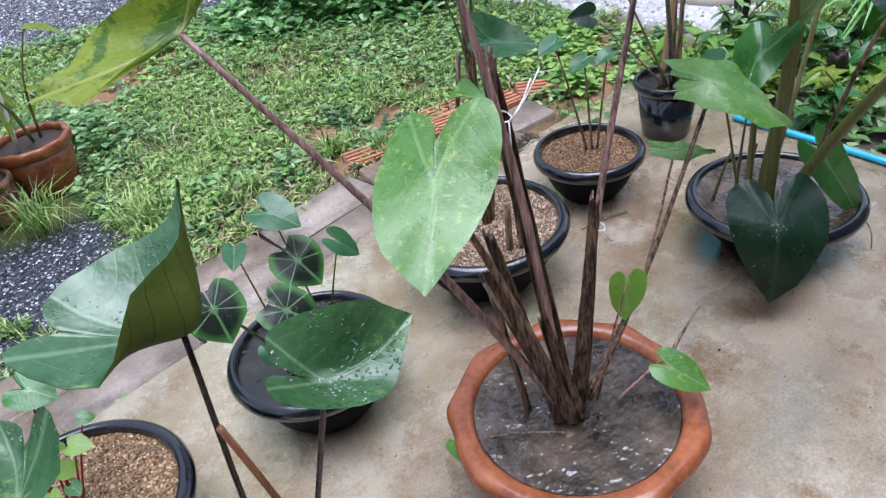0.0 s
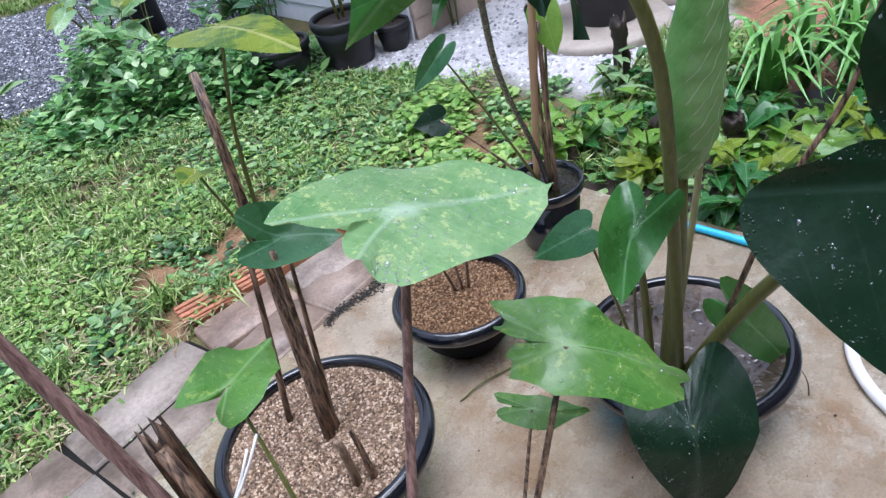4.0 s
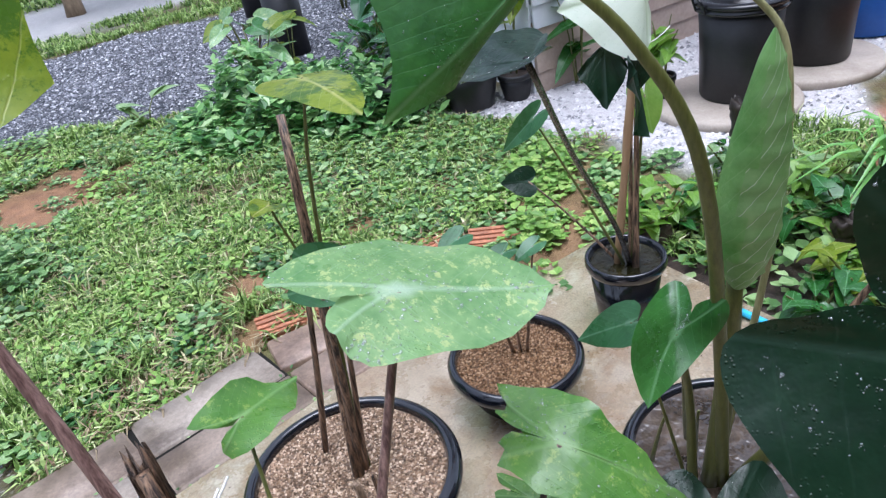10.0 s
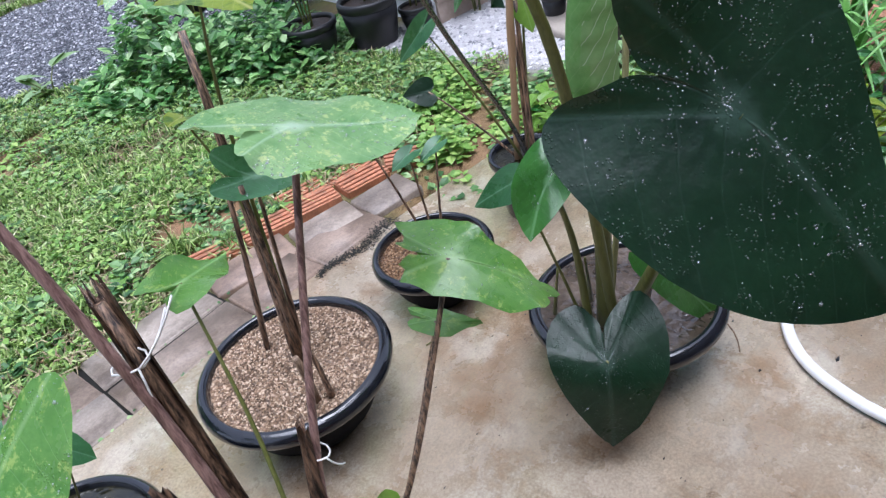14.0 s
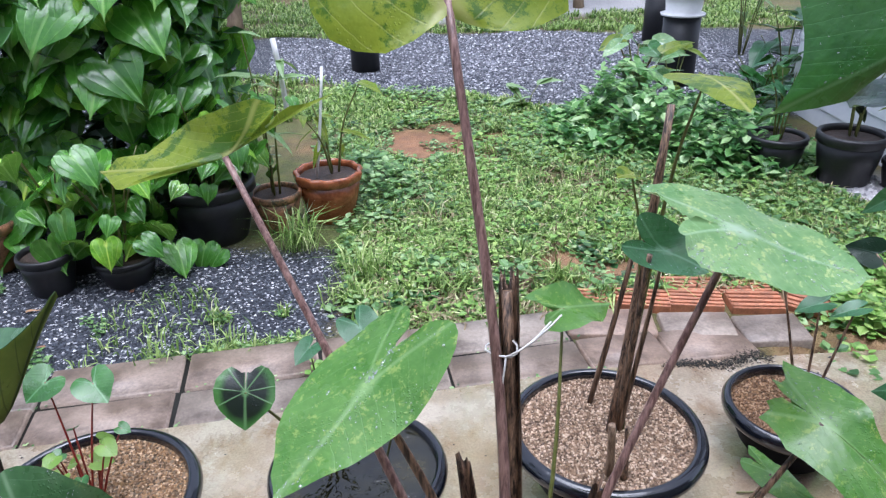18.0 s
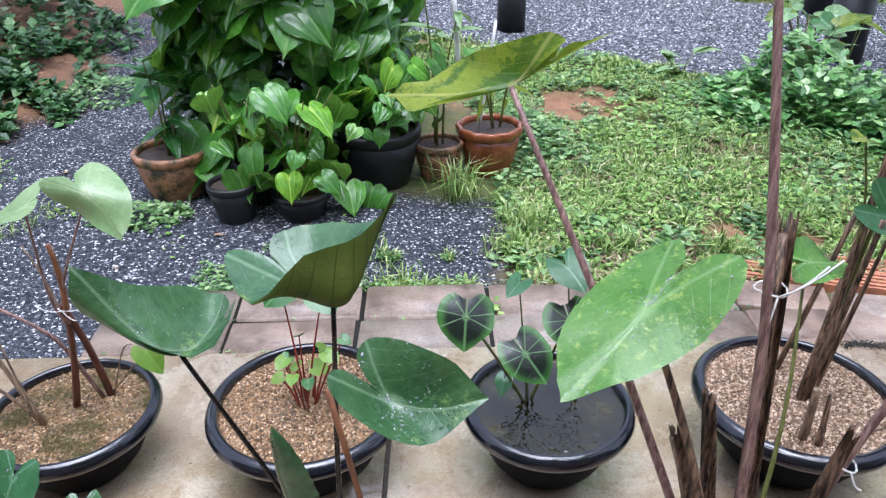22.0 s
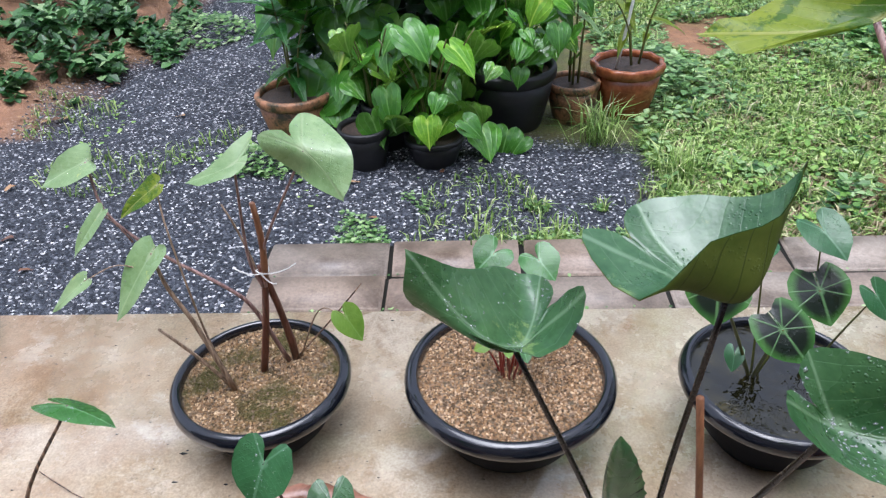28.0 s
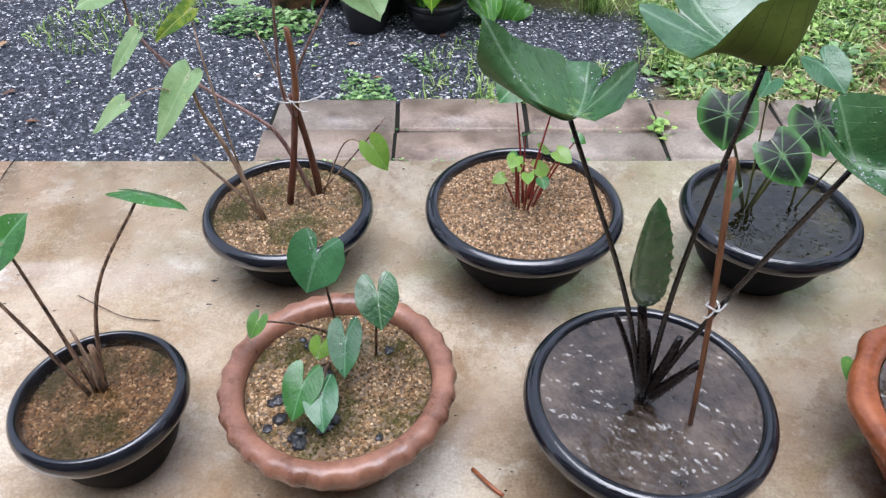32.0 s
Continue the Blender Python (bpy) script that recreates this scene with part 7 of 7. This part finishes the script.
clay_pot(0.94, 1.44, 0.155, 0.235, "orange terracotta pot with frilled rim", M_TERRA, wave=0.035, lobes=11)
shrub(0.97, 1.46, 0.17, 0.42, 0.20, 10, 0.15, L_YELLOW, "drooping yellowing plant in the frilled pot", 306, 3, 0.32)
for a, e, rad, label in (((0.888, 1.42, 0.166), (0.954, 1.42, 0.66), 0.0065, "thin white plastic stick in a clay pot"), ((0.792, 1.4, 0.457), (0.767, 1.38, 0.793), 0.012, "white plastic pipe leaning in the pots")):
    st = part("plant_stake", tube(arc(a, e, (0.004, 0, 0), 6), rad, 8), M_WHITE)
    tagged(st, label, "stake", "white stakes")
low = thing("betel_seedling", (0.31, 1.03, -0.03), "low betel seedling with round glossy leaves on gravel", "plant")
for k, (p, s) in enumerate((((0.0, 0.0, 0.10), 1.15), ((0.10, 0.04, 0.07), 0.9), ((0.16, 0.02, 0.05), 0.7))):
    hang(low, "leaf", bush_leaf[k], p, (0.1, -0.8, 0.6), s, r)

# ---------------------------------------------------------------- house and its yard
house = thing("house", (0, 0, 0), "white clapboard house with a tan plinth", "house")
ha, hb = Vector((HOUSE_A[0], HOUSE_A[1], 0)), Vector((HOUSE_B[0], HOUSE_B[1], 0))
hd = (hb - ha).normalized()
hn = Vector((-hd.y, hd.x, 0))
ang = math.degrees(math.atan2(hd.y, hd.x))
length = (hb - ha).length
mid_house = (ha + hb) / 2
back = [(hb.x + hn.x * 1.5, hb.y + hn.y * 1.5), (ha.x + hn.x * 1.5, ha.y + hn.y * 1.5)]
part("plinth", prism([(ha.x, ha.y), (hb.x, hb.y), *back], -0.06, 0.33), M_PLINTH, house)
inset = hn * 0.012
part("wall", prism([(ha.x + inset.x + 0.01, ha.y + inset.y), (hb.x + inset.x - 0.01, hb.y + inset.y), *back], 0.33, 2.86), M_SIDING, house)
for k in range(24):
    z = 0.02 + 0.115 * k
    if k in (0, 3):
        bm = box((length + 0.01, 0.016, 0.125), 0.002)
        bmesh.ops.rotate(bm, cent=(0, 0, 0), matrix=Matrix.Rotation(radians(-5), 3, "X"), verts=bm.verts)
        ob = part("clapboard", bm, M_PLINTH if k == 0 else M_SIDING, house, smooth=False)
        plank = ob.data
    else:
        ob = new("clapboard", plank)
        ob.parent = house
    ob.matrix_basis = Matrix.Translation(mid_house - hn * 0.008 + Vector((0, 0, z))) @ pose(0, 0, 0, 0, 0, ang)
side_plank = None
for k in range(24):
    if side_plank is None:
        bm = box((1.49, 0.016, 0.125), 0.002)
        bmesh.ops.rotate(bm, cent=(0, 0, 0), matrix=Matrix.Rotation(radians(-5), 3, "X"), verts=bm.verts)
        ob = part("clapboard", bm, M_SIDING, house, smooth=False)
        side_plank = ob.data
    else:
        ob = new("clapboard", side_plank)
        ob.parent = house
    ob.matrix_basis = Matrix.Translation(ha + hn * 0.75 - hd * 0.012 + Vector((0, 0, 0.02 + 0.115 * k))) @ pose(0, 0, 0, 0, 0, ang - 90)
bm = prism([(-length / 2 - 0.5, -0.55), (length / 2 + 0.5, -0.55), (length / 2 + 0.5, 1.9), (-length / 2 - 0.5, 1.9)], 2.86, 2.95)
ob = part("roof", bm, M_PLINTH, house)
ob.matrix_basis = Matrix.Translation(mid_house) @ pose(0, 0, 0, 0, 0, ang)

M_CONC_PALE = plain("pale_cast_concrete", (0.30, 0.25, 0.20), (0.48, 0.42, 0.35), 0.6, 7.0, 0.4, 90.0)
for x, y, rr in ((4.05, 0.14, 0.33), (4.66, 0.05, 0.35)):
    ring = part("concrete_ring", lathe([(0.001, 0), (rr, 0), (rr + 0.004, 0.035), (rr - 0.006, 0.05), (0.001, 0.052)], 56), M_CONC_PALE)
    ring.matrix_basis = pose(x, y, -0.045)
    tagged(ring, "round concrete slab under a bin", "slab", "concrete rings")


M_BLACK_WET = plain("wet_black_lid", (0.004, 0.004, 0.005), (0.014, 0.014, 0.016), 0.2, 14.0, 0.3, 80.0)


def bin_drum(x, y, r0, r1, h, label):
    ob = thing("bin", (x, y, 0.008), label, "bin", "black bins by the house")
    part("body", lathe([(0.001, 0), (r0, 0), (r0 + 0.006, 0.012), (r0 + (r1 - r0) * 0.5, h * 0.5), (r1, h), (r1 - 0.006, h), (r0 - 0.006, 0.02), (0.001, 0.02)], 40), M_BLACK_DULL, ob)
    lid = part("lid", lathe([(r1 + 0.004, h - 0.035), (r1 + 0.016, h - 0.034), (r1 + 0.019, h - 0.022), (r1 + 0.010, h - 0.018), (r1 + 0.010, h - 0.010), (r1 + 0.021, h - 0.006), (r1 + 0.021, h + 0.006), (r1 + 0.008, h + 0.014), (r1 * 0.93, h + 0.016), (r1 * 0.90, h + 0.006), (r1 * 0.80, h + 0.006), (r1 * 0.76, h + 0.018), (r1 * 0.3, h + 0.026), (0.001, h + 0.028)], 48), M_BLACK_WET, ob)
    for q in (0, 1):
        a = radians(150 + 180 * q)
        c, d = Vector((math.cos(a), math.sin(a), 0)), Vector((-math.sin(a), math.cos(a), 0))
        part("lid_clip", tube(spline([c * (r1 + 0.012) - d * 0.04 + Vector((0, 0, h - 0.03)), c * (r1 + 0.034) - d * 0.034 + Vector((0, 0, h + 0.03)), c * (r1 + 0.036) + d * 0.034 + Vector((0, 0, h + 0.03)), c * (r1 + 0.012) + d * 0.04 + Vector((0, 0, h - 0.03))], 11), 0.006, 6), M_BLACK_WET, lid)
    return ob


bin_drum(4.11, 0.115, 0.160, 0.182, 0.43, "black plastic bin with a flat lid")
bin_drum(4.68, 0.035, 0.165, 0.195, 0.47, "black plastic bin carrying a pink bottle")
leaf_on_lid = new("fallen_leaf", litter_mesh.data)
leaf_on_lid.matrix_basis = pose(4.08, 0.06, 0.478, 4, 0, 30) @ Matrix.Scale(1.6, 4)
tagged(leaf_on_lid, "brown fallen leaf on the bin lid", "leaf", "fallen leaves")
drum = thing("drum", (5.28, 0.04, -0.03), "tall blue plastic drum", "drum")
part("body", lathe([(0.001, 0), (0.19, 0), (0.215, 0.02), (0.23, 0.14), (0.233, 0.30), (0.226, 0.32), (0.233, 0.34), (0.233, 0.62), (0.226, 0.64), (0.233, 0.66), (0.225, 0.84), (0.20, 0.87), (0.001, 0.87)], 40), M_BLUE, drum)
part("rim", lathe([(0.20, 0.86), (0.235, 0.862), (0.24, 0.885), (0.232, 0.905), (0.205, 0.905), (0.20, 0.86)], 40), M_BLUE, drum)
part("lid", lathe([(0.205, 0.895), (0.19, 0.885), (0.06, 0.885), (0.05, 0.91), (0.001, 0.912)], 40), M_BLUE, drum)
bottle = thing("bottle", (4.66, 0.03, 0.513), "pink plastic bottle on the bin lid", "bottle")
M_PINK = plain("pink_plastic", (0.66, 0.30, 0.36), (0.78, 0.42, 0.48), 0.35, 9.0, 0.1, 60.0)
part("body", lathe([(0.001, 0), (0.052, 0), (0.056, 0.01), (0.056, 0.055), (0.045, 0.085), (0.02, 0.11), (0.018, 0.125), (0.001, 0.125)], 24), M_PINK, bottle)
part("cap", lathe([(0.022, 0.122), (0.022, 0.15), (0.001, 0.152)], 20), M_WHITE, bottle)

for x, y, rr, h, lbl in ((3.50, 1.27, 0.165, 0.26, "large black nursery pot with bare stems"), (3.70, 1.13, 0.095, 0.15, "black nursery pot with a yellow-leaved plant"), (3.26, 1.50, 0.15, 0.20, "black nursery pot among weeds"), (3.94, 0.40, 0.065, 0.15, "small black nursery pot beside a bin"), (5.62, 0.06, 0.17, 0.26, "black nursery pot behind the drum"), (6.05, 0.14, 0.18, 0.28, "black nursery pot behind the drum")):
    clay_pot(x, y, rr, h, lbl, M_BLACK_DULL, "nursery_pot", group="nursery pots by the house", soil=M_SOIL)
shrub(3.50, 1.27, 0.20, 0.45, 0.14, 8, 0.13, L_DARK, "dark-leaved plant with bare stems by the house", 311, 4, 0.6)
shrub(3.70, 1.13, 0.10, 0.55, 0.10, 9, 0.13, L_YELLOW, "plant with large yellow leaves by the house", 312, 3, 0.7)
shrub(3.26, 1.50, 0.13, 0.40, 0.14, 12, 0.11, L_BLUE, "bluish plant by the house", 313, 4, 0.6)
shrub(3.94, 0.40, 0.10, 0.30, 0.12, 16, 0.13, L_FRESH, "lime pothos in a small pot", 314, 4, 0.6)
shrub(4.0, 0.95, -0.03, 0.62, 0.15, 12, 0.22, L_GREEN, "broad-leaved plant against the house wall", 315, 4, 0.45)
shrub(5.62, 0.06, 0.18, 0.40, 0.22, 40, 0.06, L_FRESH, "fine-leaved plant in a far pot", 316, 6, 0.5)
shrub(6.05, 0.14, 0.20, 0.40, 0.25, 40, 0.06, L_LIME, "fine-leaved plant in a far pot", 317, 6, 0.5)


M_ROTTEN = plain("rotten_wet_bark", (0.008, 0.006, 0.004), (0.055, 0.037, 0.024), 0.6, 26.0, 1.0, 90.0, stretch=(1, 1, 0.3))


def stump(x, y, h, rr, label, seed):
    r = random.Random(seed)
    bm = tube(arc((0, 0, 0), (0.02, 0.01, h), (0.01, 0, 0), 14), [rr * r.uniform(0.8, 1.15) * (1.25 - 0.3 * min(1.0, i / 4)) for i in range(14)], 18)
    for v in bm.verts:
        flute = 1 + 0.16 * math.sin(5 * math.atan2(v.co.y, v.co.x) + seed) + 0.25 * noise.noise((v.co.x * 40, v.co.y * 40, v.co.z * 14 + seed))
        v.co = Vector((v.co.x * flute, v.co.y * flute, v.co.z + (r.uniform(-1.6, 0.9) * rr * 0.6 if v.co.z > h * 0.9 else 0)))
    ob = part("stump", bm, M_ROTTEN)
    ob.matrix_basis = pose(x, y, ground_height(x, y) - 0.01)
    return tagged(ob, label, "stump", "wooden stumps")


stump(3.46, -0.24, 0.30, 0.032, "dark weathered wooden stump", 1)
stump(3.0, -0.58, 0.15, 0.030, "dark rotting stump among lime plants", 2)
stump(3.05, -0.80, 0.16, 0.034, "dark rotting stump among lime plants", 3)
stump(2.82, -0.30, 0.12, 0.05, "low dark stump beside the slab", 4)

# garden bed beside the slab
shrub(2.90, -0.28, -0.04, 0.22, 0.14, 34, 0.07, L_FRESH, "lime pothos at the slab edge", 321, 7, 0.65)
for k in range(26):
    r = random.Random(500 + k)
    x = 2.80 + 0.13 * (k % 6) + r.uniform(-0.05, 0.05)
    y = -0.32 - 0.27 * (k // 6) + r.uniform(-0.09, 0.09)
    shrub(x, y, -0.04, r.uniform(0.10, 0.24), r.uniform(0.12, 0.19), 30, r.uniform(0.065, 0.095), (L_FRESH, L_GREEN, L_LIME, L_FRESH, L_SAGE, L_GREEN, L_YELLOW)[k % 7], "green and yellow pothos in the garden bed", 330 + k, 6, r.uniform(0.6, 0.8))
for k, (x, y) in enumerate(((3.42, -0.80), (3.55, -1.05), (3.60, -0.88), (3.78, -0.98), (3.72, -1.22), (3.95, -1.15), (3.50, -1.32), (3.88, -1.40), (3.65, -1.55))):
    ob = thing("spider_lily", (x, y, -0.04), "clump of long strappy green leaves", "plant", "strappy plants in the bed")
    r = random.Random(400 + k)
    for j in range(30):
        a = 6.283 * j / 30 + r.uniform(-0.2, 0.2)
        ln, up = r.uniform(0.12, 0.30), r.uniform(0.16, 0.34)
        p0, p1, p2 = Vector((0, 0, 0)), Vector((math.cos(a) * ln * 0.45, math.sin(a) * ln * 0.45, up)), Vector((math.cos(a) * ln * 1.2, math.sin(a) * ln * 1.2, up * 0.72))
        bm = bmesh.new()
        s = Vector((-math.sin(a), math.cos(a), 0))
        rows = []
        for i, q in enumerate(spline([p0, p1, p2], 7)):
            w = 0.0115 * (1 - (i / 6) ** 2) + 0.001
            rows.append((bm.verts.new(q - s * w), bm.verts.new(q - Vector((0, 0, w * 0.5))), bm.verts.new(q + s * w)))
        for u, v in zip(rows, rows[1:]):
            bm.faces.new((u[0], u[1], v[1], v[0]))
            bm.faces.new((u[1], u[2], v[2], v[1]))
        part("leaf", bm, M_STRAP, ob)
mound(3.05, -0.95, 0.42, 0.75, 0.10, 900, 0.025, 0.06, M_WEED, "creeper", "low weeds in the garden bed", 52)
blades("grass", [(rng.uniform(2.8, 4.0), rng.uniform(-0.62, -0.22), -0.035) for _ in range(2600)], 0.04, 0.12, 0.004, M_GRASS, "grass along the edge of the bed", 1.2, 83)
bed_soil = part("bed_soil", prism([(2.70, -0.2), (3.3, -0.28), (3.6, -1.0), (3.4, -2.6), (2.68, -2.6), (2.68, -1.0)], -0.05, -0.018, 0.01), M_SOIL)
tagged(bed_soil, "dark wet soil of the garden bed", "soil", kind="structure")

# ---------------------------------------------------------------- drive and far yard
for x, y, hh in ((3.66, 3.36, 0.50), (4.28, 4.95, 0.50)):
    ob = thing("planter_stand", (x, y, -0.035), "white pot on a thick black pipe", "planter", "pipe planters along the drive")
    part("pipe", lathe([(0.001, 0), (0.135, 0), (0.135, hh), (0.125, hh), (0.125, 0.02), (0.001, 0.02)], 32), M_BLACK_DULL, ob)
    pot = part("pot", lathe([(0.10, hh - 0.005), (0.158, hh), (0.162, hh + 0.015), (0.125, hh + 0.02), (0.142, hh + 0.17), (0.162, hh + 0.175), (0.164, hh + 0.20), (0.145, hh + 0.20), (0.135, hh + 0.17), (0.10, hh + 0.02)], 32), M_WHITE, ob)
    part("soil", fill_disc(0.135, hh + 0.165, 0.006, x, 5, 24), M_SOIL, pot)
shrub(3.66, 3.36, 0.62, 0.20, 0.05, 3, 0.04, L_GREEN, "bare twig in a white pot", 351, 2, 0.4, stem_mat=M_STEM_BROWN)
shrub(4.28, 4.95, 0.62, 0.30, 0.22, 26, 0.10, L_PINKISH, "pale pink-leaved plant in a white pot", 352, 6, 0.5)
ob = thing("planter_stand", (1.40, 4.47, -0.035), "black pot standing on a thick black pipe", "planter", "pipe planters along the drive")
part("pipe", lathe([(0.001, 0), (0.12, 0), (0.12, 0.42), (0.001, 0.42)], 32), M_BLACK_DULL, ob)
part("pot", lathe([(0.11, 0.42), (0.16, 0.43), (0.17, 0.47), (0.12, 0.47), (0.13, 0.62), (0.15, 0.64), (0.12, 0.64), (0.001, 0.60)], 32), M_BLACK_DULL, ob)
shrub(1.40, 4.47, 0.56, 0.25, 0.12, 14, 0.09, L_GREEN, "small plant on a pipe stand", 353, 4, 0.5)
clumps = ((3.02, 2.62, L_MINT, 0.42, 0.26, 9), (3.20, 2.55, L_YELLOW, 0.50, 0.20, 4), (3.85, 2.55, L_GREEN, 0.40, 0.22, 10), (4.15, 2.75, L_BLUE, 0.62, 0.24, 12), (2.35, 2.95, L_SAGE, 0.16, 0.16, 5), (3.55, 2.2, L_GREEN, 0.35, 0.2, 9))
for k, (x, y, mat, h, size, n) in enumerate(clumps):
    shrub(x, y, -0.04, h, 0.24, n * 2, size, mat, "clump of broad variegated leaves beside the drive" if mat in (L_MINT, L_SAGE) else "clump of broad leaves beside the drive", 360 + k, n // 2 + 1, 0.55, name="leafy_clump")
drive_clump = thing("leafy_clump", (3.12, 2.92, -0.04), "clump of tall arrow leaves splashed with white", "plant", "small plants in pots")
r = random.Random(77)
for k in range(9):
    a = 2 * math.pi * k / 9 + r.uniform(-0.3, 0.3)
    top = Vector((0.15 * math.cos(a), 0.12 * math.sin(a), r.uniform(0.26, 0.46)))
    out = Vector((math.cos(a), math.sin(a) - 0.5, -0.25)).normalized()
    stalk_leaf(drive_clump, (0.02 * math.cos(a), 0.02 * math.sin(a), 0), [tuple(top * 0.5 + Vector((0, 0, 0.06)))], tuple(top), tuple(top + out * r.uniform(0.13, 0.2)), r.uniform(0.10, 0.15), (-0.35, -0.6, 0.7), (L_MINT, L_SAGE, L_GREEN, L_MINT, L_YELLOW)[k % 5], M_STEM_BROWN if k % 3 else M_STEM_GREEN, 0.012, 0.006, "arrow-shaped variegated leaf", lobe=0.45, fold=0.15, droop=0.25, ruffle=0.04, seed=700 + k)
shrub(4.7, 4.15, -0.04, 1.1, 0.35, 26, 0.26, L_SAGE, "tall variegated shrub by the house corner", 370, 6, 0.24, name="leafy_clump")


def palm_trunk(x, y, rr, lean, seed, label):
    ob = thing("tree", (x, y, -0.04), label, "tree", "trees beyond the drive")
    r = random.Random(seed)
    top = Vector((lean[0], lean[1], 3.0))
    pts = spline([(0, 0, 0), (lean[0] * 0.25, lean[1] * 0.25, 1.0), tuple(top)], 14)
    bm = tube(pts, [rr * (1.25 if k == 0 else 1.0) * r.uniform(0.92, 1.08) for k in range(14)], 12)
    for v in bm.verts:
        v.co += Vector((r.uniform(-1, 1), r.uniform(-1, 1), 0)) * rr * 0.12
    part("trunk", bm, M_BARK_PALE, ob)
    for k in range(8):
        a = 6.283 * k / 8
        d = Vector((math.cos(a), math.sin(a), 0))
        part("frond", blade(tuple(top), tuple(top + d * 1.5 + Vector((0, 0, 0.5))), 0.45, (0, 0, 1), lobe=0.05, fold=0.25, droop=0.6, sector=9, rings=4, seed=k), L_GREEN, ob)
    return ob


palm_trunk(3.48, 7.9, 0.10, (0.1, 0.3), 1, "pale banana tree with a peeling trunk")
palm_trunk(4.36, 7.25, 0.055, (-0.5, 0.2), 2, "thin leaning tree in the far bed")
palm_trunk(4.52, 7.65, 0.05, (-0.25, 0.2), 3, "thin leaning tree in the far bed")
palm_trunk(5.30, 8.6, 0.15, (0.1, 0.2), 4, "pale banana tree with a peeling trunk")
palm_trunk(0.2, 6.6, 0.08, (0.1, 0.2), 5, "slim tree behind the bush")
palm_trunk(-2.5, 3.3, 0.07, (0.0, 0.3), 6, "slim brown tree on the red bank")
palm_trunk(-3.0, 4.2, 0.07, (0.1, 0.3), 7, "slim brown tree on the red bank")
